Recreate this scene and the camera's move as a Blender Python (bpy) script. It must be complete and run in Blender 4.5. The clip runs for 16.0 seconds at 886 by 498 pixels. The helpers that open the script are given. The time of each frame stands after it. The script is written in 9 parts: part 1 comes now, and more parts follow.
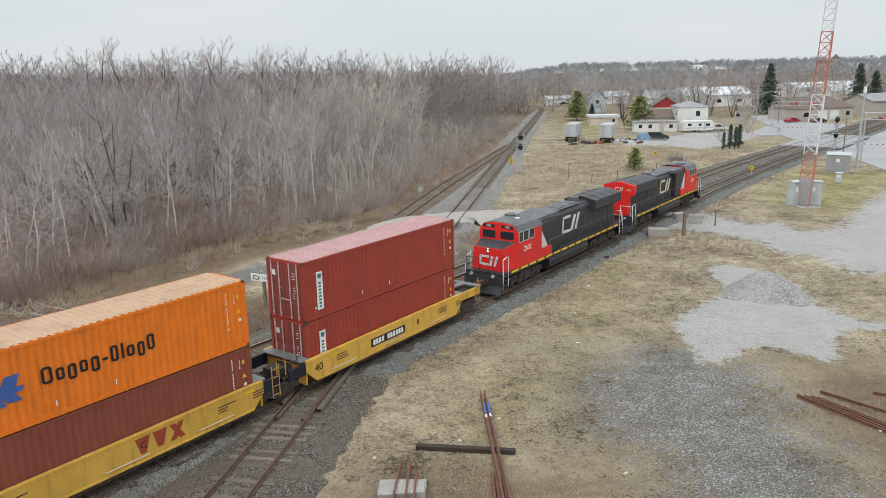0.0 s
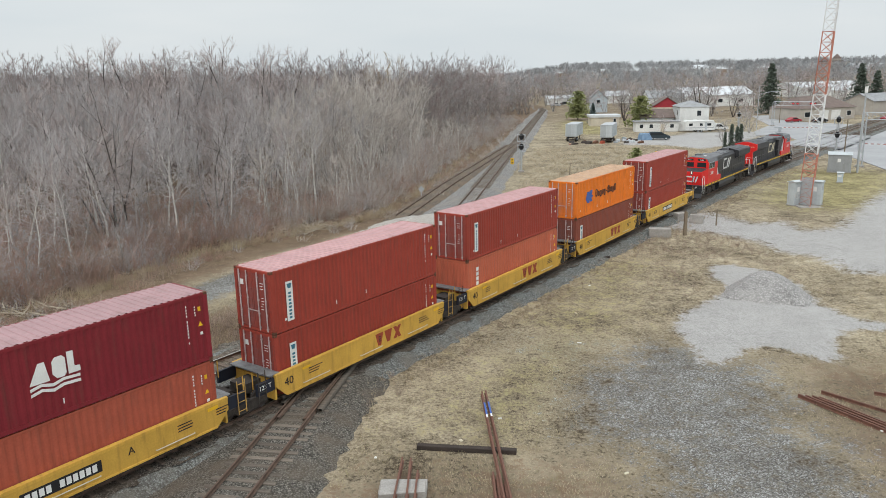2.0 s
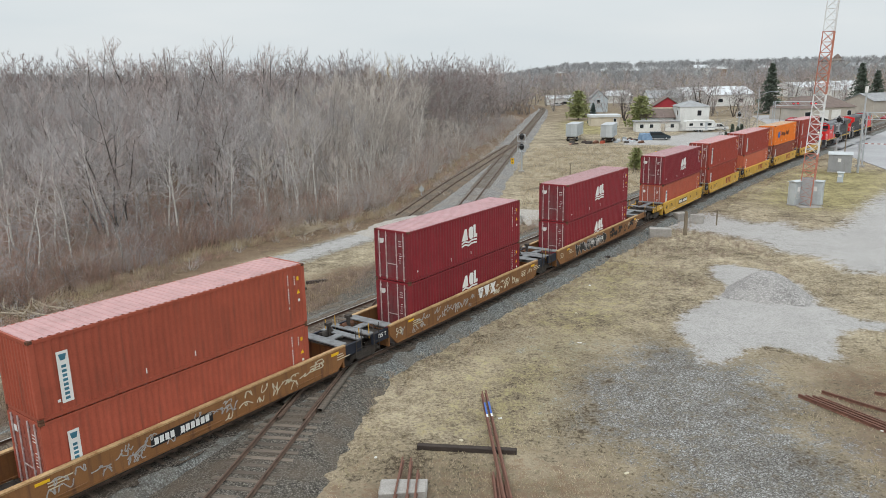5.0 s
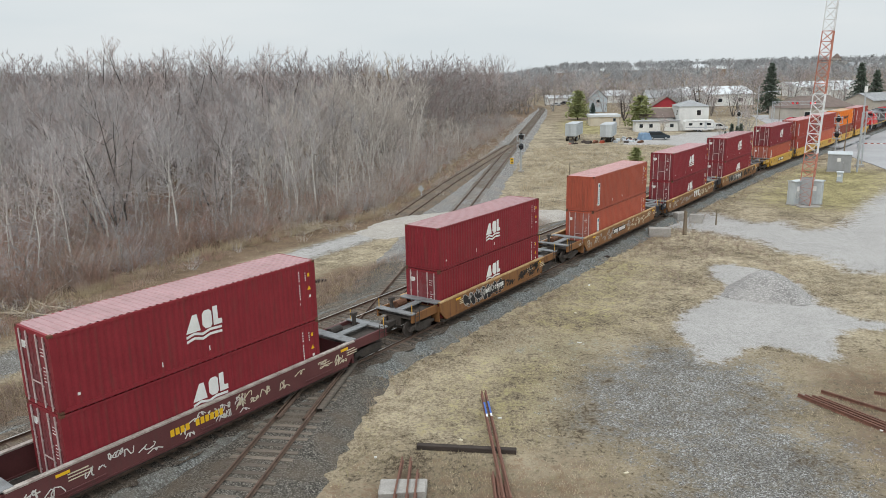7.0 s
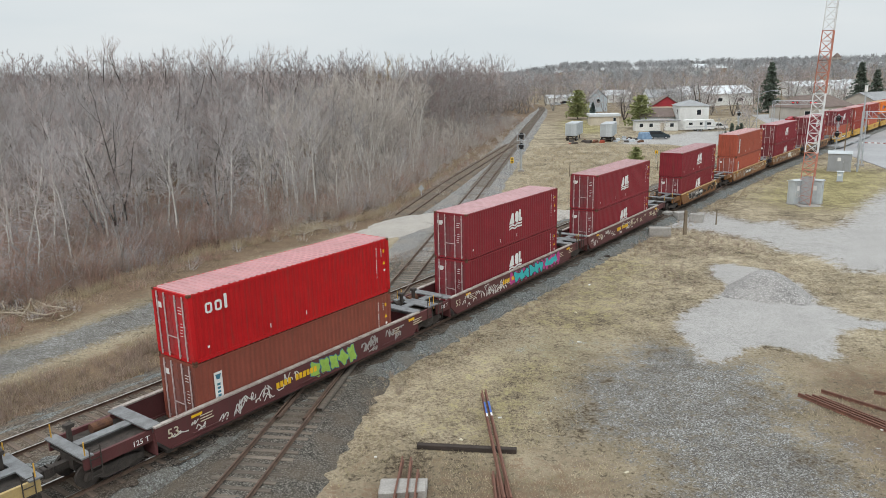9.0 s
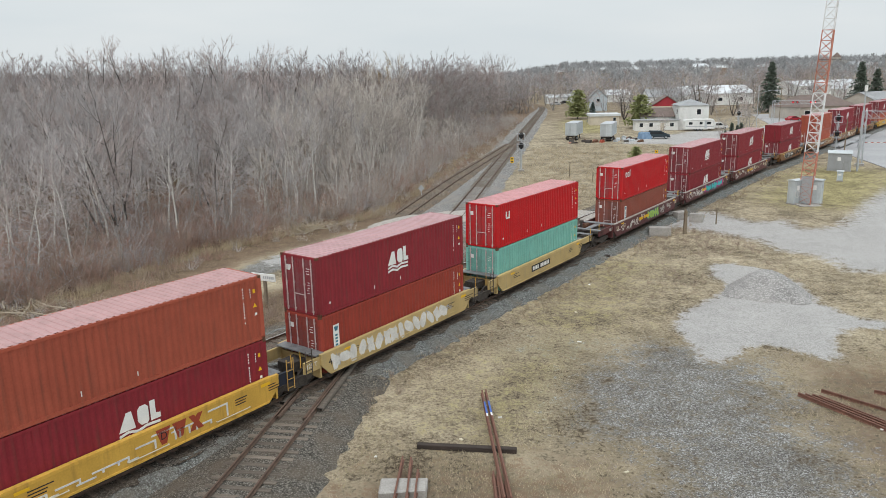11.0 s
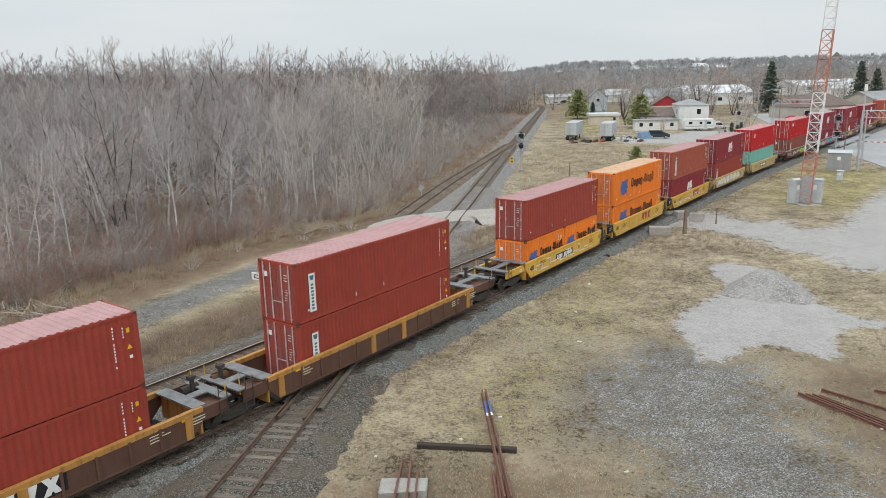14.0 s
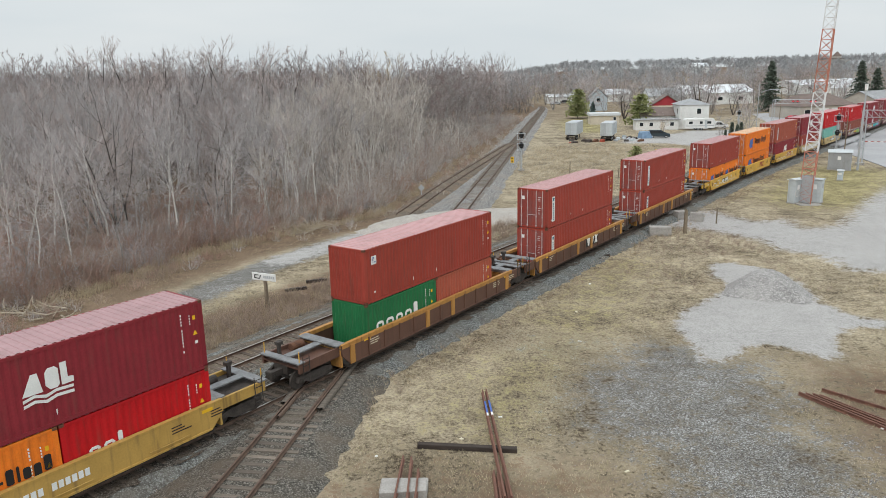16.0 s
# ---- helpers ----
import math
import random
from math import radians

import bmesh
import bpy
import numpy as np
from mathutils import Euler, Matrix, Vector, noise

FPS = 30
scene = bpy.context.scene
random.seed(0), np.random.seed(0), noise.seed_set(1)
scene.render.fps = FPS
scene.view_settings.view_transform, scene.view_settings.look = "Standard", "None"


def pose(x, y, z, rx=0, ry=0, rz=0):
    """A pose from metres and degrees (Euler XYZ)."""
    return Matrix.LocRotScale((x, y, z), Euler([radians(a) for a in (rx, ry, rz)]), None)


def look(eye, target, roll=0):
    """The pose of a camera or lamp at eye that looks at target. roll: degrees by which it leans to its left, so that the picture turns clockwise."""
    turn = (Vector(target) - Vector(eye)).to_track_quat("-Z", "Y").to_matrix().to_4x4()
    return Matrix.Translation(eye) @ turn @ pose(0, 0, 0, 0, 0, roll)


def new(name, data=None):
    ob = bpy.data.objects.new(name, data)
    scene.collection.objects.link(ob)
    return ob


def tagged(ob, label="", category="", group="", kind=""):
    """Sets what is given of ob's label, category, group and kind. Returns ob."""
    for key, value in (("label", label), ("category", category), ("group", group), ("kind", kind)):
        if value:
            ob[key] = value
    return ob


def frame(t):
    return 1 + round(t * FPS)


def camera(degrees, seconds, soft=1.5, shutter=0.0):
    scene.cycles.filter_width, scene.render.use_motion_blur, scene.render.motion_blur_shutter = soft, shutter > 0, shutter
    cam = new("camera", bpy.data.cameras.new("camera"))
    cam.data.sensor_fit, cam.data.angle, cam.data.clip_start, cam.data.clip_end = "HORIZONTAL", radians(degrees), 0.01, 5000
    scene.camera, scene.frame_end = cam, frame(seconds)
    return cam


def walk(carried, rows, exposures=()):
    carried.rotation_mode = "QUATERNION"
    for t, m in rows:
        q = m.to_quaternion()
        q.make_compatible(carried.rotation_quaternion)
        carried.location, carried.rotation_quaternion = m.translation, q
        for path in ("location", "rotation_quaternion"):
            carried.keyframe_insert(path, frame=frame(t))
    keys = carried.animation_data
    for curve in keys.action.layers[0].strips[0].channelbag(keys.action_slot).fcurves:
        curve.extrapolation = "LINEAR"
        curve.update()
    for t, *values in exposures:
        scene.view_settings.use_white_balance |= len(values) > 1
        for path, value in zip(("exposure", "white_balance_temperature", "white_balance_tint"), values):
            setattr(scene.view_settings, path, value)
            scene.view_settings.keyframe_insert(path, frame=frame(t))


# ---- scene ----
# ---------------------------------------------------------------- camera
cam = camera(62.94, 16.0, soft=0.5)
EYE = Vector((0.0, 0.0, 14.386))
PITCH, ROLL, FOCUS = -13.475, -1.134, 1280.9


def aim(dx, dy, g):
    """The hovering camera's small drift: turn, tilt and lean."""
    pitch = radians(PITCH) + dy / FOCUS
    yaw = dx / FOCUS
    way = Vector((-math.sin(yaw) * math.cos(pitch), math.cos(yaw) * math.cos(pitch), math.sin(pitch)))
    return look(EYE, EYE + way * 10, ROLL + math.degrees(g / 1000))


walk(cam, [(t, aim(*d)) for t, d in (
    (0.0, (-1.5, 1.2, 1.2)), (1.0, (-1.5, 1.2, 1.2)), (1.5, (-1.0, 1.0, 1.0)), (2.0, (0.3, 1.0, 1.0)),
    (3.0, (1.3, 1.0, 1.0)), (4.0, (1.2, 1.0, 1.0)), (6.5, (0.0, 0.5, 0.7)), (8.0, (0.0, 0.3, 0.5)),
    (9.0, (0.2, -0.2, 0.2)), (11.5, (0.2, -0.6, -0.4)), (13.5, (0.2, -0.8, -0.6)), (14.5, (0.2, -1.1, -1.2)),
    (16.0, (0.7, -1.3, -1.4)))], exposures=[(0.0, 0.0), (16.0, 0.0)])

# ---------------------------------------------------------------- overcast sky and soft sun
ZENITH = 2.2
SUN_UP, SUN_ROUND = radians(48), radians(200)
world = bpy.data.worlds.new("overcast")
scene.world = world
world.use_nodes = True
wn, wl = world.node_tree.nodes, world.node_tree.links
wn.clear()
sky = wn.new("ShaderNodeTexSky")
sky.sky_type, sky.sun_disc = "NISHITA", False
sky.sun_elevation, sky.sun_rotation = SUN_UP, SUN_ROUND
sky.air_density, sky.dust_density = 1.0, 4.0
sky_dim = wn.new("ShaderNodeVectorMath")
sky_dim.operation = "SCALE"
sky_dim.inputs["Scale"].default_value = 0.10
cloud_noise = wn.new("ShaderNodeTexNoise")
cloud_noise.inputs["Scale"].default_value = 2.2
cloud_noise.inputs["Detail"].default_value = 4
cloud_map = wn.new("ShaderNodeMapping")
cloud_map.inputs["Scale"].default_value = (1, 1, 5)
cloud_xyz = wn.new("ShaderNodeTexCoord")
cloud_ramp = wn.new("ShaderNodeValToRGB")
cloud_ramp.color_ramp.elements[0].position, cloud_ramp.color_ramp.elements[0].color = 0.3, (0.70, 0.765, 0.80, 1)
cloud_ramp.color_ramp.elements[1].position, cloud_ramp.color_ramp.elements[1].color = 0.7, (0.80, 0.84, 0.855, 1)
cloud_mix = wn.new("ShaderNodeMix")
cloud_mix.data_type = "RGBA"
cloud_mix.inputs[0].default_value = 0.92
back = wn.new("ShaderNodeBackground")
back.inputs["Strength"].default_value = 1.0
world_out = wn.new("ShaderNodeOutputWorld")
wl.new(sky.outputs[0], sky_dim.inputs[0])
wl.new(cloud_xyz.outputs["Generated"], cloud_map.inputs[0])
wl.new(cloud_map.outputs[0], cloud_noise.inputs["Vector"])
wl.new(cloud_noise.outputs[0], cloud_ramp.inputs[0])
wl.new(sky_dim.outputs[0], cloud_mix.inputs[6])
wl.new(cloud_ramp.outputs[0], cloud_mix.inputs[7])
# an overcast sky grows brighter towards the zenith
rise = wn.new("ShaderNodeSeparateXYZ")
rise_map = wn.new("ShaderNodeMapRange")
rise_map.inputs[1].default_value, rise_map.inputs[2].default_value = 0.12, 0.95
rise_map.inputs[3].default_value, rise_map.inputs[4].default_value = 1.0, ZENITH
rise_mul = wn.new("ShaderNodeVectorMath")
rise_mul.operation = "SCALE"
wl.new(cloud_xyz.outputs["Generated"], rise.inputs[0])
wl.new(rise.outputs[2], rise_map.inputs[0])
wl.new(cloud_mix.outputs[2], rise_mul.inputs[0])
wl.new(rise_map.outputs[0], rise_mul.inputs["Scale"])
wl.new(rise_mul.outputs[0], back.inputs["Color"])
wl.new(back.outputs[0], world_out.inputs[0])
sun = new("sun", bpy.data.lights.new("sun", "SUN"))
sun.data.energy, sun.data.angle, sun.data.color = 0.8, radians(25), (1.0, 0.97, 0.92)
sun_way = Vector((math.sin(SUN_ROUND) * math.cos(SUN_UP), math.cos(SUN_ROUND) * math.cos(SUN_UP), math.sin(SUN_UP)))
sun.matrix_world = look(sun_way * 200, (0, 0, 0))


# ---------------------------------------------------------------- materials
def surface(name, base, other=None, rough=0.7, metal=0.0, scale=3.0, fine=40.0, bump=0.02, streak=0.0, dirt=0.0,
            dirt_colour=(0.10, 0.07, 0.045), random=0.0, island=0.0, stretch=(1, 1, 1), spec=0.3, mid=0.5):
    """A weathered surface: two colours mixed by coarse and fine grain, stains, streaks and relief."""
    m = bpy.data.materials.new(name)
    m.use_nodes = True
    n, l = m.node_tree.nodes, m.node_tree.links
    bsdf = n["Principled BSDF"]
    bsdf.inputs["Roughness"].default_value, bsdf.inputs["Metallic"].default_value = rough, metal
    bsdf.inputs["Specular IOR Level"].default_value = spec
    other = other or tuple(c * 0.72 for c in base)
    xyz = n.new("ShaderNodeTexCoord")
    mapping = n.new("ShaderNodeMapping")
    mapping.inputs["Scale"].default_value = stretch
    l.new(xyz.outputs["Object"], mapping.inputs[0])
    coarse, grain = n.new("ShaderNodeTexNoise"), n.new("ShaderNodeTexNoise")
    coarse.inputs["Scale"].default_value, coarse.inputs["Detail"].default_value = scale, 5
    grain.inputs["Scale"].default_value, grain.inputs["Detail"].default_value = fine, 4
    l.new(mapping.outputs[0], coarse.inputs["Vector"])
    l.new(mapping.outputs[0], grain.inputs["Vector"])
    both = n.new("ShaderNodeMath")
    both.operation = "MULTIPLY_ADD"
    both.inputs[1].default_value = 0.45
    l.new(grain.outputs[0], both.inputs[0])
    half = n.new("ShaderNodeMath")
    half.operation = "MULTIPLY"
    half.inputs[1].default_value = 0.55
    l.new(coarse.outputs[0], half.inputs[0])
    l.new(half.outputs[0], both.inputs[2])
    ramp = n.new("ShaderNodeValToRGB")
    ramp.color_ramp.elements[0].position, ramp.color_ramp.elements[0].color = mid - 0.14, (*other, 1)
    ramp.color_ramp.elements[1].position, ramp.color_ramp.elements[1].color = mid + 0.14, (*base, 1)
    l.new(both.outputs[0], ramp.inputs[0])
    colour = ramp.outputs[0]
    if dirt or streak:
        stain = n.new("ShaderNodeTexNoise")
        stain.inputs["Scale"].default_value, stain.inputs["Detail"].default_value = 1.0, 6
        smap = n.new("ShaderNodeMapping")
        smap.inputs["Scale"].default_value = (5, 5, 0.5) if streak else (1.3, 1.3, 1.3)
        l.new(xyz.outputs["Object"], smap.inputs[0])
        l.new(smap.outputs[0], stain.inputs["Vector"])
        sramp = n.new("ShaderNodeMapRange")
        sramp.inputs[1].default_value, sramp.inputs[2].default_value = 0.52, 0.75
        sramp.inputs[3].default_value, sramp.inputs[4].default_value = 0.0, max(dirt, streak)
        l.new(stain.outputs[0], sramp.inputs[0])
        mix = n.new("ShaderNodeMix")
        mix.data_type = "RGBA"
        l.new(sramp.outputs[0], mix.inputs[0])
        l.new(colour, mix.inputs[6])
        mix.inputs[7].default_value = (*dirt_colour, 1)
        colour = mix.outputs[2]
    if random or island:
        hsv = n.new("ShaderNodeHueSaturation")
        mr = n.new("ShaderNodeMapRange")
        amount = random or island
        mr.inputs[3].default_value, mr.inputs[4].default_value = 1 - amount, 1 + amount
        if random:
            info = n.new("ShaderNodeObjectInfo")
            l.new(info.outputs["Random"], mr.inputs[0])
        else:
            info = n.new("ShaderNodeNewGeometry")
            l.new(info.outputs["Random Per Island"], mr.inputs[0])
        l.new(mr.outputs[0], hsv.inputs["Value"])
        l.new(colour, hsv.inputs["Color"])
        colour = hsv.outputs[0]
    l.new(colour, bsdf.inputs["Base Color"])
    if bump:
        b = n.new("ShaderNodeBump")
        b.inputs["Strength"].default_value, b.inputs["Distance"].default_value = 0.6, bump
        l.new(both.outputs[0], b.inputs["Height"])
        l.new(b.outputs[0], bsdf.inputs["Normal"])
    return m


def paint(name, c, rough=0.55, dirt=0.35, dirt_colour=(0.09, 0.06, 0.045), random=0.10):
    return surface(name, c, tuple(v * 0.80 for v in c), rough=rough, scale=1.2, fine=14, bump=0.004, streak=dirt,
                   dirt_colour=dirt_colour, random=random, spec=0.2)


def plain(name, c, rough=0.6, metal=0.0):
    return surface(name, c, tuple(v * 0.85 for v in c), rough=rough, metal=metal, scale=2.0, fine=30, bump=0.002)


M = {}
for key, c in dict(red=(0.335, 0.055, 0.038), brick=(0.40, 0.095, 0.058), maroon=(0.235, 0.026, 0.035), scarlet=(0.52, 0.012, 0.016),
                   brown=(0.255, 0.073, 0.050), orange=(0.83, 0.205, 0.022), green=(0.020, 0.150, 0.055), teal=(0.21, 0.50, 0.43),
                   coral=(0.52, 0.135, 0.078)).items():
    M[key] = paint("container_paint_" + key, c)
    # Roof colour holds faded paint plus the sky light on top, painted in.
    pale_roof = tuple(min(1, 0.30 * v + f) for v, f in zip(c, (0.36, 0.25, 0.255)))
    M[key + "_door"] = surface("worn_door_" + key, tuple(v * 0.86 for v in c), tuple(0.5 * v + 0.045 for v in c), rough=0.6, scale=1.6, fine=9, bump=0.004,
                               streak=0.55, dirt_colour=tuple(0.35 * v + f for v, f in zip(c, (0.10, 0.075, 0.075))), random=0.14, spec=0.2)
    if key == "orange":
        pale_roof = (0.58, 0.375, 0.235)
    M[key + "_roof"] = surface("faded_roof_" + key, pale_roof, tuple(v * 0.8 for v in pale_roof), rough=0.5, scale=0.7, fine=6, bump=0.003,
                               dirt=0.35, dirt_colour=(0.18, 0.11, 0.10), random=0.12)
M["rust"] = surface("rust", (0.16, 0.075, 0.04), (0.07, 0.035, 0.025), rough=0.85, scale=4, fine=40)
M["gap"] = plain("dark_underside", (0.045, 0.038, 0.034), 0.9)
M["door_bar"] = surface("galvanised_bar", (0.60, 0.52, 0.51), (0.36, 0.24, 0.23), rough=0.5, metal=0.1, scale=3, fine=20, bump=0)
M["white"] = plain("white_marking", (0.78, 0.78, 0.76))
M["cream"] = plain("cream_marking", (0.62, 0.56, 0.42))
M["yellow"] = plain("yellow_marking", (0.80, 0.47, 0.02))
M["black"] = plain("black_marking", (0.018, 0.018, 0.02))
M["blue"] = plain("blue_marking", (0.055, 0.12, 0.38))
M["red_mark"] = plain("red_marking", (0.33, 0.06, 0.03))
M["car_yellow"] = paint("wagon_yellow", (0.66, 0.39, 0.075), dirt=0.45, dirt_colour=(0.16, 0.09, 0.04))
M["car_rusty"] = paint("wagon_weathered_yellow", (0.25, 0.118, 0.048), dirt=0.85, dirt_colour=(0.10, 0.05, 0.034))
M["car_trim"] = paint("wagon_top_rail_ochre", (0.46, 0.23, 0.065), dirt=0.65, dirt_colour=(0.10, 0.05, 0.03))
M["chord_tan"] = surface("scuffed_tan_chord", (0.52, 0.36, 0.19), (0.30, 0.17, 0.075), rough=0.75, scale=1.2, fine=10, bump=0, dirt=0.5, dirt_colour=(0.18, 0.09, 0.045))
M["car_maroon"] = paint("wagon_maroon", (0.125, 0.046, 0.046), dirt=0.5, dirt_colour=(0.085, 0.05, 0.045))
M["car_brown"] = paint("wagon_grimy_brown", (0.135, 0.072, 0.052), dirt=0.5, dirt_colour=(0.075, 0.045, 0.035))
M["car_pale"] = paint("wagon_pale_yellow", (0.52, 0.38, 0.17), dirt=0.5, dirt_colour=(0.30, 0.25, 0.19))
M["car_olive"] = paint("wagon_olive_yellow", (0.50, 0.31, 0.085), dirt=0.6, dirt_colour=(0.12, 0.08, 0.05))
M["grating"] = surface("galvanised_grating", (0.27, 0.275, 0.28), (0.14, 0.14, 0.14), rough=0.6, metal=0.3, scale=3, fine=60, bump=0.01)
M["grime"] = surface("running_gear_grime", (0.078, 0.065, 0.056), (0.036, 0.031, 0.028), rough=0.85, scale=4, fine=30)
M["concrete_chord"] = surface("scuffed_chord_paint", (0.46, 0.42, 0.38), (0.22, 0.17, 0.15), rough=0.7, scale=2, fine=12, bump=0)
M["navy"] = plain("dark_end_paint", (0.018, 0.022, 0.035))
M["steel"] = surface("worn_steel", (0.30, 0.27, 0.25), (0.16, 0.12, 0.10), rough=0.4, metal=0.8, scale=6, fine=40, bump=0)
M["loco_black"] = surface("locomotive_black", (0.040, 0.040, 0.044), (0.027, 0.027, 0.030), rough=0.45, scale=1, fine=10, bump=0.002, streak=0.25, dirt_colour=(0.07, 0.06, 0.055))
# Sooty grey, lifted to paint in the sky's reflection on roof panels.
M["loco_roof"] = surface("sooty_roof", (0.15, 0.152, 0.16), (0.075, 0.075, 0.08), rough=0.5, scale=1.5, fine=12, bump=0.003)
M["loco_red"] = surface("locomotive_red", (0.72, 0.026, 0.022), (0.60, 0.022, 0.02), rough=0.42, scale=1, fine=10, bump=0.002, streak=0.12, dirt_colour=(0.2, 0.03, 0.03))
M["loco_yellow"] = plain("sill_yellow", (0.78, 0.50, 0.03))
M["grey_paint"] = plain("grey_paint", (0.42, 0.44, 0.45))
M["loco_white"] = plain("pale_stripe", (0.62, 0.62, 0.62))
glass = bpy.data.materials.new("dark_glass")
glass.use_nodes = True
gb = glass.node_tree.nodes["Principled BSDF"]
gb.inputs["Base Color"].default_value, gb.inputs["Roughness"].default_value = (0.02, 0.025, 0.03, 1), 0.06
M["glass"] = glass
for key, c in dict(cyan=(0.05, 0.50, 0.52), pink=(0.55, 0.06, 0.26), lime=(0.34, 0.55, 0.10), spray_grey=(0.42, 0.40, 0.38), spray_white=(0.72, 0.70, 0.66),
                   purple=(0.16, 0.10, 0.16), spray_blue=(0.06, 0.20, 0.28)).items():
    M[key] = surface("spray_" + key, c, tuple(v * 0.7 for v in c), rough=0.6, scale=2, fine=15, bump=0)
lamp = bpy.data.materials.new("lit_lamp")
lamp.use_nodes = True
lb = lamp.node_tree.nodes["Principled BSDF"]
lb.inputs["Base Color"].default_value = (0.9, 0.85, 0.7, 1)
lb.inputs["Emission Color"].default_value, lb.inputs["Emission Strength"].default_value = (1, 0.85, 0.6, 1), 1.5
M["lamp"] = lamp
red_lamp = bpy.data.materials.new("lit_red_lamp")
red_lamp.use_nodes = True
lb = red_lamp.node_tree.nodes["Principled BSDF"]
lb.inputs["Base Color"].default_value = (0.6, 0.02, 0.02, 1)
lb.inputs["Emission Color"].default_value, lb.inputs["Emission Strength"].default_value = (1, 0.03, 0.05, 1), 1.2
M["red_lamp"] = red_lamp


# ---------------------------------------------------------------- mesh helpers
def add_box(bm, x0, x1, y0, y1, z0, z1, bevel=0.0):
    vs = [bm.verts.new((x, y, z)) for x in (x0, x1) for y in (y0, y1) for z in (z0, z1)]
    fs = [bm.faces.new([vs[i] for i in q]) for q in
          ((0, 1, 3, 2), (4, 6, 7, 5), (0, 4, 5, 1), (2, 3, 7, 6), (0, 2, 6, 4), (1, 5, 7, 3))]
    if bevel:
        edges = list({e for f in fs for e in f.edges})
        bmesh.ops.bevel(bm, geom=edges, offset=bevel, segments=1, affect="EDGES")
    return bm


def add_prism(bm, outline, axis, a, b):
    """An outline of two coordinates, drawn out along an axis from a to b."""
    def at(p, v):
        return {"x": (v, p[0], p[1]), "y": (p[0], v, p[1]), "z": (p[0], p[1], v)}[axis]
    lo, hi = [bm.verts.new(at(p, a)) for p in outline], [bm.verts.new(at(p, b)) for p in outline]
    n = len(outline)
    bm.faces.new(lo[::-1])
    bm.faces.new(hi)
    for i in range(n):
        bm.faces.new((lo[i], lo[(i + 1) % n], hi[(i + 1) % n], hi[i]))
    return bm


def add_tube(bm, p, q, r, r2=None, n=6, caps=True):
    p, q = Vector(p), Vector(q)
    r2 = r if r2 is None else r2
    d = (q - p).normalized()
    side = d.cross(Vector((0, 0, 1)) if abs(d.z) < 0.9 else Vector((1, 0, 0))).normalized()
    up = d.cross(side)
    ring = [[bm.verts.new(c + (side * math.cos(k * 2 * math.pi / n) + up * math.sin(k * 2 * math.pi / n)) * w) for k in range(n)]
            for c, w in ((p, r), (q, r2))]
    for k in range(n):
        bm.faces.new((ring[0][k], ring[0][(k + 1) % n], ring[1][(k + 1) % n], ring[1][k]))
    if caps:
        bm.faces.new(ring[0][::-1])
        bm.faces.new(ring[1])
    return bm


def add_path(bm, pts, r, n=5):
    for p, q in zip(pts, pts[1:]):
        add_tube(bm, p, q, r, n=n)
    return bm


def mesh_of(name, bm, material=None):
    bmesh.ops.recalc_face_normals(bm, faces=bm.faces)
    me = bpy.data.meshes.new(name)
    bm.to_mesh(me)
    bm.free()
    if material:
        me.materials.append(material)
    return me


def part(name, bm, material, parent=None, label=""):
    """Links a bmesh, or a mesh that others share, as one object, under its thing."""
    me = bm if isinstance(bm, bpy.types.Mesh) else mesh_of(name, bm, material)
    ob = new(name, me)
    if isinstance(bm, bpy.types.Mesh) and material:
        if not me.materials:
            me.materials.append(material)
        ob.material_slots[0].link = "OBJECT"
        ob.material_slots[0].material = material
    if parent:
        ob.parent = parent
    if label:
        ob["label"] = label
    if name in ("code_bars", "name_bars", "stencil_bars", "number_bars", "graffiti", "sill_stripe"):
        ob["kind"] = "stuff"
    return ob


def thing(name, label, category, group="", kind="", at=None):
    ob = tagged(new(name), label, category, group, kind)
    if at is not None:
        ob.matrix_world = at
    return ob


def boxes(*args, bevel=0.0):
    bm = bmesh.new()
    for a in args:
        add_box(bm, *a, bevel=bevel)
    return bm


def tubes(*args, n=6):
    bm = bmesh.new()
    for p, q, r in args:
        add_tube(bm, p, q, r, n=n)
    return bm


def raw_mesh(name, verts, tris, material):
    """A mesh from arrays of points and triangles."""
    me = bpy.data.meshes.new(name)
    verts, tris = np.asarray(verts, np.float32), np.asarray(tris, np.int32)
    me.vertices.add(len(verts))
    me.vertices.foreach_set("co", verts.ravel())
    me.loops.add(tris.size)
    me.loops.foreach_set("vertex_index", tris.ravel())
    me.polygons.add(len(tris))
    me.polygons.foreach_set("loop_start", np.arange(0, tris.size, 3, dtype=np.int32))
    me.update(calc_edges=True)
    me.materials.append(material)
    return me


def lettering(text, size, material, parent, m, name="lettering", extrude=0.004, stretch=1.0):
    """Words of the built-in font as a mesh, lying in its own xy plane."""
    cu = bpy.data.curves.new("words", "FONT")
    cu.body, cu.size, cu.extrude, cu.align_x, cu.align_y = text, size, extrude, "CENTER", "CENTER"
    cu.resolution_u = 2
    tmp = new("words", cu)
    me = bpy.data.meshes.new_from_object(tmp.evaluated_get(bpy.context.evaluated_depsgraph_get()))
    bpy.data.objects.remove(tmp)
    me.materials.clear()
    me.materials.append(material)
    ob = new(name, me)
    ob.parent = parent
    ob.matrix_local = m @ Matrix.Diagonal((stretch, 1, 1, 1))
    return ob


# ---------------------------------------------------------------- the railway's line
S0, S1, DS = -140.0, 330.0, 0.5


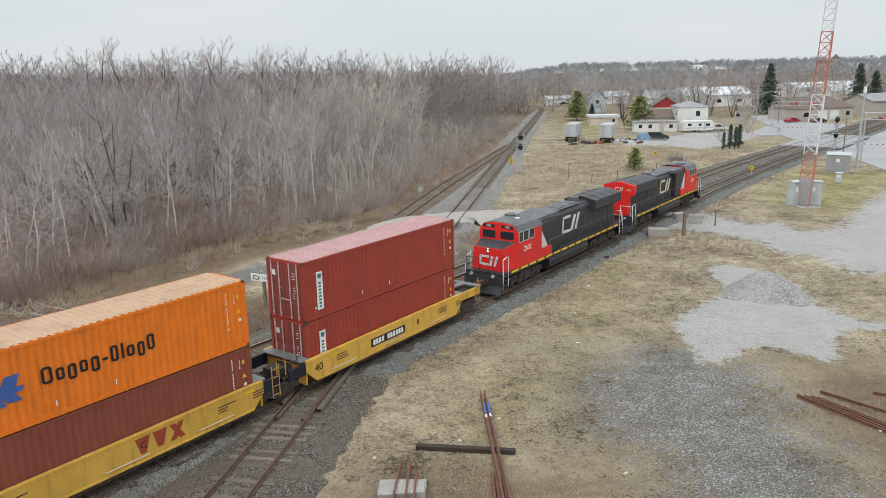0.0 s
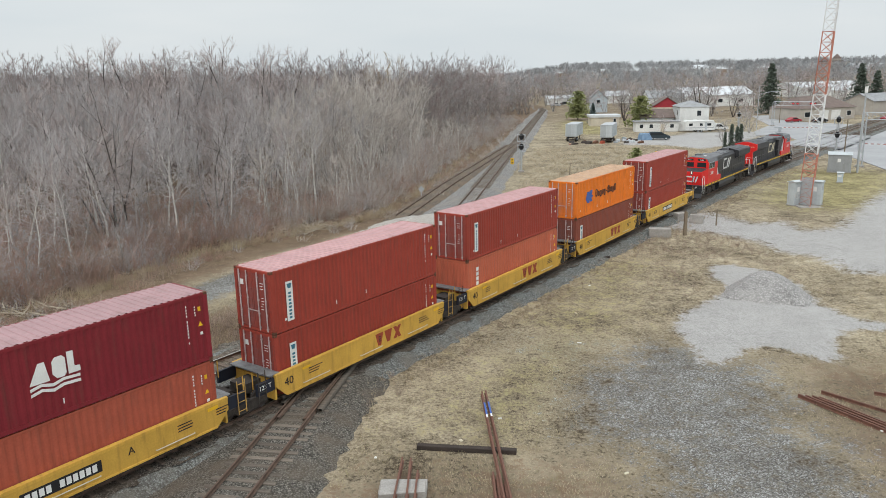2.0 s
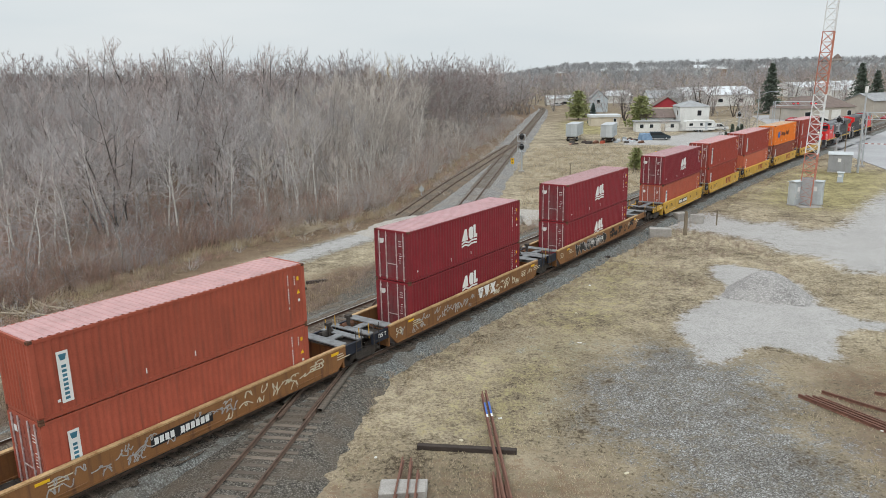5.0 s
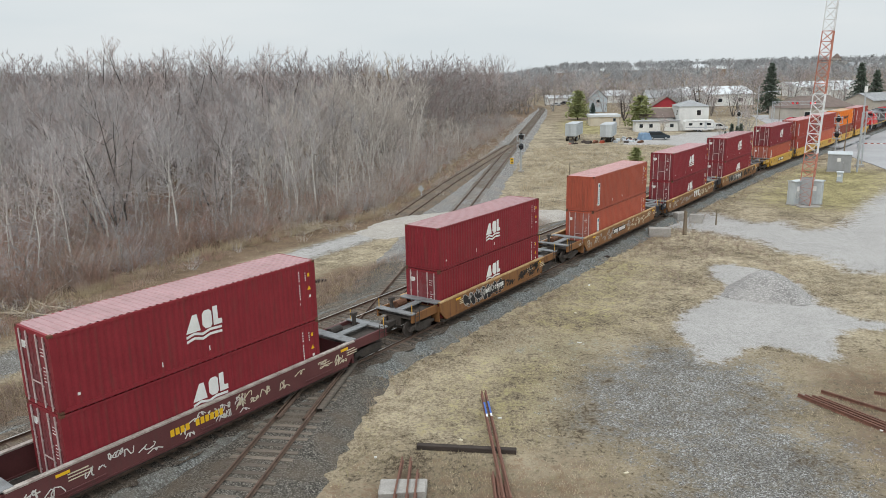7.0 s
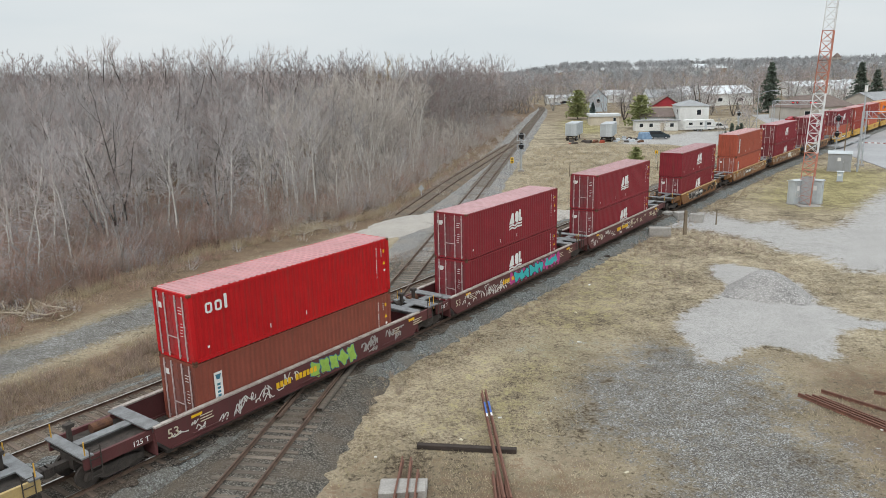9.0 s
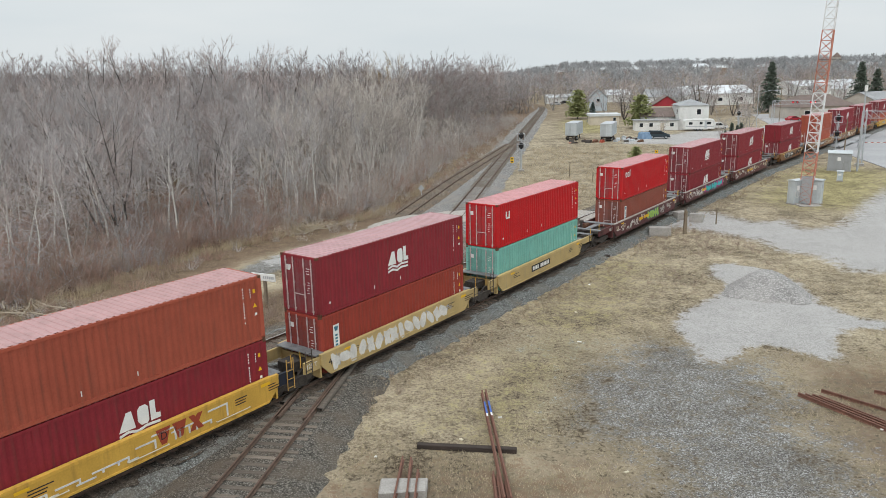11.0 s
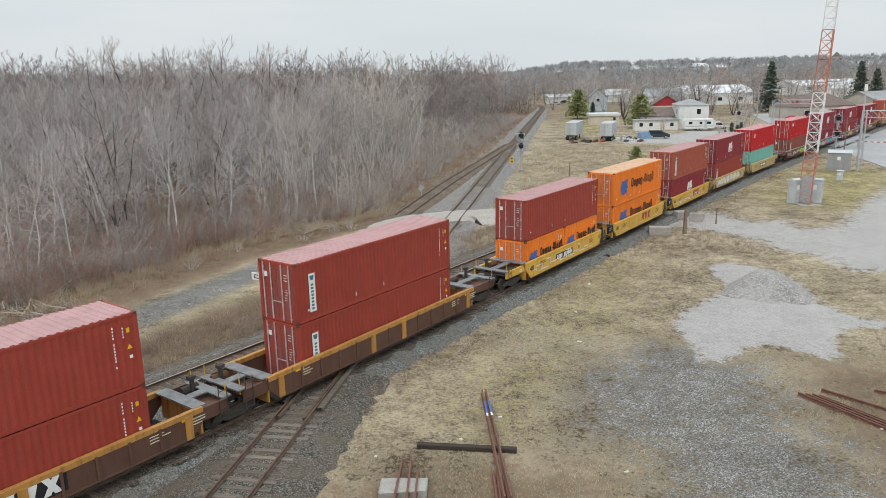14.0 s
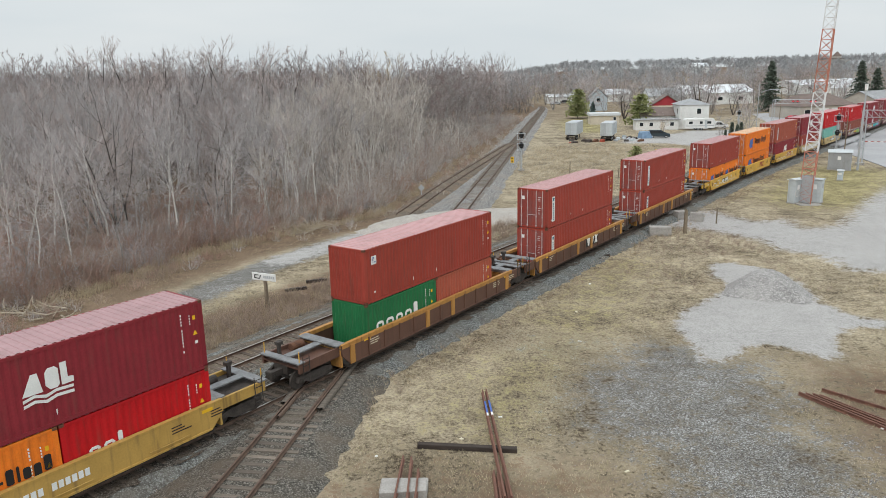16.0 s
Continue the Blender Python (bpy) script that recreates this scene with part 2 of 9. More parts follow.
def heading(s):
    """The line's direction: a right-hand curve that eases into a straight beyond the crossing."""
    c = min(max(s, -60.0), 90.0)
    u = min(max((s - 90.0) / 30.0, 0.0), 1.0)
    return radians(54.054) + 0.000669 * c - 1.2652e-5 * c * c - 0.001608 * 30.0 * (u - u * u / 2)


def build_line():
    n = int((S1 - S0) / DS)
    x, y = 0.0, 0.0
    pts = []
    for i in range(n + 1):
        s = S0 + i * DS
        pts.append((s, x, y, heading(s)))
        a = heading(s + DS / 2)
        x, y = x + math.cos(a) * DS, y + math.sin(a) * DS
    zero = min(pts, key=lambda p: abs(p[0]))
    return [(s, px - zero[1] - 3.591, py - zero[2] + 36.0, a) for s, px, py, a in pts]


LINE = build_line()


def on_line(s, side=1.22):
    """A point of the line at s metres, side metres to its left (1.22: the middle of the near track)."""
    f = (s - S0) / DS
    i = max(0, min(len(LINE) - 2, int(f)))
    f -= i
    _, x0, y0, a0 = LINE[i]
    _, x1, y1, a1 = LINE[i + 1]
    x, y, a = x0 + (x1 - x0) * f, y0 + (y1 - y0) * f, a0 + (a1 - a0) * f
    return Vector((x - math.sin(a) * side, y + math.cos(a) * side, 0)), a


def riding(s, half):
    """The pose of a rigid body whose ends, half metres before and behind s, lie on the near track."""
    p, q = on_line(s - half)[0], on_line(s + half)[0]
    d = q - p
    mid = (p + q) / 2
    return Matrix.Translation(mid) @ Matrix.Rotation(math.atan2(d.y, d.x), 4, "Z")


SPEED = 22.2
MOVING = []


def runs(ob, s, half, z=0.0, turn=False):
    MOVING.append((ob, s, half, z, turn))
    return ob


def motions():
    """Everything that rolls along the track, keyed from start to end."""
    for ob, s, half, z, turn in MOVING:
        tail = Matrix.Translation((0, 0, z)) @ (Matrix.Rotation(math.pi, 4, "Z") if turn else Matrix())
        walk(ob, [(t, riding(s + SPEED * t, half) @ tail) for t in [k * 1.0 for k in range(17)]])
# ---------------------------------------------------------------- ground
APRON = [(13.7, 41.3), (15.7, 44.6), (18.2, 46.6), (20.3, 49.4), (20.2, 52.6), (21.4, 55.8), (24.3, 54.6), (25.6, 49.5), (24.6, 45.4), (25.2, 42.4), (27.4, 41.2), (26.6, 40.0), (24.2, 40.6), (22.2, 38.8),
         (20.8, 35.4), (19.7, 36.3), (18.4, 38.0), (17.2, 38.1), (15.0, 35.9), (13.6, 35.6), (13.9, 38.2)]
YARD = [(18.5, 70.0), (24.7, 77.3), (29.1, 78.5), (31.4, 71.9), (35.2, 72.7), (34.6, 68.0), (38.4, 69.0), (48.9, 82.5), (62.0, 97.0), (80.0, 90.0), (60.0, 54.0),
        (34.3, 51.0), (30.6, 52.8), (30.3, 57.2), (28.4, 59.3), (27.9, 63.7), (25.6, 67.0), (22.3, 69.8)]
PATCH = [(20.9, 55.6), (23.3, 55.9), (23.1, 51.7), (19.6, 50.8)]
DARK = [(6.1, 32.7), (8.2, 36.2), (11.6, 38.5), (14.1, 38.0), (15.0, 35.9), (16.4, 36.4), (16.8, 33.6), (15.3, 29.3), (16.1, 26.3), (15.5, 23.1), (14.0, 12.0), (7.0, 12.0), (8.1, 23.3), (7.8, 26.7),
        (5.6, 28.7)]
LOT = [(74.3, 169.8), (59.5, 150.2), (51.7, 144.6), (47.4, 152.8), (38.7, 155.9), (42.7, 169.4), (54.1, 174.8), (64.9, 186.5), (79.8, 182.5)]
LANE = [(-60.0, -20.0), (-36.0, 18.0), (-24.4, 37.2), (-19.2, 46.5), (-13.6, 59.5), (-7.9, 68.5), (-2.0, 74.0), (3.0, 76.5), (9.0, 76.8), (14.0, 75.0), (18.5, 71.5), (24.0, 71.0)]
WOOD_EDGE = [(-80.0, -30.0), (-29.8, 45.6), (-25.8, 53.3), (-23.0, 62.1), (-18.5, 67.3), (-14.5, 72.2), (-9.3, 77.7), (-6.6, 84.0), (-3.0, 102.3), (5.2, 143.5),
             (26.5, 238.6), (42.0, 340.0), (40.0, 430.0)]


def inside(poly, x, y):
    """Signed distance to a polygon, above zero inside."""
    d = np.full(x.shape, 1e9)
    hit = np.zeros(x.shape, bool)
    for (x0, y0), (x1, y1) in zip(poly, poly[1:] + poly[:1]):
        ex, ey = x1 - x0, y1 - y0
        u = np.clip(((x - x0) * ex + (y - y0) * ey) / (ex * ex + ey * ey), 0, 1)
        d = np.minimum(d, np.hypot(x - x0 - u * ex, y - y0 - u * ey))
        if y0 != y1:
            hit ^= ((y0 > y) != (y1 > y)) & (x < (x1 - x0) * (y - y0) / (y1 - y0) + x0)
    return np.where(hit, d, -d)


def along(line, x, y):
    """Distance to a polyline."""
    d = np.full(x.shape, 1e9)
    for (x0, y0), (x1, y1) in zip(line, line[1:]):
        ex, ey = x1 - x0, y1 - y0
        u = np.clip(((x - x0) * ex + (y - y0) * ey) / (ex * ex + ey * ey), 0, 1)
        d = np.minimum(d, np.hypot(x - x0 - u * ex, y - y0 - u * ey))
    return d


def wood_depth(x, y):
    """How far inside the wood a place is, below zero outside."""
    poly = WOOD_EDGE + [(-400.0, 700.0), (-700.0, 300.0), (-400.0, -60.0)]
    return inside(poly, np.asarray(x, float), np.asarray(y, float))


def soft(d, w):
    return np.clip(0.5 + d / (2 * w), 0, 1)


def lie(x, y):
    """Height of the ground."""
    x, y = np.asarray(x, float), np.asarray(y, float)
    far = np.clip((np.hypot(x, y) - 260) / 640, 0, 1)
    side = np.clip((x - 0.03 * np.abs(y)) / (0.14 * np.abs(y) + 1), 0, 1)
    z = -0.64 + 17.0 * far * far * (3 - 2 * far) * side * (y > 0)
    z = z + 0.05 * np.sin(x * 0.31 + 1.3) * np.cos(y * 0.27) + 0.03 * np.sin(x * 0.9) * np.sin(y * 0.8 + 0.6)
    return z


def ticks(lo, hi, step, out, n):
    a = list(np.arange(lo, hi + 1e-6, step))
    grow = [step * 1.13 ** k for k in range(1, 200)]
    left, right = [], []
    p = lo
    for g in grow:
        p -= g
        left.append(p)
        if p < -out:
            break
    p = hi
    for g in grow:
        p += g
        right.append(p)
        if p > out:
            break
    return np.array(left[::-1] + a + right)


def ground_material():
    m = bpy.data.materials.new("dry_grass_and_gravel")
    m.use_nodes = True
    n, l = m.node_tree.nodes, m.node_tree.links
    bsdf = n["Principled BSDF"]
    bsdf.inputs["Roughness"].default_value, bsdf.inputs["Specular IOR Level"].default_value = 0.95, 0.1
    xyz = n.new("ShaderNodeTexCoord")

    def grain(scale, detail=5, rough=0.6, stretch=(1, 1, 1)):
        t = n.new("ShaderNodeTexNoise")
        t.inputs["Scale"].default_value, t.inputs["Detail"].default_value, t.inputs["Roughness"].default_value = scale, detail, rough
        mp = n.new("ShaderNodeMapping")
        mp.inputs["Scale"].default_value = stretch
        l.new(xyz.outputs["Object"], mp.inputs[0])
        l.new(mp.outputs[0], t.inputs["Vector"])
        return t.outputs[0]

    def ramp(src, *stops):
        r = n.new("ShaderNodeValToRGB")
        for k, (p, c) in enumerate(stops):
            e = r.color_ramp.elements[k] if k < 2 else r.color_ramp.elements.new(p)
            e.position, e.color = p, (*c, 1)
        l.new(src, r.inputs[0])
        return r.outputs[0]

    def blend(fac, a, b):
        x = n.new("ShaderNodeMix")
        x.data_type = "RGBA"
        l.new(fac, x.inputs[0])
        l.new(a, x.inputs[6])
        l.new(b, x.inputs[7])
        return x.outputs[2]

    def math2(op, a, b):
        x = n.new("ShaderNodeMath")
        x.operation = op
        for k, v in enumerate((a, b)):
            if isinstance(v, (int, float)):
                x.inputs[k].default_value = v
            else:
                l.new(v, x.inputs[k])
        return x.outputs[0]

    patchy, blades, clumps = grain(0.22, 6, 0.65), grain(6, 5, 0.72), grain(1.3, 5, 0.7)
    cells = n.new("ShaderNodeTexVoronoi")
    cells.inputs["Scale"].default_value = 22
    l.new(xyz.outputs["Object"], cells.inputs["Vector"])
    cell = n.new("ShaderNodeSeparateColor")
    l.new(cells.outputs["Color"], cell.inputs[0])
    pebble = math2("ADD", math2("MULTIPLY", cell.outputs[0], 0.46), math2("ADD", math2("MULTIPLY", clumps, 0.24), math2("MULTIPLY", patchy, 0.30)))
    tone = math2("ADD", math2("MULTIPLY", patchy, 0.28), math2("ADD", math2("MULTIPLY", blades, 0.44), math2("MULTIPLY", clumps, 0.28)))
    dry = ramp(tone, (0.405, (0.075, 0.058, 0.040)), (0.635, (0.56, 0.485, 0.352)), (0.50, (0.268, 0.223, 0.156)))
    green = ramp(tone, (0.39, (0.085, 0.072, 0.036)), (0.63, (0.47, 0.415, 0.215)), (0.50, (0.25, 0.215, 0.11)))
    pale = ramp(pebble, (0.26, (0.23, 0.222, 0.212)), (0.76, (0.455, 0.44, 0.425)), (0.44, (0.335, 0.322, 0.308)))
    dark = ramp(pebble, (0.28, (0.070, 0.066, 0.062)), (0.78, (0.44, 0.45, 0.445)), (0.48, (0.158, 0.146, 0.130)), (0.62, (0.205, 0.198, 0.185)))
    litter = ramp(tone, (0.36, (0.06, 0.042, 0.030)), (0.66, (0.26, 0.185, 0.125)))
    att = n.new("ShaderNodeAttribute")
    att.attribute_name = "cover"
    rgb = n.new("ShaderNodeSeparateColor")
    l.new(att.outputs["Color"], rgb.inputs[0])
    ragged = math2("ADD", math2("MULTIPLY", math2("SUBTRACT", clumps, 0.5), 1.3), math2("MULTIPLY", math2("SUBTRACT", blades, 0.5), 1.2))

    def mask(channel):
        mr = n.new("ShaderNodeMapRange")
        mr.inputs[1].default_value, mr.inputs[2].default_value = 0.36, 0.64
        l.new(math2("ADD", channel, ragged), mr.inputs[0])
        return math2("MULTIPLY", mr.outputs[0], math2("MINIMUM", math2("MULTIPLY", channel, 20), 1.0))

    c = blend(mask(att.outputs["Alpha"]), dry, green)
    c = blend(mask(rgb.outputs[2]), c, litter)
    c = blend(mask(rgb.outputs[1]), c, dark)
    c = blend(mask(rgb.outputs[0]), c, pale)
    l.new(c, bsdf.inputs["Base Color"])
    b = n.new("ShaderNodeBump")
    b.inputs["Strength"].default_value, b.inputs["Distance"].default_value = 0.8, 0.09
    l.new(math2("ADD", blades, math2("MULTIPLY", clumps, 0.8)), b.inputs["Height"])
    l.new(b.outputs[0], bsdf.inputs["Normal"])
    return m


def build_ground():
    gx, gy = ticks(-42, 62, 0.7, 2600, 0), ticks(12, 125, 0.7, 3200, 0)
    X, Y = np.meshgrid(gx, gy)
    Z = lie(X, Y)
    V = np.stack([X.ravel(), Y.ravel(), Z.ravel()], 1)
    nx, ny = len(gx), len(gy)
    i = (np.arange(ny - 1)[:, None] * nx + np.arange(nx - 1)[None, :]).ravel()
    T = np.concatenate([np.stack([i, i + 1, i + nx + 1], 1), np.stack([i, i + nx + 1, i + nx], 1)])
    me = raw_mesh("ground", V, T, ground_material())
    x, y = X.ravel(), Y.ravel()
    pale = np.maximum.reduce([soft(inside(APRON, x, y), 0.9), soft(inside(YARD, x, y), 2.2) * 0.85, soft(inside(PATCH, x, y), 0.8) * 0.8, soft(1.8 - along(LANE[4:], x, y), 1.3) * 0.8,
                              soft(inside(LOT, x, y), 2.0) * 0.9])
    dark = soft(inside(DARK, x, y) + 1.0, 3.8) * 0.70
    dark = np.maximum(dark, soft(2.0 - along(LANE[:6], x, y), 1.1) * 0.80)
    dark = np.maximum(dark, soft(3.2 - along([(4.5, 39.5), (9, 37.5)], x, y), 1.5) * 0.35)
    wd = wood_depth(x, y)
    litter = soft(wd + 1.0, 2.5)
    litter = np.maximum(litter, soft(3.2 - along([(-33, 36), (-27.3, 44.2), (-22.5, 54), (-17.5, 64), (-11.5, 72.5), (-5.5, 79)], x, y), 2.0) * 0.85)
    litter = np.maximum(litter, soft(3.2 - along([(-24, 28), (-17.8, 36.5), (-11.5, 46.5), (-6.5, 54.5)], x, y), 2.0) * 0.85)
    litter = np.maximum(litter, soft(6.5 - along([(-8.6, 84.0), (-5.0, 102.3), (4.2, 143.5), (24.5, 238.6), (42.0, 330.0)], x, y), 3.5) * 0.75)
    litter = np.maximum(litter, soft(5.0 - along([(17.5, 20), (19.0, 27), (20.5, 33)], x, y), 4.0) * 0.56)
    litter = np.maximum(litter, soft(4.2 - along([(-4.5, 22), (4.5, 24)], x, y), 4) * 0.58)
    litter = np.maximum(litter, soft(1.6 - along([(10.5, 18), (12.5, 28), (13.5, 33)], x, y), 1.8) * 0.5)
    town = soft(y - 225, 20) * soft(x - 20, 10) * 0.45
    litter = np.maximum(litter, town)
    litter = np.maximum(litter, np.clip((np.hypot(x, y) - 500) / 200, 0, 1))
    lawn = np.maximum(soft(9 - along([(45, 84), (58, 104)], x, y), 8) * 0.75, soft(7 - along([(38, 190), (45, 240)], x, y), 5) * 0.75)
    lawn = np.maximum(lawn, soft(5 - along([(2.5, 30), (5, 36), (14, 56)], x, y), 6) * 0.50)
    lawn = np.maximum(lawn, soft(4 - along([(-14, 50), (-20, 40)], x, y), 4) * 0.3)
    att = me.color_attributes.new("cover", "FLOAT_COLOR", "POINT")
    att.data.foreach_set("color", np.stack([pale, dark, litter, lawn], 1).astype(np.float32).ravel())
    ob = tagged(new("ground", me), "dry winter grass with gravel patches and leaf litter", "ground", kind="structure")
    me.polygons.foreach_set("use_smooth", np.ones(len(me.polygons), bool))


def stones(name, light, dark, size, tint=(0.12, 0.09, 0.065), tint_amount=0.5, tint_scale=0.5, crevice_shade=0.35):
    """Crushed stone: cells of their own tone, shade painted into the crevices, dusty patches."""
    m = bpy.data.materials.new(name)
    m.use_nodes = True
    n, l = m.node_tree.nodes, m.node_tree.links
    bsdf = n["Principled BSDF"]
    bsdf.inputs["Roughness"].default_value, bsdf.inputs["Specular IOR Level"].default_value = 0.9, 0.15
    xyz = n.new("ShaderNodeTexCoord")
    cells = n.new("ShaderNodeTexVoronoi")
    cells.inputs["Scale"].default_value = 1 / size
    l.new(xyz.outputs["Object"], cells.inputs["Vector"])
    split = n.new("ShaderNodeSeparateColor")
    l.new(cells.outputs["Color"], split.inputs[0])
    r = n.new("ShaderNodeValToRGB")
    r.color_ramp.elements[0].position, r.color_ramp.elements[0].color = 0.05, (*dark, 1)
    r.color_ramp.elements[1].position, r.color_ramp.elements[1].color = 0.95, (*light, 1)
    l.new(split.outputs[0], r.inputs[0])
    # Shade between stones painted in: colour darkens towards each cell's edge.
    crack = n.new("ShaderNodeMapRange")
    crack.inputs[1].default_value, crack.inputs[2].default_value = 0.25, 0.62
    crack.inputs[3].default_value, crack.inputs[4].default_value = 1.0, crevice_shade
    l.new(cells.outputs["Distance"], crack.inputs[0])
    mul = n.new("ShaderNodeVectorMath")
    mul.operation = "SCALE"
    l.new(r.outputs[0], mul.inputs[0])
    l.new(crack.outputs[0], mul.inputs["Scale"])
    patch = n.new("ShaderNodeTexNoise")
    patch.inputs["Scale"].default_value, patch.inputs["Detail"].default_value = tint_scale, 7
    l.new(xyz.outputs["Object"], patch.inputs["Vector"])
    pr = n.new("ShaderNodeMapRange")
    pr.inputs[1].default_value, pr.inputs[2].default_value, pr.inputs[4].default_value = 0.45, 0.7, tint_amount
    l.new(patch.outputs[0], pr.inputs[0])
    mix = n.new("ShaderNodeMix")
    mix.data_type = "RGBA"
    l.new(pr.outputs[0], mix.inputs[0])
    l.new(mul.outputs[0], mix.inputs[6])
    mix.inputs[7].default_value = (*tint, 1)
    l.new(mix.outputs[2], bsdf.inputs["Base Color"])
    b = n.new("ShaderNodeBump")
    b.inputs["Strength"].default_value, b.inputs["Distance"].default_value, b.invert = 0.9, size * 0.6, True
    l.new(cells.outputs["Distance"], b.inputs["Height"])
    l.new(b.outputs[0], bsdf.inputs["Normal"])
    return m


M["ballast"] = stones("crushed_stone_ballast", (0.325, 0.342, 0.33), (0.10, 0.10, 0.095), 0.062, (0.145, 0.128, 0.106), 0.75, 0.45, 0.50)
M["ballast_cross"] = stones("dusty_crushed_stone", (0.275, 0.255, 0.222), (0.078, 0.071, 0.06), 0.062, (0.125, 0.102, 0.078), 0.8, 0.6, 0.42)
# Oil-stained brown, darkened further for the train's shade.
M["ballast_oil_shade"] = stones("oily_brown_ballast", (0.235, 0.205, 0.175), (0.055, 0.046, 0.038), 0.062, (0.095, 0.070, 0.050), 0.75, 0.6, 0.40)
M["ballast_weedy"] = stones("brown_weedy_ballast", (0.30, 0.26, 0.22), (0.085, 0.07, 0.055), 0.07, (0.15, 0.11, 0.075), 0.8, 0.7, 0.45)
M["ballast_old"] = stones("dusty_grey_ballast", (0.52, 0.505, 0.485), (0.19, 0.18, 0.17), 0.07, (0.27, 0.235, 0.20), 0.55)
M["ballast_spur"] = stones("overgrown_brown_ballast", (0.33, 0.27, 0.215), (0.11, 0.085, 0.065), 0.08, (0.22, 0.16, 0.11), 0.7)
M["sleeper"] = surface("weathered_sleeper", (0.20, 0.17, 0.14), (0.095, 0.078, 0.062), rough=0.9, scale=2, fine=18, bump=0.02, stretch=(0.6, 5, 5), random=0.3)
M["sleeper_oily"] = surface("oil_stained_sleeper", (0.15, 0.112, 0.085), (0.065, 0.05, 0.04), rough=0.85, scale=2, fine=18, bump=0.02, stretch=(0.6, 5, 5), random=0.3)
M["rail"] = surface("rusty_rail", (0.155, 0.10, 0.072), (0.08, 0.054, 0.042), rough=0.75, scale=3, fine=30, bump=0.004)
M["rail_top"] = surface("polished_rail_head", (0.52, 0.50, 0.48), (0.32, 0.30, 0.28), rough=0.3, metal=0.9, scale=1.5, fine=20, bump=0)


def sweep(name, at, stations, section, material, jitter=0.0, seed=1):
    """A strip: a section of (side, height) carried along a line; at(s, side) gives a place."""
    rng = np.random.RandomState(seed)
    V, T = [], []
    k = len(section)
    for s in stations:
        for j, (side, z) in enumerate(section):
            wob = rng.uniform(-jitter, jitter) if j in (0, k - 1) else rng.uniform(-jitter, jitter) * 0.08
            p = at(s, side + wob)
            V.append((p.x, p.y, p.z + z + (rng.uniform(-0.02, 0.02) if jitter else 0)))
    for a in range(len(stations) - 1):
        for j in range(k - 1):
            q = a * k + j
            T += [(q, q + k, q + 1), (q + 1, q + k, q + k + 1)]
    return raw_mesh(name, V, T, material)


RAIL = [(-0.07, -0.17), (-0.07, -0.155), (-0.012, -0.14), (-0.012, -0.04), (-0.036, -0.032), (-0.036, -0.002), (0.036, -0.002), (0.036, -0.032), (0.012, -0.04), (0.012, -0.14), (0.07, -0.155), (0.07, -0.17)]


def main_at(s, side):
    return on_line(s, side)[0]


CROSS = [(-7.9 - 70 * 0.178, 22.9 - 70), (-7.9, 22.9), (36.3, 271.0), (43.4, 311.0)]


def cross_line():
    """The branch line: straight across the main line, then bending away to the left."""
    pts = []
    slope = math.atan2(1, 0.178)
    x, y, a, s = -7.9 - 60 * 0.178, 22.9 - 60, slope, 0.0
    while s < 560:
        pts.append((x, y, a))
        bend = 0.0 if y < 300 else 0.0042
        a += bend * 2.0
        x, y, s = x + math.cos(a) * 2.0, y + math.sin(a) * 2.0, s + 2.0
    return pts


BRANCH = cross_line()


def branch_at(s, side):
    i = max(0, min(len(BRANCH) - 2, int(s / 2)))
    f = s / 2 - i
    x0, y0, a0 = BRANCH[i]
    x1, y1, a1 = BRANCH[i + 1]
    a = a0 + (a1 - a0) * f
    return Vector((x0 + (x1 - x0) * f - math.sin(a) * side, y0 + (y1 - y0) * f + math.cos(a) * side, 0))


def spur_at(s, side):
    """The old siding beside the branch, s from its buried end."""
    p, q, w = Vector((-5.4, 74.5, 0)), Vector((7.9, 127.0, 0)), Vector((16.0, 159.0, 0))
    d = (q - p).normalized() if s < 54 else (w - q).normalized()
    o = p + d * s if s < 54 else q + d * (s - 54.16)
    o.z = -0.46 * max(0.0, 1 - s / 26)
    return o + Vector((-d.y, d.x, 0)) * side


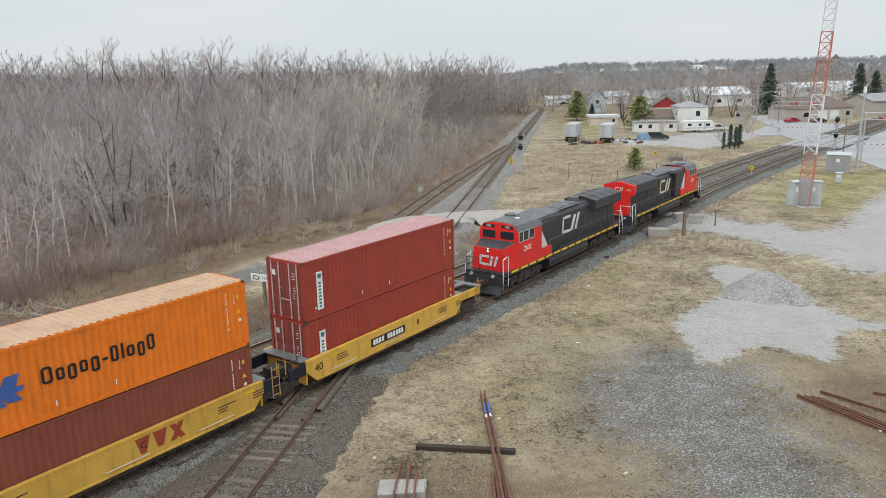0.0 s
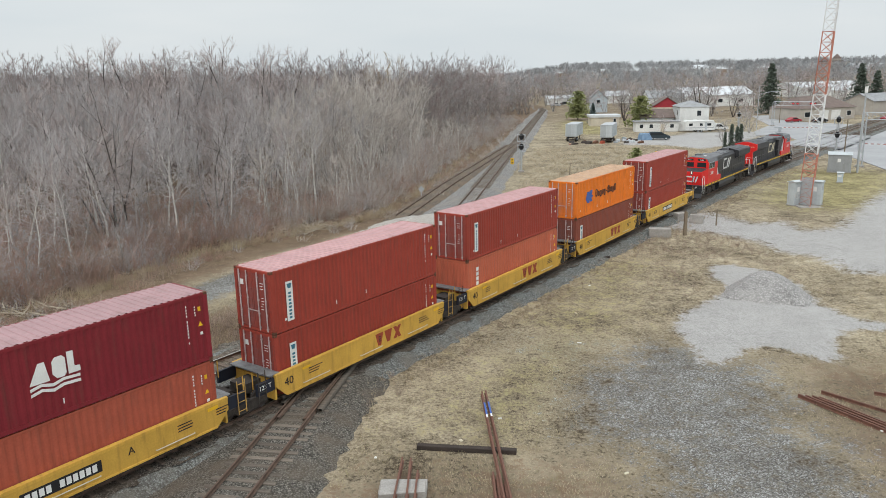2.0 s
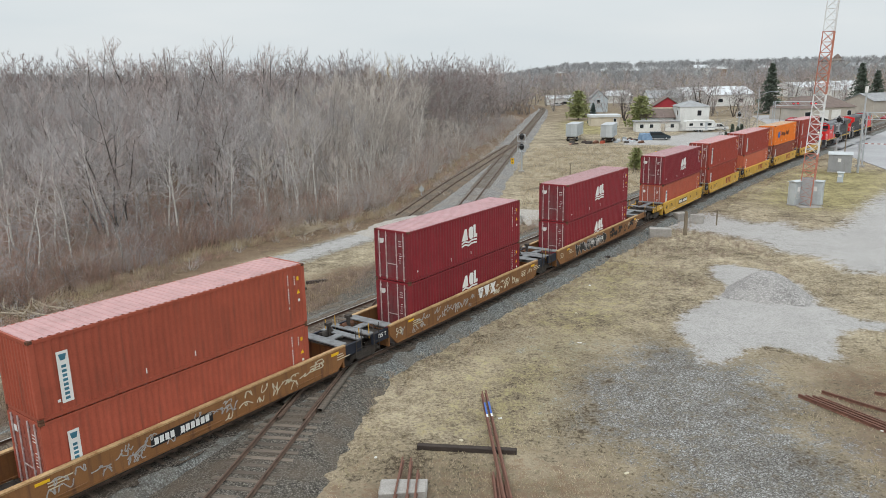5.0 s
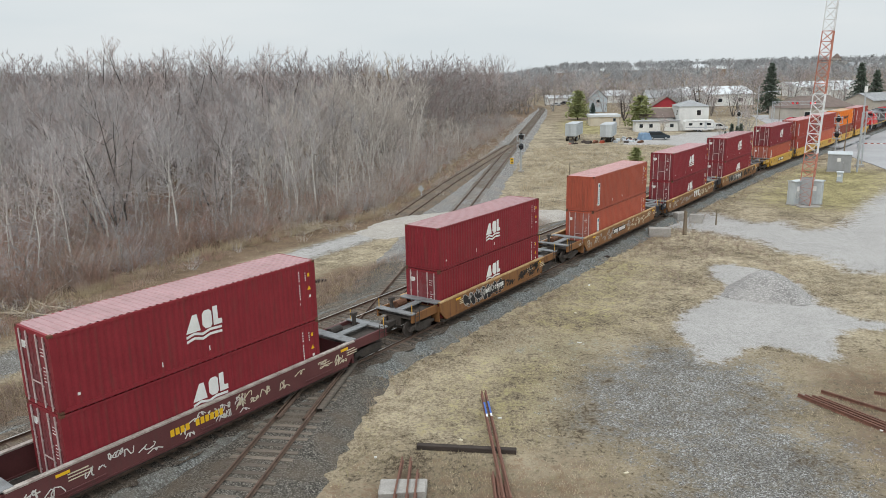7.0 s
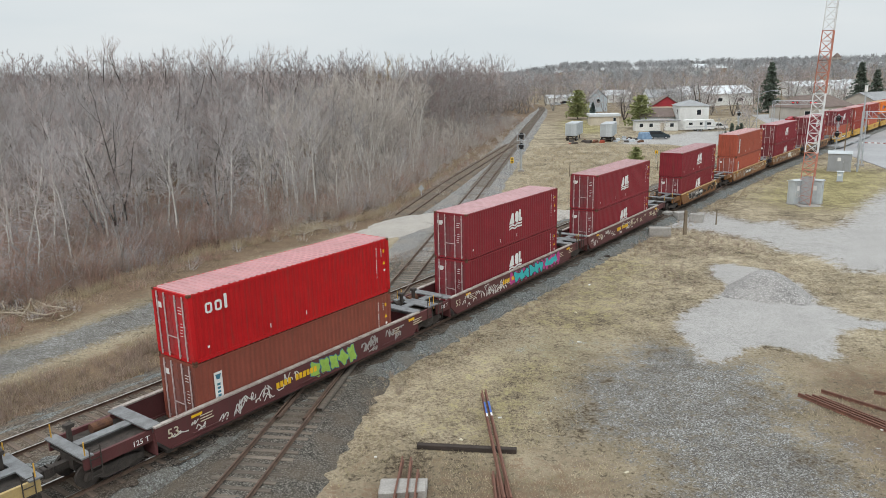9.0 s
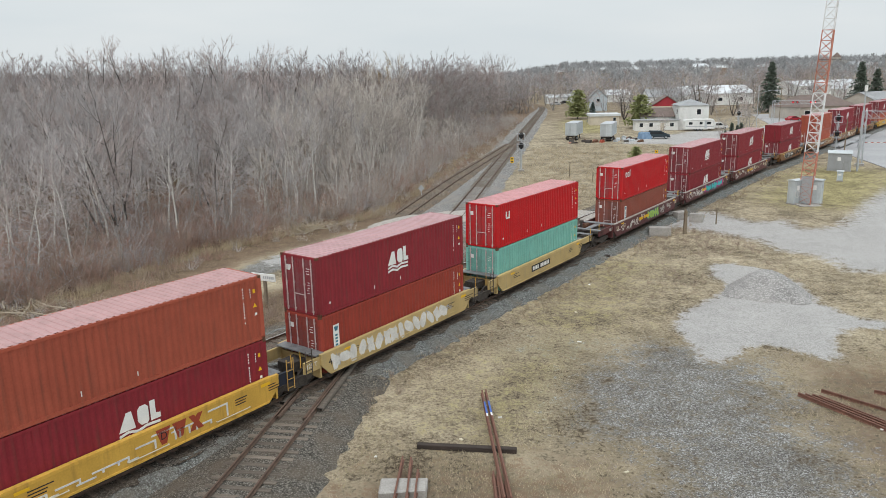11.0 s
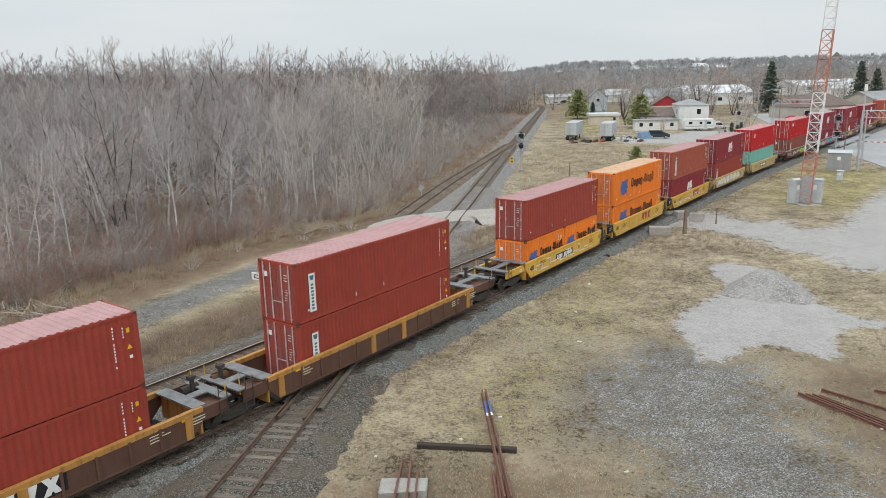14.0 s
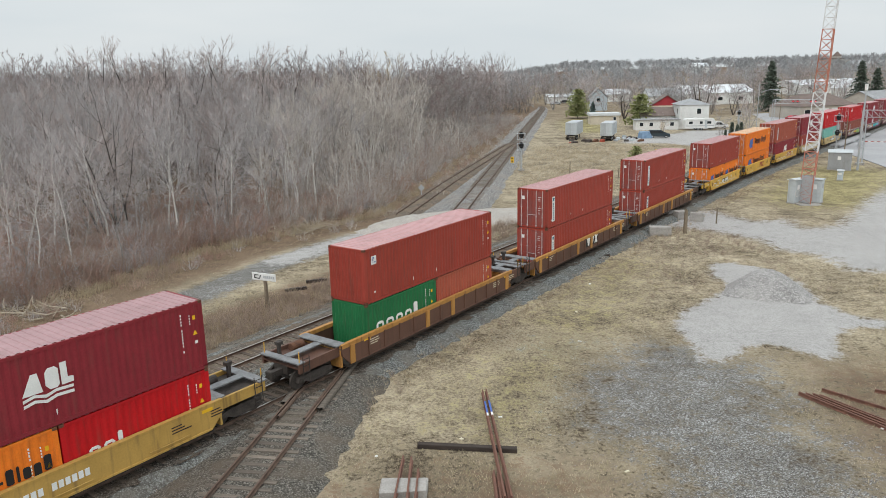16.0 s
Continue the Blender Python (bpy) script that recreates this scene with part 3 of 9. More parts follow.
def track(name, label, at, s0, s1, mid, sleepers, near, shine, step=0.55, skip=None, rail_step=2.0):
    """Two rails on sleepers; those of the stretch near are parts of their own, the rest one part."""
    tr = thing(name, label, "railway track", kind="structure")
    wood = M["sleeper_oily"] if shine else M["sleeper"]
    st = list(np.arange(s0, s1 + 1e-6, rail_step))
    for side in (-0.7525, 0.7525):
        r = part("rail", sweep("rail", at, st, [(mid + side + a, b) for a, b in RAIL], M["rail"]), None, tr)
        part("running_surface", sweep("running_surface", at, st, [(mid + side - 0.034, -0.001), (mid + side + 0.034, 0.001)], M["rail_top"] if shine else M["rail"]), None, r)
    rnd = random.Random(3)
    shape = mesh_of("sleeper", boxes((-1.3, 1.3, -0.115, 0.115, -0.34, -0.165), bevel=0.015), wood)
    rest = bmesh.new()
    s = s0
    while s < s1:
        s += step
        if skip and skip(s):
            continue
        p, q = at(s, mid), at(s + 0.1, mid)
        a = math.atan2(q.y - p.y, q.x - p.x) + math.pi / 2 + rnd.uniform(-0.03, 0.03)
        m = Matrix.Translation(p + Vector((0, 0, rnd.uniform(-0.012, 0.012) + (0.022 if shine else -0.028)))) @ Matrix.Rotation(a, 4, "Z")
        if near[0] < s < near[1]:
            ob = part("sleeper", shape, None, tr)
            ob.matrix_local = m
        elif sleepers:
            c, sn = math.cos(a), math.sin(a)
            vs = [rest.verts.new((p.x + c * u - sn * v, p.y + sn * u + c * v, z)) for u, v, z in
                  ((-1.3, -0.115, -0.17), (1.3, -0.115, -0.17), (1.3, 0.115, -0.17), (-1.3, 0.115, -0.17), (-1.3, -0.115, -0.3), (1.3, -0.115, -0.3), (1.3, 0.115, -0.3), (-1.3, 0.115, -0.3))]
            for f in ((0, 1, 2, 3), (0, 4, 5, 1), (1, 5, 6, 2), (2, 6, 7, 3), (3, 7, 4, 0)):
                rest.faces.new([vs[k] for k in f])
    ob = part("sleepers", rest, wood, tr)
    ob["kind"] = "stuff"
    return tr


def build_tracks():
    st = list(np.arange(-70, -30, 1.0)) + list(np.arange(-30, 60, 0.45)) + list(np.arange(60, 300, 1.0))
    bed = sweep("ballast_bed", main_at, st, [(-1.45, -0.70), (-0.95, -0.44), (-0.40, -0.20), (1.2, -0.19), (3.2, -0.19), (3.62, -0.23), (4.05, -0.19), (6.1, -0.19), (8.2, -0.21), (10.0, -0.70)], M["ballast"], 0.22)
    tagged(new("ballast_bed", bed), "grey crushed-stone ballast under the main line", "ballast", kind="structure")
    # Strip under the wagons: oil stains and painted train shade.
    under_train = sweep("ballast_bed", main_at, st, [(-0.42, -0.205), (-0.1, -0.168), (1.2, -0.165), (2.9, -0.165), (3.25, -0.20)], M["ballast_oil_shade"], 0.22, 7)
    tagged(new("ballast_bed", under_train), "oil-stained brown ballast under the near track, train shade in its colour", "ballast", kind="structure")
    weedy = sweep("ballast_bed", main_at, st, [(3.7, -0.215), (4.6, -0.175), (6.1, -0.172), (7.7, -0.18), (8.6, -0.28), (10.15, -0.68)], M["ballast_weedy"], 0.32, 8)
    tagged(new("ballast_bed", weedy), "brown weedy ballast under the far track", "ballast", kind="structure")
    st = list(np.arange(20, 96, 0.5))
    bed = sweep("ballast_bed", branch_at, st, [(-3.05, -0.70), (-2.3, -0.44), (-1.5, -0.235), (-0.5, -0.215), (0.5, -0.215), (1.5, -0.235), (3.6, -0.58), (4.6, -0.70)], M["ballast_cross"], 0.3, 5)
    tagged(new("crossing_ballast", bed), "dusty grey-brown ballast where the branch meets the main line", "ballast", kind="structure")
    st = list(np.arange(95.5, 540, 1.0))
    bed = sweep("ballast_bed", branch_at, st, [(-3.1, -0.69), (-1.5, -0.215), (-0.5, -0.20), (0.5, -0.20), (1.5, -0.215), (3.6, -0.58), (4.6, -0.70)], M["ballast_old"], 0.25, 5)
    tagged(new("branch_ballast", bed), "dusty brown ballast under the branch line", "ballast", kind="structure")
    bed = sweep("ballast_bed", spur_at, list(np.arange(0, 84, 1.0)), [(-2.4, -0.69), (-1.5, -0.19), (-0.85, -0.15), (0, -0.13), (0.85, -0.15), (1.5, -0.19), (2.3, -0.69)], M["ballast_spur"], 0.25, 6)
    tagged(new("siding_ballast", bed), "overgrown brown ballast under the old siding", "ballast", kind="structure")
    track("railway_track", "polished rails of the near main track on sleepers", main_at, -70, 300, 1.22, True, (-30, 55), True)
    track("railway_track", "polished rails of the far main track on sleepers", main_at, -70, 300, 6.15, True, (-20, 40), True)
    track("railway_track", "rusty branch line rails crossing the main line on sleepers", branch_at, 30, 540, 0.0, True, (52, 135), False)
    track("railway_track", "rusty rails of an overgrown old siding", spur_at, 4, 83, 0.0, True, (4, 30), False, step=0.6)
    # plank crossings beside the rails where the two lines meet
    di = thing("track_diamond", "worn timber and steel guard rails at the track crossing", "railway crossing", kind="structure")
    for a, side in ((67.2, -0.60), (67.2, 0.60), (68.2, -0.96), (68.6, 0.92)):
        me = sweep("guard_rail", branch_at, list(np.arange(a, a + 10.1, 1.0)), [(side - (0.13 if abs(side) > 0.8 else 0.05), -0.17), (side - (0.13 if abs(side) > 0.8 else 0.05), -0.01), (side + (0.13 if abs(side) > 0.8 else 0.05), -0.01), (side + (0.13 if abs(side) > 0.8 else 0.05), -0.17)], M["sleeper"] if abs(side) > 0.8 else M["rail"])
        part("guard_rail", me, None, di)
    # the gravel lane runs over both lines
    lane = thing("lane_crossing", "pale gravel fill where the lane crosses the tracks", "lane", kind="structure")
    pts = [Vector((x, y, 0)) for x, y in LANE[5:]]
    V, T = [], []
    rng = np.random.RandomState(12)
    stations = []
    for a, b in zip(pts, pts[1:]):
        n = max(1, int((b - a).length / 0.7))
        stations += [(a.lerp(b, k / n), (b - a).normalized()) for k in range(n)]
    for p, d in stations:
        side = Vector((-d.y, d.x, 0))
        for w, z in ((-4.6, -0.78), (-2.3, -0.12), (-1.0, -0.06), (1.0, -0.06), (2.3, -0.12), (5.2, -0.78)):
            q = p + side * (w + rng.uniform(-0.5, 0.5) * (abs(w) > 2))
            low = -0.66 * max(0.0, 1 - (p - stations[0][0]).length / 7.0, 1 - (p - stations[-1][0]).length / 5.0)
            V.append((q.x, q.y, z + low + rng.uniform(-0.02, 0.02)))
    for k in range(len(stations) - 1):
        for j in range(5):
            q = k * 6 + j
            T += [(q, q + 6, q + 1), (q + 1, q + 6, q + 7)]
    part("fill", raw_mesh("fill", V, T, stones("lane_gravel", (0.60, 0.56, 0.51), (0.38, 0.35, 0.315), 0.06, (0.46, 0.42, 0.37), 0.5, 0.8, 0.6)), None, lane)
    road = thing("road", "pale worn asphalt road over the level crossing", "road", kind="structure")
    bm = bmesh.new()
    outline = [(66.0, 104.0), (74.5, 139.6), (76.4, 152.0), (80.5, 172.0), (74.3, 172.0), (79.0, 184.0), (91.3, 203.2), (105.0, 248.0), (113.8, 250.0), (104.6, 216.3), (118.0, 192.0),
               (150.0, 190.0), (150.0, 60.0), (88.0, 60.0)]
    add_prism(bm, outline, "z", -0.75, -0.56)
    part("roadway", bm, M["asphalt"], road)
    # the crossing's deck between and beside the rails
    st = list(np.arange(128, 160, 2.0))
    for a, b in ((-2.0, 0.40), (0.55, 1.90), (2.06, 5.33), (5.48, 6.83), (6.99, 9.0)):
        bm = bmesh.new()
        bm.from_mesh(sweep("crossing_panel", main_at, st, [(a, -0.30), (a + 0.05, -0.015), (b - 0.05, -0.015), (b, -0.30)], M["asphalt"]))
        bm.verts.ensure_lookup_table()
        bm.faces.new(bm.verts[:4])
        bm.faces.new(bm.verts[-4:])
        part("crossing_panel", bm, M["asphalt"], road)


M["asphalt"] = surface("worn_pale_asphalt", (0.36, 0.36, 0.365), (0.27, 0.27, 0.275), rough=0.85, scale=0.15, fine=5, bump=0.004, dirt=0.3, dirt_colour=(0.25, 0.245, 0.24))
build_ground()
build_tracks()


# ---------------------------------------------------------------- bare trees
def tree_shape(seed, height, limbs, spread, lean, twigs, thick, start=0.25, fork=False, up=0.75, twig_r=0.012, sub=5, light=False, wild=1.0):
    """Points and triangles of a leafless tree: (trunk and limbs), (branchlets and twigs)."""
    rng = random.Random(seed)
    tv, tt, cv, ct = [], [], [], []

    def roam(k=1.0):
        return Vector((rng.gauss(0, k), rng.gauss(0, k), rng.gauss(0, k)))

    def ring(out, p, d, r, n):
        side = d.cross(Vector((0.3, 0.9, 0.2))).normalized()
        upv = d.cross(side)
        b = len(out)
        for k in range(n):
            a = k * 6.283 / n
            out.append(p + (side * math.cos(a) + upv * math.sin(a)) * r)
        return b

    def limb(out, tri, p, d, length, r, n, segs, wander, lift, tip=0.16):
        pts = [(p.copy(), r)]
        d = d.normalized()
        b0 = ring(out, p, d, r, n)
        for k in range(segs):
            d = (d + roam(wander) + Vector((0, 0, lift))).normalized()
            p = p + d * (length / segs) * rng.uniform(0.85, 1.15)
            rr = r * (1 - (1 - tip) * (k + 1) / segs)
            b1 = ring(out, p, d, rr, n)
            for j in range(n):
                a, b = b0 + j, b0 + (j + 1) % n
                c, e = b1 + j, b1 + (j + 1) % n
                tri.extend(((a, b, e), (a, e, c)))
            b0 = b1
            pts.append((p.copy(), rr))
        return pts

    def spike(p, d, length, r):
        side = d.cross(Vector((0.2, 0.5, 0.8))).normalized() * r
        b = len(cv)
        o = d.cross(side).normalized() * r
        cv.extend((p + side, p - side * 0.6 + o, p - side * 0.6 - o, p + d * length))
        ct.extend(((b, b + 1, b + 3), (b + 2, b, b + 3)))

    def pick(pts, u):
        f = u * (len(pts) - 1)
        i = min(len(pts) - 2, int(f))
        return pts[i][0].lerp(pts[i + 1][0], f - i), (pts[i + 1][0] - pts[i][0]).normalized(), pts[i][1]

    def spray(pts, length, count, hub):
        """Branchlets along a limb, each with its own fan of twigs, turned outwards from the crown's middle."""
        for j in range(count):
            u = min(1.0, 0.18 + 0.86 * (j + rng.random()) / count)
            p, d, r = pick(pts, u)
            out = (p - hub).normalized()
            w = (d * 0.7 + out * 0.65 + roam((0.55 if light else 0.36) * wild) + Vector((0, 0, 0.05 if light else 0.20))).normalized()
            ln = length * rng.uniform(0.55, 1.25) * (1.15 - 0.45 * u)
            if light:
                spike(p, w, ln, twig_r * 1.7)
                q2 = [(p, 0), (p + w * ln, 0)]
            else:
                q2 = limb(cv, ct, p, w, ln, twig_r * 1.9, 3, 1, 0.2 * wild, 0.06, 0.35)
            for _ in range(twigs):
                q, e, _r = pick(q2, rng.uniform(0.15, 1.0))
                v = (e * 0.7 + out * 0.4 + roam((0.62 if light else 0.38) * wild) + Vector((0, 0, 0.0 if light else 0.15))).normalized()
                spike(q, v, ln * rng.uniform(0.45, 1.0), twig_r)

    stems = [Vector((lean * rng.uniform(-1, 1), lean * rng.uniform(-1, 1), 1))]
    if fork:
        stems = [Vector((math.cos(a) * 0.42, math.sin(a) * 0.42, 1)) for a in [rng.uniform(0, 1) + k * 6.283 / 3 + rng.uniform(-0.5, 0.5) for k in range(3)]]
    for sd in stems:
        hgt = height * rng.uniform(0.86 if fork else 0.92, 1.04)
        pts = limb(tv, tt, Vector((0, 0, -0.3)), sd, hgt * 0.86, thick * (0.7 if fork else 1), 3 if light else 6, 4 if light else 9, 0.075 * wild, 0.10 if fork else 0.05, 0.10)
        hub = pts[len(pts) // 2][0] + Vector((0, 0, height * 0.06))
        n = limbs // len(stems)
        spray(pts[-3:], height * (0.06 if light else 0.075), sub, hub + Vector((0, 0, height * 0.15)))
        for k in range(n):
            u = start + (0.96 - start) * (k + rng.random()) / n
            p, d, r = pick(pts, u)
            az = k * 2.4 + rng.uniform(-0.7, 0.7)
            top = (u - start) / (1 - start)
            w = Vector((math.cos(az), math.sin(az), up * (0.55 + 0.65 * top) + rng.uniform(-0.25, 0.30)))
            ln = height * spread * math.sqrt(max(0.12, 1 - (1.30 * top - 0.62) ** 2)) * rng.uniform(0.70, 1.20)
            tp = limb(tv, tt, p, w, ln, max(0.026, r * rng.uniform(0.28, 0.45)), 3, 2 if light else 5, 0.20 * wild, 0.10, 0.25)
            spray(tp, max(0.6, ln * (0.34 if light else 0.42)), sub, hub)
    return (np.array([tuple(v) for v in tv]), np.array(tt)), (np.array([tuple(v) for v in cv]), np.array(ct))


M["bark_pale"] = surface("pale_papery_bark", (0.70, 0.67, 0.63), (0.25, 0.22, 0.20), rough=0.85, scale=1.5, fine=9, bump=0.01, stretch=(1, 1, 2.5), mid=0.42)
M["bark_grey"] = surface("grey_bark", (0.42, 0.39, 0.365), (0.23, 0.21, 0.19), rough=0.9, scale=3, fine=20, bump=0.015, random=0.2)
M["bark_far"] = surface("distant_brown_bark", (0.24, 0.215, 0.20), (0.15, 0.132, 0.122), rough=0.9, scale=0.5, fine=4, bump=0)
M["bark_dark"] = surface("dark_furrowed_bark", (0.10, 0.085, 0.075), (0.05, 0.042, 0.036), rough=0.9, scale=4, fine=25, bump=0.02)
M["twig_grey"] = surface("grey_twigs", (0.53, 0.50, 0.495), (0.38, 0.355, 0.35), rough=0.9, scale=0.7, fine=3, bump=0, random=0.22)
M["twig_brown"] = surface("brown_twigs", (0.51, 0.445, 0.425), (0.36, 0.305, 0.29), rough=0.9, scale=0.7, fine=3, bump=0, random=0.25)
M["twig_red"] = surface("reddish_brush", (0.50, 0.33, 0.27), (0.31, 0.20, 0.16), rough=0.9, scale=0.25, fine=2, bump=0)
# Distance haze is painted into the grey of the far crowns.
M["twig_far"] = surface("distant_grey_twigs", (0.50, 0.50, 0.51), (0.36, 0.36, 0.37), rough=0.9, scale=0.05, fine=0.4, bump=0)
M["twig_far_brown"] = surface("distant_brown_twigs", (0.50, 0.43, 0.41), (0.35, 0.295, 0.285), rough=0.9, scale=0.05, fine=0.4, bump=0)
# Pale blue-grey base colour stands in for haze over the hill.
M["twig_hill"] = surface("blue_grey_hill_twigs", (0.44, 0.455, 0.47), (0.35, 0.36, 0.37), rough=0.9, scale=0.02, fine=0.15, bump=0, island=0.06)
M["brush_brown"] = surface("brown_brush", (0.48, 0.38, 0.31), (0.29, 0.22, 0.18), rough=0.9, scale=0.25, fine=2, bump=0)
M["twig_pale"] = surface("pale_tan_twigs", (0.60, 0.55, 0.50), (0.43, 0.385, 0.345), rough=0.9, scale=0.7, fine=3, bump=0, random=0.15)
M["twig_deep"] = surface("red_brown_twigs", (0.33, 0.262, 0.250), (0.23, 0.18, 0.172), rough=0.9, scale=0.08, fine=0.6, bump=0)
M["twig_dusk"] = surface("dusky_grey_twigs", (0.37, 0.345, 0.345), (0.26, 0.24, 0.24), rough=0.9, scale=0.08, fine=0.6, bump=0)
M["twig_gold"] = surface("golden_twigs", (0.44, 0.31, 0.12), (0.30, 0.21, 0.09), rough=0.9, scale=0.7, fine=3, bump=0)
M["grass_olive"] = surface("olive_brown_grass", (0.36, 0.31, 0.17), (0.18, 0.15, 0.085), rough=0.9, scale=0.4, fine=3, bump=0)
M["straw_pale"] = surface("bleached_straw", (0.60, 0.51, 0.37), (0.40, 0.33, 0.23), rough=0.9, scale=0.3, fine=3, bump=0)
M["straw"] = surface("dry_straw", (0.55, 0.455, 0.315), (0.33, 0.26, 0.175), rough=0.9, scale=0.4, fine=3, bump=0)
TREES = {}


def tree_kinds():
    TREES["birch"] = [tree_shape(10 + k, 13.5, 20, 0.22, 0.09, 7, 0.125, 0.36, up=0.85, twig_r=0.0125, sub=6) for k in range(5)]
    TREES["poplar"] = [tree_shape(30 + k, 14.0, 22, 0.21, 0.07, 7, 0.115, 0.26, up=0.95, twig_r=0.0125, sub=6) for k in range(5)]
    TREES["spreading"] = [tree_shape(50 + k, 14.5, 24, 0.30, 0.08, 7, 0.19, 0.30, fork=True, up=0.70, twig_r=0.0125, sub=6, wild=1.2) for k in range(4)]
    TREES["tall"] = [tree_shape(70 + k, 19.5, 22, 0.19, 0.08, 6, 0.24, 0.45, fork=(k != 0), up=0.9, twig_r=0.014, sub=5, wild=1.15) for k in range(3)]


def plant(kind, k, x, y, scale, turn, bark, twig, label, category="tree"):
    key = (kind, k, bark, twig)
    if key not in MESHES:
        (tv, tt), (cv, ct) = TREES[kind][k]
        MESHES[key] = (raw_mesh("trunk", tv, tt, M[bark]), raw_mesh("crown", cv, ct, M[twig]))
    t = thing("bare_tree", label, category, "trees of the wood", at=Matrix.LocRotScale((x, y, float(lie(x, y))), Euler((0, 0, turn)), (scale, scale, scale)))
    part("trunk", MESHES[key][0], None, t)
    part("crown", MESHES[key][1], None, t, "crown of fine bare twigs")
    return t


MESHES = {}


def joined(name, label, category, pieces, material, kind="stuff"):
    """Many copies of shapes as one object. pieces: (points, triangles, x, y, z, scale, turn)."""
    V, T, b = [], [], 0
    for v, t, x, y, z, s, a in pieces:
        c, sn = math.cos(a), math.sin(a)
        w = v * s if np.isscalar(s) else v * np.array(s)
        V.append(np.stack([w[:, 0] * c - w[:, 1] * sn + x, w[:, 0] * sn + w[:, 1] * c + y, w[:, 2] + z], 1))
        T.append(t + b)
        b += len(v)
    return tagged(new(name, raw_mesh(name, np.concatenate(V), np.concatenate(T), material)), label, category, kind=kind)


def build_wood():
    tree_kinds()
    rng = np.random.RandomState(11)
    spots = []
    cells = {}

    def free(x, y, gap):
        c = (int(x // 4), int(y // 4))
        for i in range(-2, 3):
            for j in range(-2, 3):
                for px, py in cells.get((c[0] + i, c[1] + j), ()):
                    if (px - x) ** 2 + (py - y) ** 2 < gap * gap:
                        return False
        cells.setdefault(c, []).append((x, y))
        return True

    cand_y = rng.uniform(30, 420, 26000)
    cand_x = rng.uniform(-0.67, 0.16, 26000) * cand_y
    keep = rng.uniform(0, 1, 26000) < np.clip(cand_y / 220, 0.12, 1)
    depth = wood_depth(cand_x, cand_y)
    for x, y, d, k in zip(cand_x, cand_y, depth, keep):
        if d > 1.2 and k and free(x, y, 2.9 if y < 130 else 3.5 if y < 220 else 4.5):
            spots.append((math.hypot(x, y), x, y, d))
    spots.sort()
    rnd = random.Random(5)
    birch_words = "slender bare birch with pale bark in the brushy wood"
    words = {"birch": birch_words, "poplar": "bare grey poplar with upright limbs in the wood", "spreading": "dark-stemmed bare tree with spreading limbs in the wood",
             "tall": "tall bare tree standing above the wood"}
    far_t, far_g, far_b = [], [], []
    for i, (dist, x, y, d) in enumerate(spots):
        r = rnd.random()
        if dist < 95 or d < 8:
            kind = "birch" if r < 0.42 else "poplar" if r < 0.84 else "spreading"
            scale = rnd.uniform(0.62, 1.04) * min(1.0, 0.52 + d * 0.035)
        else:
            kind = "poplar" if r < 0.38 else "birch" if r < 0.58 else "spreading" if r < 0.96 else "tall"
            scale = (rnd.uniform(0.78, 1.08) if kind != "tall" else rnd.uniform(0.72, 0.90)) * (1.0 if dist < 105 else 1.15 if dist < 150 else 1.36)
            if abs(x / y + 0.075) < 0.022 and 130 < dist < 200:
                scale *= 0.72
        shapes = TREES[kind]
        k, turn = rnd.randrange(len(shapes)), rnd.uniform(0, 6.28)
        bark = {"birch": "bark_pale" if rnd.random() < 0.7 else "bark_grey", "poplar": "bark_pale" if rnd.random() < 0.2 else "bark_grey", "spreading": "bark_dark" if rnd.random() < 0.22 else "bark_grey", "tall": "bark_dark" if rnd.random() < 0.4 else "bark_grey"}[kind]
        twig = "twig_brown" if rnd.random() < (0.55 if dist > 110 or x < -0.36 * y else 0.25) else "twig_grey"
        if -22 < x and 76 < dist < 160 and d < 34 and rnd.random() < 0.85:
            bark, twig = "bark_pale" if rnd.random() < 0.5 else "bark_grey", "twig_pale"
        if i < 280:
            plant(kind, k, x, y, scale, turn, bark, twig, words[kind])
        elif len(far_t) < 470 and (d < 45 or dist > 130):
            z = float(lie(x, y))
            (tv, tt), (cv, ct) = FAR[kind][k % 2]
            far_t.append((tv, tt, x, y, z, scale, turn))
            (far_b if rnd.random() < 0.6 else far_g).append((cv, ct, x, y, z, scale, turn))
    joined("wood_stems", "dark and grey bare stems deep in the wood", "woodland", far_t, M["bark_grey"])
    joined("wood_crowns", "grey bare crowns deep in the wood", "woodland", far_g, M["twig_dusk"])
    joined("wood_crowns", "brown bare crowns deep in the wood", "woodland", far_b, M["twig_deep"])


FAR = {}


def far_kinds():
    FAR["birch"] = FAR["poplar"] = [tree_shape(90 + k, 14.0, 16, 0.25, 0.06, 6, 0.11, 0.25, up=0.75, twig_r=0.017, sub=5, light=True) for k in range(2)]
    FAR["spreading"] = [tree_shape(110 + k, 14.5, 18, 0.32, 0.1, 6, 0.15, 0.30, fork=True, up=0.55, twig_r=0.017, sub=5, light=True, wild=1.3) for k in range(2)]
    FAR["tall"] = [tree_shape(130 + k, 18.0, 18, 0.20, 0.1, 5, 0.22, 0.42, fork=(k == 1), up=1.0, twig_r=0.024, sub=4, light=True) for k in range(2)]
    FAR["town"] = [tree_shape(150 + k, 12.0, 15, 0.36, 0.1, 5, 0.20, 0.22, fork=(k != 1), up=0.70, twig_r=0.034, sub=4, light=True, wild=1.25) for k in range(4)]
    FAR["hill"] = [hill_tree(170 + k) for k in range(4)]


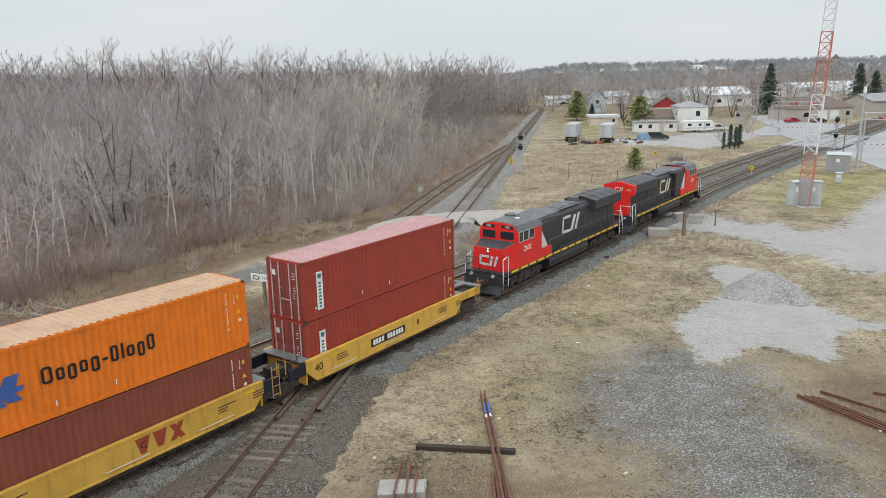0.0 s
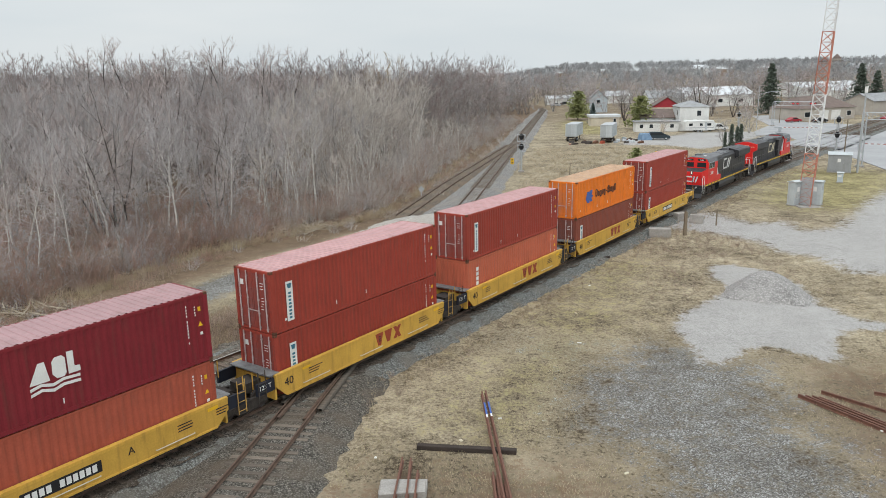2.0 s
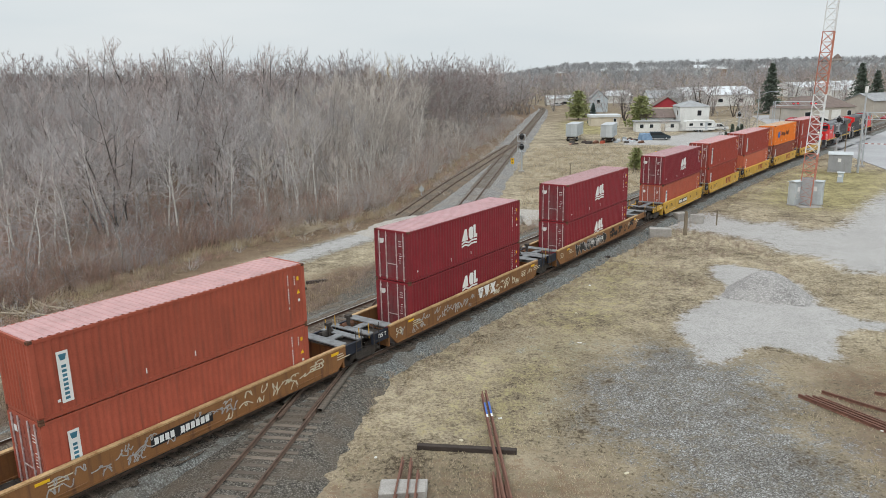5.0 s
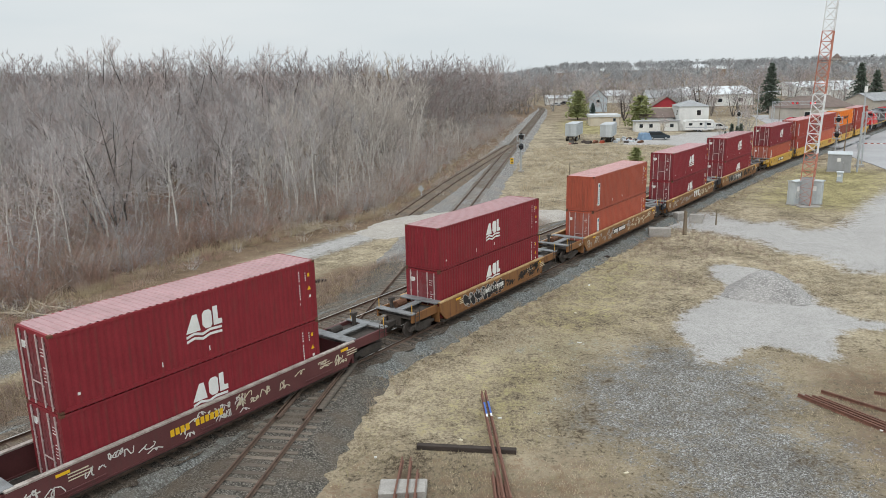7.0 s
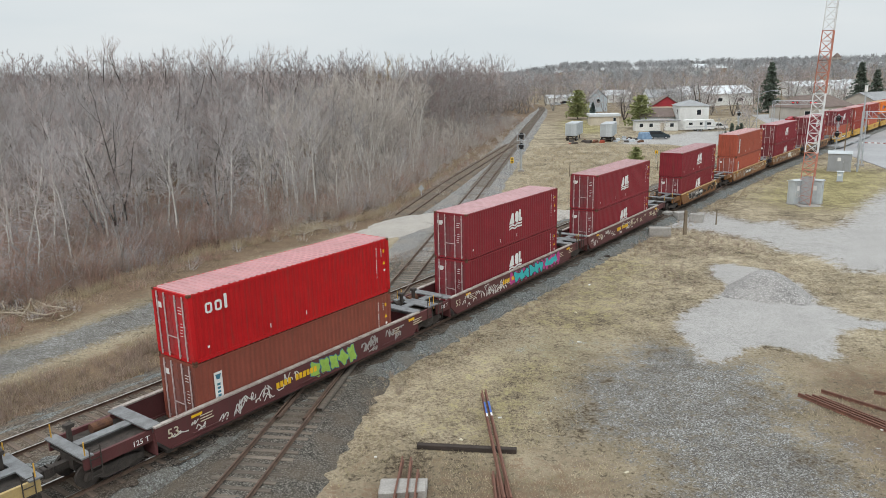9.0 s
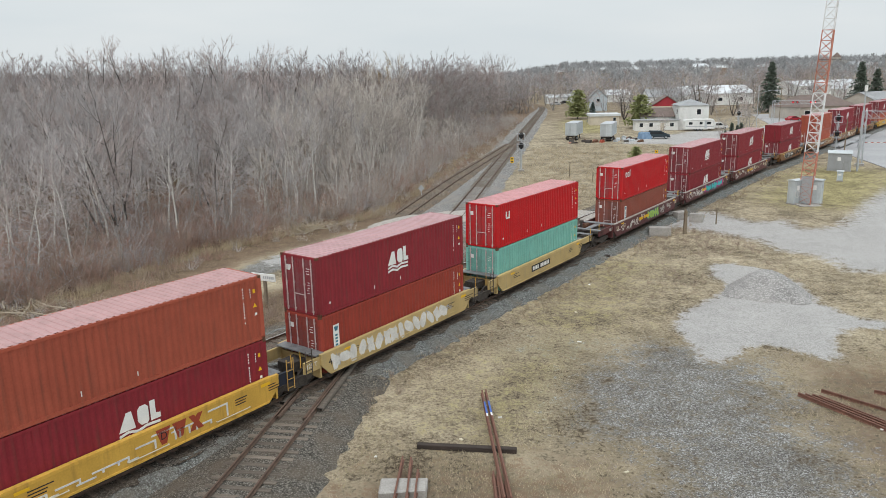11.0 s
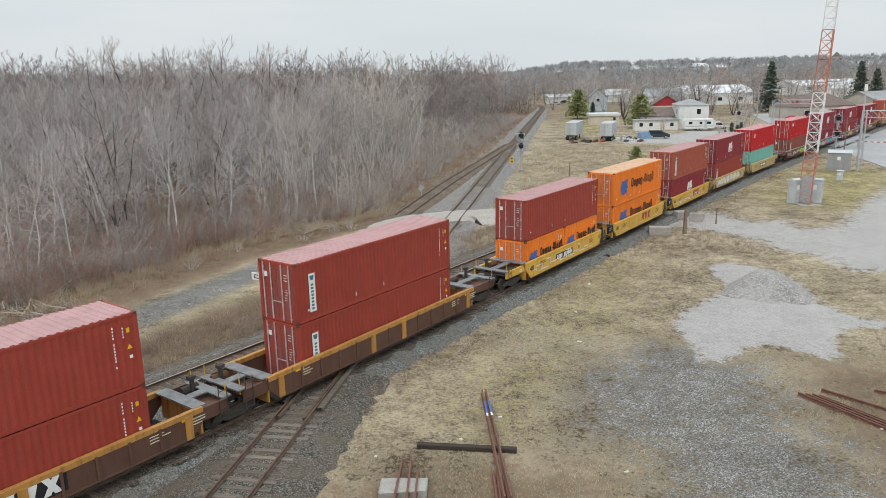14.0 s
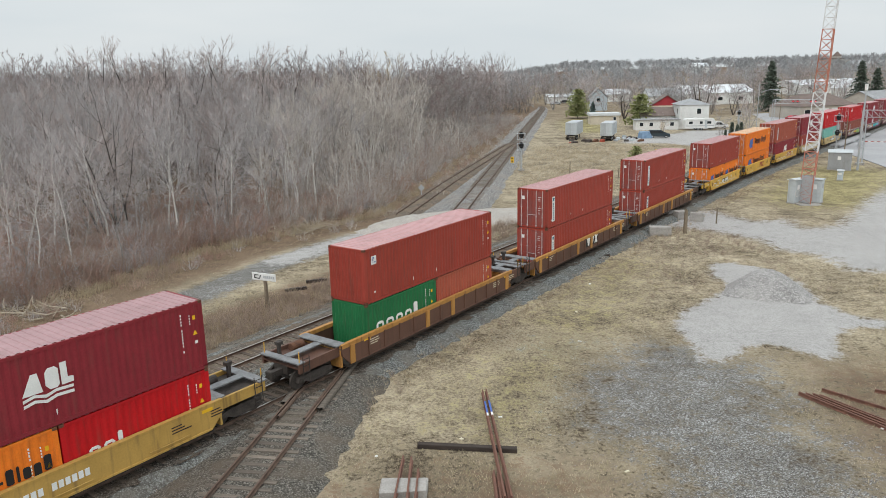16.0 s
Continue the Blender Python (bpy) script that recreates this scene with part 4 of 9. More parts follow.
def hill_tree(seed):
    """A rounded bare crown of coarse sprays on a short stem, for the woods on the far hill."""
    rng = random.Random(seed)
    v, t = [], []
    for k in range(64):
        a, b = rng.uniform(0, 6.283), rng.uniform(-0.9, 1.5)
        d = Vector((math.cos(a) * math.cos(b), math.sin(a) * math.cos(b), math.sin(b)))
        p = Vector((0, 0, 6.3)) + Vector((d.x * 3.1, d.y * 3.1, d.z * 3.3)) * rng.uniform(0.25, 1.0)
        e = (d + Vector((rng.gauss(0, 0.5), rng.gauss(0, 0.5), rng.gauss(0.2, 0.4)))).normalized()
        side = e.cross(Vector((0.2, 0.5, 0.8))).normalized() * rng.uniform(0.14, 0.28)
        o = e.cross(side)
        i = len(v)
        v += [tuple(p + side), tuple(p - side * 0.6 + o), tuple(p - side * 0.6 - o), tuple(p + e * rng.uniform(0.9, 1.7))]
        t += [(i, i + 1, i + 3), (i + 2, i, i + 3), (i, i + 2, i + 1)]
    i = len(v)
    v += [(0.2, 0, -1), (-0.1, 0.17, -1), (-0.1, -0.17, -1), (0, 0, 8.0)]
    t += [(i, i + 1, i + 3), (i + 1, i + 2, i + 3), (i + 2, i, i + 3)]
    return np.array(v), np.array(t)


far_kinds()
build_wood()


def brush_shape(seed, n, height, spread, r, forks=4, lean=1.0):
    """A leafless thicket: leaning stems that fork into thinner ones."""
    rng = random.Random(seed)
    v, t = [], []
    for k in range(n):
        a, q = rng.uniform(0, 6.283), rng.uniform(0, spread * 0.5)
        p = Vector((math.cos(a) * q, math.sin(a) * q, -0.05))
        a += rng.uniform(-1.2, 1.2)
        f = rng.uniform(0.05, 1.0) * lean
        d = Vector((math.cos(a) * f, math.sin(a) * f, rng.uniform(0.55, 1.3))).normalized()
        ln = height * rng.uniform(0.4, 1.0)
        for m in range(1 + forks):
            if m == 0:
                pp, dd, ll, rr = p, d, ln, r
            else:
                pp, ll, rr = p + d * ln * rng.uniform(0.2, 0.85), ln * rng.uniform(0.25, 0.55), r * 0.65
                dd = (d * 0.5 + Vector((rng.gauss(0, 0.6), rng.gauss(0, 0.6), rng.gauss(0.25, 0.4)))).normalized()
            side = dd.cross(Vector((0.3, 0.2, 0.9))).normalized()
            o = dd.cross(side)
            b = len(v)
            v += [tuple(pp + side * rr), tuple(pp - side * rr * 0.6 + o * rr), tuple(pp - side * rr * 0.6 - o * rr), tuple(pp + dd * ll)]
            t += [(b, b + 1, b + 3), (b + 2, b, b + 3)]
    return np.array(v), np.array(t)


def build_brush():
    rng = np.random.RandomState(4)
    shapes = [brush_shape(200 + k, 15, 2.7, 2.0, 0.020) for k in range(6)]
    pieces = {"twig_red": [], "brush_brown": [], "twig_grey": [], "twig_pale": []}
    y = rng.uniform(25, 240, 24000)
    x = rng.uniform(-0.75, 0.13, 24000) * y
    d = wood_depth(x, y)
    n = 0
    clear = (along([(q[0], q[1]) for q in BRANCH[::10]], x, y) > 3.2) & (along([(-5.4, 74.5), (7.9, 127.0), (16.0, 159.0)], x, y) > 0.9)
    for i, (px, py, pd) in enumerate(zip(x, y, d)):
        if (-4.2 if py < 90 else -5.0) < pd < 26 and clear[i] and rng.uniform() < (0.45 if pd < 0 else 1.0 if pd < 9 else 0.45) and n < 2900:
            n += 1
            s = rng.uniform(0.6, 1.45) * (0.4 if pd < 0 else 0.7 if pd < 1.5 else 1.0)
            key = "twig_red" if rng.uniform() < 0.40 else "brush_brown" if rng.uniform() < 0.60 else "twig_grey"
            if px > -0.24 * py and rng.uniform() < 0.55:
                key = "twig_pale"
            v, t = shapes[rng.randint(6)]
            pieces[key].append((v, t, px, py, float(lie(px, py)), s, rng.uniform(0, 6.28)))
    for key, p in pieces.items():
        joined("underbrush", {"twig_red": "reddish-brown leafless brush along the wood's edge", "brush_brown": "brown leafless brush along the wood's edge",
                              "twig_grey": "grey leafless brush along the wood's edge", "twig_pale": "pale tan leafless brush along the wood's edge"}[key], "brush", p, M[key])


def build_far_woods():
    rng = np.random.RandomState(8)
    g, b, st, hill = [], [], [], []
    n = 0
    while n < 760:
        n += 1
        y = 250 + 200 * rng.uniform(0, 1) ** 1.5
        x = y * rng.uniform(0.02, 0.68)
        if n % 3 == 0:
            y = rng.uniform(260, 480)
            x = y * rng.uniform(-0.66, 0.06)
        elif x < 75 and y < 272 or 95 < x < 150 and y < 262 or 100 < x < 140 and 290 < y < 345 or 160 < x < 260 and 330 < y < 400 or abs(x - 44) < 9 and y < 330:
            continue
        if y < 335 and x > 40 and rng.uniform() < 0.35:
            continue
        (tv, tt), (cv, ct) = FAR["town"][rng.randint(4)]
        s = rng.uniform(0.85, 1.35) * (1.35 if x < 0.07 * y else 1.0)
        z, a = float(lie(x, y)), rng.uniform(0, 6.28)
        st.append((tv, tt, x, y, z, s, a))
        (g if rng.uniform() < 0.4 else b).append((cv, ct, x, y, z, s, a))
    for k in range(1600):
        y = 430 + 550 * rng.uniform(0, 1) ** 0.9
        x = y * rng.uniform(-0.02, 0.70)
        if abs(x - 365) < 26 and 640 < y < 690 or abs(x - 405) < 24 and 590 < y < 640 or abs(x - 330) < 18 and 550 < y < 590 or abs(x - 222) < 16 and 600 < y < 640:
            continue
        hill.append((*FAR["hill"][rng.randint(4)], x, y, float(lie(x, y)), rng.uniform(0.7, 1.2), rng.uniform(0, 6.28)))
    joined("distant_wood_stems", "bare stems of trees beyond the town's houses", "woodland", st, M["bark_far"])
    joined("distant_wood_crowns", "bare crowns beyond the town's houses, haze in their grey", "woodland", g, M["twig_far"])
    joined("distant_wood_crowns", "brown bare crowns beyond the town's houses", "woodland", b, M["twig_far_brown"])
    joined("hill_wood", "leafless wood covering the distant hill, haze in its grey", "woodland", hill, M["twig_hill"])


build_brush()
build_far_woods()
# ---------------------------------------------------------------- shipping containers
def corrugated(length, height, pitch, depth, flat=0.26):
    """A trapezoid-ribbed sheet, x along, z up, proud side at y = 0, grooves at y = depth."""
    n = max(2, round(length / pitch))
    p = length / n
    xs = []
    for i in range(n):
        a = i * p
        xs += [(a, 0), (a + p * flat, 0), (a + p * 0.5, depth), (a + p * (0.5 + flat), depth)]
    xs.append((length, 0))
    verts = [(x, y, z) for x, y in xs for z in (0, height)]
    faces = [(2 * i, 2 * i + 2, 2 * i + 3, 2 * i + 1) for i in range(len(xs) - 1)]
    me = bpy.data.meshes.new("sheet")
    me.from_pydata(verts, [], faces)
    return me


def turned(me, m):
    me.transform(m)
    me.update()
    return me


SHAPES = {}


def container_shapes(length, height):
    """The meshes that all boxes of one size share. x runs from the door end to the far end, y to the left, z up."""
    key = (length, height)
    if key in SHAPES:
        return SHAPES[key]
    h, w = length / 2, 1.219
    s = {}
    side = corrugated(length - 0.36, height - 0.30, 0.278, 0.028)
    s["right"] = turned(side, Matrix.Translation((-h + 0.18, -w + 0.012, 0.17)))
    side = corrugated(length - 0.36, height - 0.30, 0.278, -0.028)
    s["left"] = turned(side, Matrix.Translation((-h + 0.18, w - 0.012, 0.17)))
    roof = corrugated(length - 0.2, 2 * w - 0.14, 0.29, 0.027, 0.40)
    s["roof"] = turned(roof, Matrix.Translation((-h + 0.1, w - 0.07, height - 0.018)) @ Matrix.Rotation(radians(90), 4, "X"))
    s["roof"].flip_normals()
    head = corrugated(2 * w - 0.3, height - 0.3, 0.25, -0.04)
    s["head"] = turned(head, Matrix.Translation((h - 0.012, -w + 0.15, 0.17)) @ Matrix.Rotation(radians(90), 4, "Z"))
    bm = boxes((-h, h, -w, -w + 0.06, 0.02, 0.17), (-h, h, w - 0.06, w, 0.02, 0.17), (-h, h, -w + 0.002, -w + 0.07, height - 0.13, height - 0.015),
               (-h, h, w - 0.07, w - 0.002, height - 0.13, height - 0.015), (h - 0.08, h, -w, w, 0.02, 0.17), (h - 0.08, h, -w, w, height - 0.14, height - 0.006),
               (-h, -h + 0.1, -w, w, 0.02, 0.15), (-h, -h + 0.1, -w, w, height - 0.16, height - 0.006), (-h + 0.1, h - 0.1, -w + 0.07, w - 0.07, 0.08, 0.14))
    s["rails"] = mesh_of("frame", bm)
    s["post"] = [mesh_of("post", boxes((x0, x1, y0, y1, 0.1, height - 0.1))) for x0, x1 in ((-h, -h + 0.19), (h - 0.19, h))
                 for y0, y1 in ((-w, -w + 0.16), (w - 0.16, w))]
    s["castings"] = []
    for x in (-h - 0.004, h - 0.174):
        for y in (-w - 0.004, w - 0.158):
            for z in (0.0, height - 0.118):
                bm = bmesh.new()
                add_box(bm, x, x + 0.178, y, y + 0.162, z, z + 0.118, bevel=0.012)
                s["castings"].append(mesh_of("corner_casting", bm))
    door = bmesh.new()
    add_box(door, -h + 0.02, -h + 0.07, -w + 0.16, -0.008, 0.16, height - 0.17)
    for k in range(5):
        z = 0.30 + k * (height - 0.55) / 5
        add_box(door, -h + 0.004, -h + 0.02, -w + 0.24, -0.09, z, z + (height - 0.55) / 5 * 0.62)
    for z in (0.35, 1.05, 1.75, 2.35):
        add_box(door, -h - 0.006, -h + 0.03, -w + 0.09, -w + 0.27, z, z + 0.07)
    s["door_r"] = mesh_of("door", door)
    s["door_l"] = s["door_r"].copy()
    s["door_l"].transform(Matrix.Diagonal((1, -1, 1, 1)))
    s["door_l"].flip_normals()
    s["rod"] = []
    for y in (-0.86, -0.36, 0.36, 0.86):
        bm = tubes(((-h - 0.03, y, 0.1), (-h - 0.03, y, height - 0.1), 0.034), n=6)
        for z in (0.2, 0.85, 1.5, height - 0.35):
            add_box(bm, -h - 0.045, -h + 0.01, y - 0.05, y + 0.05, z, z + 0.06)
        if abs(y) < 0.5:
            add_box(bm, -h - 0.06, -h - 0.03, y - 0.02 * (1 if y > 0 else -1), y + 0.45 * (1 if y > 0 else -1) * -0.8, 0.98, 1.02)
        s["rod"].append(mesh_of("locking_bar", bm))
    SHAPES[key] = s
    return s


def decal(kind, material, parent, shapes, name, x, z, label=""):
    """Flat markings, given as boxes of (dx0, dx1, dz0, dz1), painted on the right-hand side of a box."""
    bm = bmesh.new()
    for q in shapes:
        if len(q) == 4 and not isinstance(q[0], tuple):
            add_box(bm, x + q[0], x + q[1], -1.224, -1.212, z + q[2], z + q[3])
        else:
            add_prism(bm, [(x + a, z + b) for a, b in q], "y", -1.224, -1.212)
    return part(name, bm, M[material], parent, label)


def code_marks(box, h, height, on_door):
    """Small white code lettering and warning stickers, as plain bars."""
    rnd = random.Random(int(h * 100) + len(box.name))
    bars = [(-0.024, 0.024, -0.125 * k, -0.125 * k + rnd.uniform(0.055, 0.085)) for k in range(13) if k not in (4, 11)]
    decal("", "white", box, bars, "code_bars", h - 1.0, height - 0.45)
    decal("", "white", box, [(-0.02, 0.02, -0.11 * k, -0.11 * k + 0.065) for k in range(4)], "code_bars", h - 0.62, height - 0.55)
    decal("", "yellow", box, [(-0.06, 0.06, -0.09, 0.08)], "sticker", h - 0.42, height - 0.62, "yellow sticker")
    decal("", "yellow", box, [[(-0.10, -0.09), (0.10, -0.09), (0.0, 0.10)]], "sticker", h - 0.42, height - 1.25, "yellow warning sticker")
    decal("", "white", box, [(-0.06, 0.06, -0.06, 0.06)], "sticker", h - 0.40, height - 1.65)
    decal("", "white", box, [(0.25, 0.29, 0.3, 0.5), (-1.9, -1.86, 0.3, 0.5)], "lift_marks", -0.2, 0.1)
    decal("", "white", box, [(-0.05, 0.05, -0.05, 0.05)], "sticker", -h + 0.75, 0.55)
    if on_door:
        bm = bmesh.new()
        for k in range(8):
            y = -0.60 + rnd.uniform(-0.02, 0.02)
            add_box(bm, -h - 0.004, -h + 0.012, y - 0.12 * rnd.uniform(0.2, 1), y + 0.14 * rnd.uniform(0.3, 1), height - 0.60 - k * 0.13 - (0.3 if k > 2 else 0), height - 0.575 - k * 0.13 - (0.3 if k > 2 else 0))
        add_box(bm, -h - 0.004, -h + 0.012, 0.62, 0.84, height - 0.8, height - 0.55)
        part("code_bars", bm, M["white"], box)


LOGOS = {
    # three slanted blocks over a wave
    "wave": ("white", [[(-0.98, 0.0), (-0.20, 0.0), (-0.34, 0.82), (-0.58, 0.82)],
                       [(-0.08, 0.2), (0.08, 0.0), (0.36, 0.0), (0.46, 0.12), (0.46, 0.76), (0.34, 0.88), (0.08, 0.88), (-0.06, 0.72)],
                       [(0.54, 0.03), (1.02, 0.03), (1.02, 0.26), (0.80, 0.30), (0.80, 0.95), (0.54, 0.95)],
                       [(-0.98, -0.24), (-0.55, -0.14), (-0.1, -0.28), (0.3, -0.16), (0.98, -0.20), (0.98, -0.08), (0.3, -0.04), (-0.1, -0.15), (-0.55, -0.02), (-0.98, -0.12)],
                       [(-0.98, -0.46), (-0.55, -0.36), (-0.1, -0.50), (0.3, -0.38), (0.98, -0.42), (0.98, -0.30), (0.3, -0.26), (-0.1, -0.37), (-0.55, -0.24), (-0.98, -0.34)]]),
}


def vertical_sign(box, x, z, long=1.85):
    """A white upright name board with plain dark bars for its letters."""
    decal("", "white", box, [(0, 0.40, 0, long)], "name_board", x, z, "white upright name panel")
    bm = bmesh.new()
    for k in range(8):
        add_box(bm, x + 0.12, x + 0.28, -1.228, -1.222, z + 0.10 + k * 0.165, z + 0.20 + k * 0.165)
    add_prism(bm, [(x + 0.06, z + long - 0.10), (x + 0.34, z + long - 0.10), (x + 0.28, z + long - 0.32), (x + 0.12, z + long - 0.32)], "y", -1.228, -1.222)
    part("name_bars", bm, M["spray_blue"], box)


def word_blocks(box, x, z, height, widths, material, tall=(), dash=(), drop=(), gap=0.13):
    """A trade name drawn as a row of plain blocks of its letters' widths and heights."""
    for k, w in enumerate(widths):
        hgt = height if k in tall else height * 0.72
        lift = height * 0.28 if k in dash else -height * 0.2 if k in drop else 0.0
        hgt = height * 0.16 if k in dash else hgt + (height * 0.2 if k in drop else 0.0)
        cut, rim = min(w, hgt) * 0.22, height * 0.15
        ring = ((cut, 0), (w - cut, 0), (w, cut), (w, hgt - cut), (w - cut, hgt), (cut, hgt), (0, hgt - cut), (0, cut))
        bm = bmesh.new()
        if k in dash or w < 3 * rim:
            add_prism(bm, [(x + a, z + lift + b) for a, b in ring], "y", -1.224, -1.212)
        else:
            hole = [(min(w - rim, max(rim, a)), min(hgt - rim, max(rim, b))) for a, b in ring]
            for (a0, b0), (a1, b1), (c0, d0), (c1, d1) in zip(ring, ring[1:] + ring[:1], hole, hole[1:] + hole[:1]):
                quad = [(a0, b0), (a1, b1), (c1, d1), (c0, d0)]
                add_prism(bm, [(x + a, z + lift + b) for a, b in quad], "y", -1.224, -1.212)
        part("name_block", bm, M[material], box)
        x += w + gap
    return box


def swoosh(box, x, z, s):
    """Two joined slanted blue pennants."""
    shape = [(-0.85, -0.22), (-0.53, 0.48), (0.02, 0.48), (-0.15, 0.0), (0.18, 0.56), (0.74, 0.57), (0.54, 0.04), (0.86, 0.02), (0.78, -0.19), (0.46, -0.21), (0.74, -0.58), (0.18, -0.57), (-0.07, -0.28), (0.10, -0.65), (-0.41, -0.67)]
    decal("", "blue", box, [[(a * s, b * s) for a, b in shape]], "emblem", x, z, "blue emblem")


def container(colour, length=12.19, height=2.90, mark="", label="", doors=True):
    """A shipping container, lying along x with its base at z = 0 and its door end at -x."""
    s = container_shapes(length, height)
    words = {"red": "rust-red", "brick": "brick-red", "maroon": "dark maroon", "scarlet": "bright red", "brown": "brown", "orange": "orange",
             "green": "green", "teal": "pale teal", "coral": "faded coral-red"}[colour]
    size = "short twenty-foot" if length < 7 else "forty-foot"
    box = thing("shipping_container", label or f"{words} corrugated steel {size} container on a well wagon", "shipping container", "containers on the train")
    mat = M[colour]
    part("side_panel", s["right"], mat, box)
    part("side_panel", s["left"], mat, box)
    part("roof", s["roof"], M[colour + "_roof"], box, "ribbed roof, pale from fading and painted sky light")
    part("end_panel", s["head"], mat, box)
    part("frame", s["rails"], mat, box)
    for me in s["post"]:
        part("corner_post", me, mat, box)
    for me in s["castings"]:
        part("corner_casting", me, M["rust"], box, "worn steel corner casting")
    for me in (s["door_l"], s["door_r"]):
        d = part("door", me, M[colour + "_door"], box)
        for rod in s["rod"][:2] if me is s["door_r"] else s["rod"][2:]:
            part("locking_bar", rod, M["door_bar"], d)
    h = length / 2
    if doors:
        code_marks(box, h, height, True)
    if mark == "wave":
        decal("", "white", box, [[(0.86 * a, 0.86 * b) for a, b in q] for q in LOGOS["wave"][1]], "emblem", -0.1, height * 0.47, "white wave emblem")
        bm = bmesh.new()
        for k in range(3):
            add_box(bm, -h - 0.004, -h + 0.014, 0.55 + k * 0.14, 0.66 + k * 0.14, height - 0.72, height - 0.52)
        part("emblem", bm, M["white"], box)
    elif mark == "board":
        vertical_sign(box, -h + 0.85, 0.42 if height > 2.7 else 0.3)
    elif mark == "blocks":
        swoosh(box, -h + 2.4, height * 0.52, 0.80)
        word_blocks(box, -h + 3.65, height * 0.44, 0.60, (0.36, 0.28, 0.30, 0.28, 0.30, 0.20, 0.28, 0.10, 0.30, 0.28, 0.30), "black", (0, 6, 7, 10), (5,), (2, 4, 9), 0.12)
    elif mark == "blocks_large":
        swoosh(box, -h + 2.45, height * 0.50, 1.06)
        word_blocks(box, -h + 4.1, height * 0.42, 0.80, (0.50, 0.40, 0.42, 0.40, 0.42, 0.27, 0.40, 0.14, 0.42, 0.40, 0.42), "black", (0, 6, 7, 10), (5,), (2, 4, 9), 0.15)
    elif mark == "blocks_short":
        swoosh(box, -h + 1.2, height * 0.48, 0.80)
        word_blocks(box, -h + 2.2, height * 0.46, 0.56, (0.31, 0.24, 0.25, 0.24, 0.25, 0.17, 0.24, 0.09, 0.25, 0.24, 0.25), "black", (0, 6, 7, 10), (5,), (2, 4, 9), 0.10)
    elif mark == "corner":
        word_blocks(box, -h + 0.75, height - 0.95, 0.62, (0.34, 0.34, 0.14), "white", tall=(2,))
    elif mark == "middle":
        word_blocks(box, -h + 0.9, height * 0.30, 0.75, (0.42, 0.42, 0.18), "white", tall=(2,))
    elif mark == "big":
        word_blocks(box, -h + 0.75, height * 0.30, 0.95, (0.60, 0.62, 0.58, 0.58, 0.34), "white", (4,), gap=0.20)
    elif mark == "square":
        decal("", "blue", box, [(0, 0.36, 0, 0.4)], "emblem", -h + 0.55, height - 0.85)
        decal("", "white", box, [(0.05, 0.31, 0.22, 0.3), (0.05, 0.2, 0.08, 0.15)], "emblem", -h + 0.55, height - 0.85)
    elif mark == "upright":
        bm = bmesh.new()
        for k in range(6):
            add_box(bm, -h + 1.0, -h + 1.26, -1.224, -1.212, 0.55 + k * 0.31, 0.78 + k * 0.31)
        part("name_bars", bm, M["white"], box)
    elif mark == "small":
        decal("", "white", box, [(0.0, 0.5, 0, 0.12), (0.0, 0.14, 0.16, 0.5), (0.36, 0.5, 0.16, 0.5)], "emblem", -h + 1.1, height - 1.1)
    return box


# ---------------------------------------------------------------- well wagons
def bogie(parent, x, wheel_r=0.45, spread=0.9):
    b = part("bogie", boxes((x - 0.25, x + 0.25, -1.0, 1.0, 0.42, 0.72)), M["grime"], parent, "grimy four-wheel bogie")
    for y in (-1.02, 1.02):
        bm = bmesh.new()
        add_prism(bm, [(x - 1.15, 0.42), (x - 1.05, 0.62), (x - 0.45, 0.72), (x + 0.45, 0.72), (x + 1.05, 0.62), (x + 1.15, 0.42), (x + 0.7, 0.40), (x + 0.4, 0.24),
                       (x - 0.4, 0.24), (x - 0.7, 0.40)], "y", y - 0.09, y + 0.09)
        part("side_frame", bm, M["grime"], b)
    for dx in (-spread, spread):
        for y in (-0.74, 0.74):
            bm = tubes(((x + dx, y - 0.065, wheel_r), (x + dx, y + 0.065, wheel_r), wheel_r), n=20)
            add_tube(bm, (x + dx, y * 1.05 - 0.09 * (y < 0), wheel_r), (x + dx, y * 1.05 + 0.09 * (y > 0), wheel_r), 0.16, n=10)
            part("wheel", bm, M["grime"], b)
        part("axle", tubes(((x + dx, -0.9, wheel_r), (x + dx, 0.9, wheel_r), 0.08)), M["grime"], b)
    return b


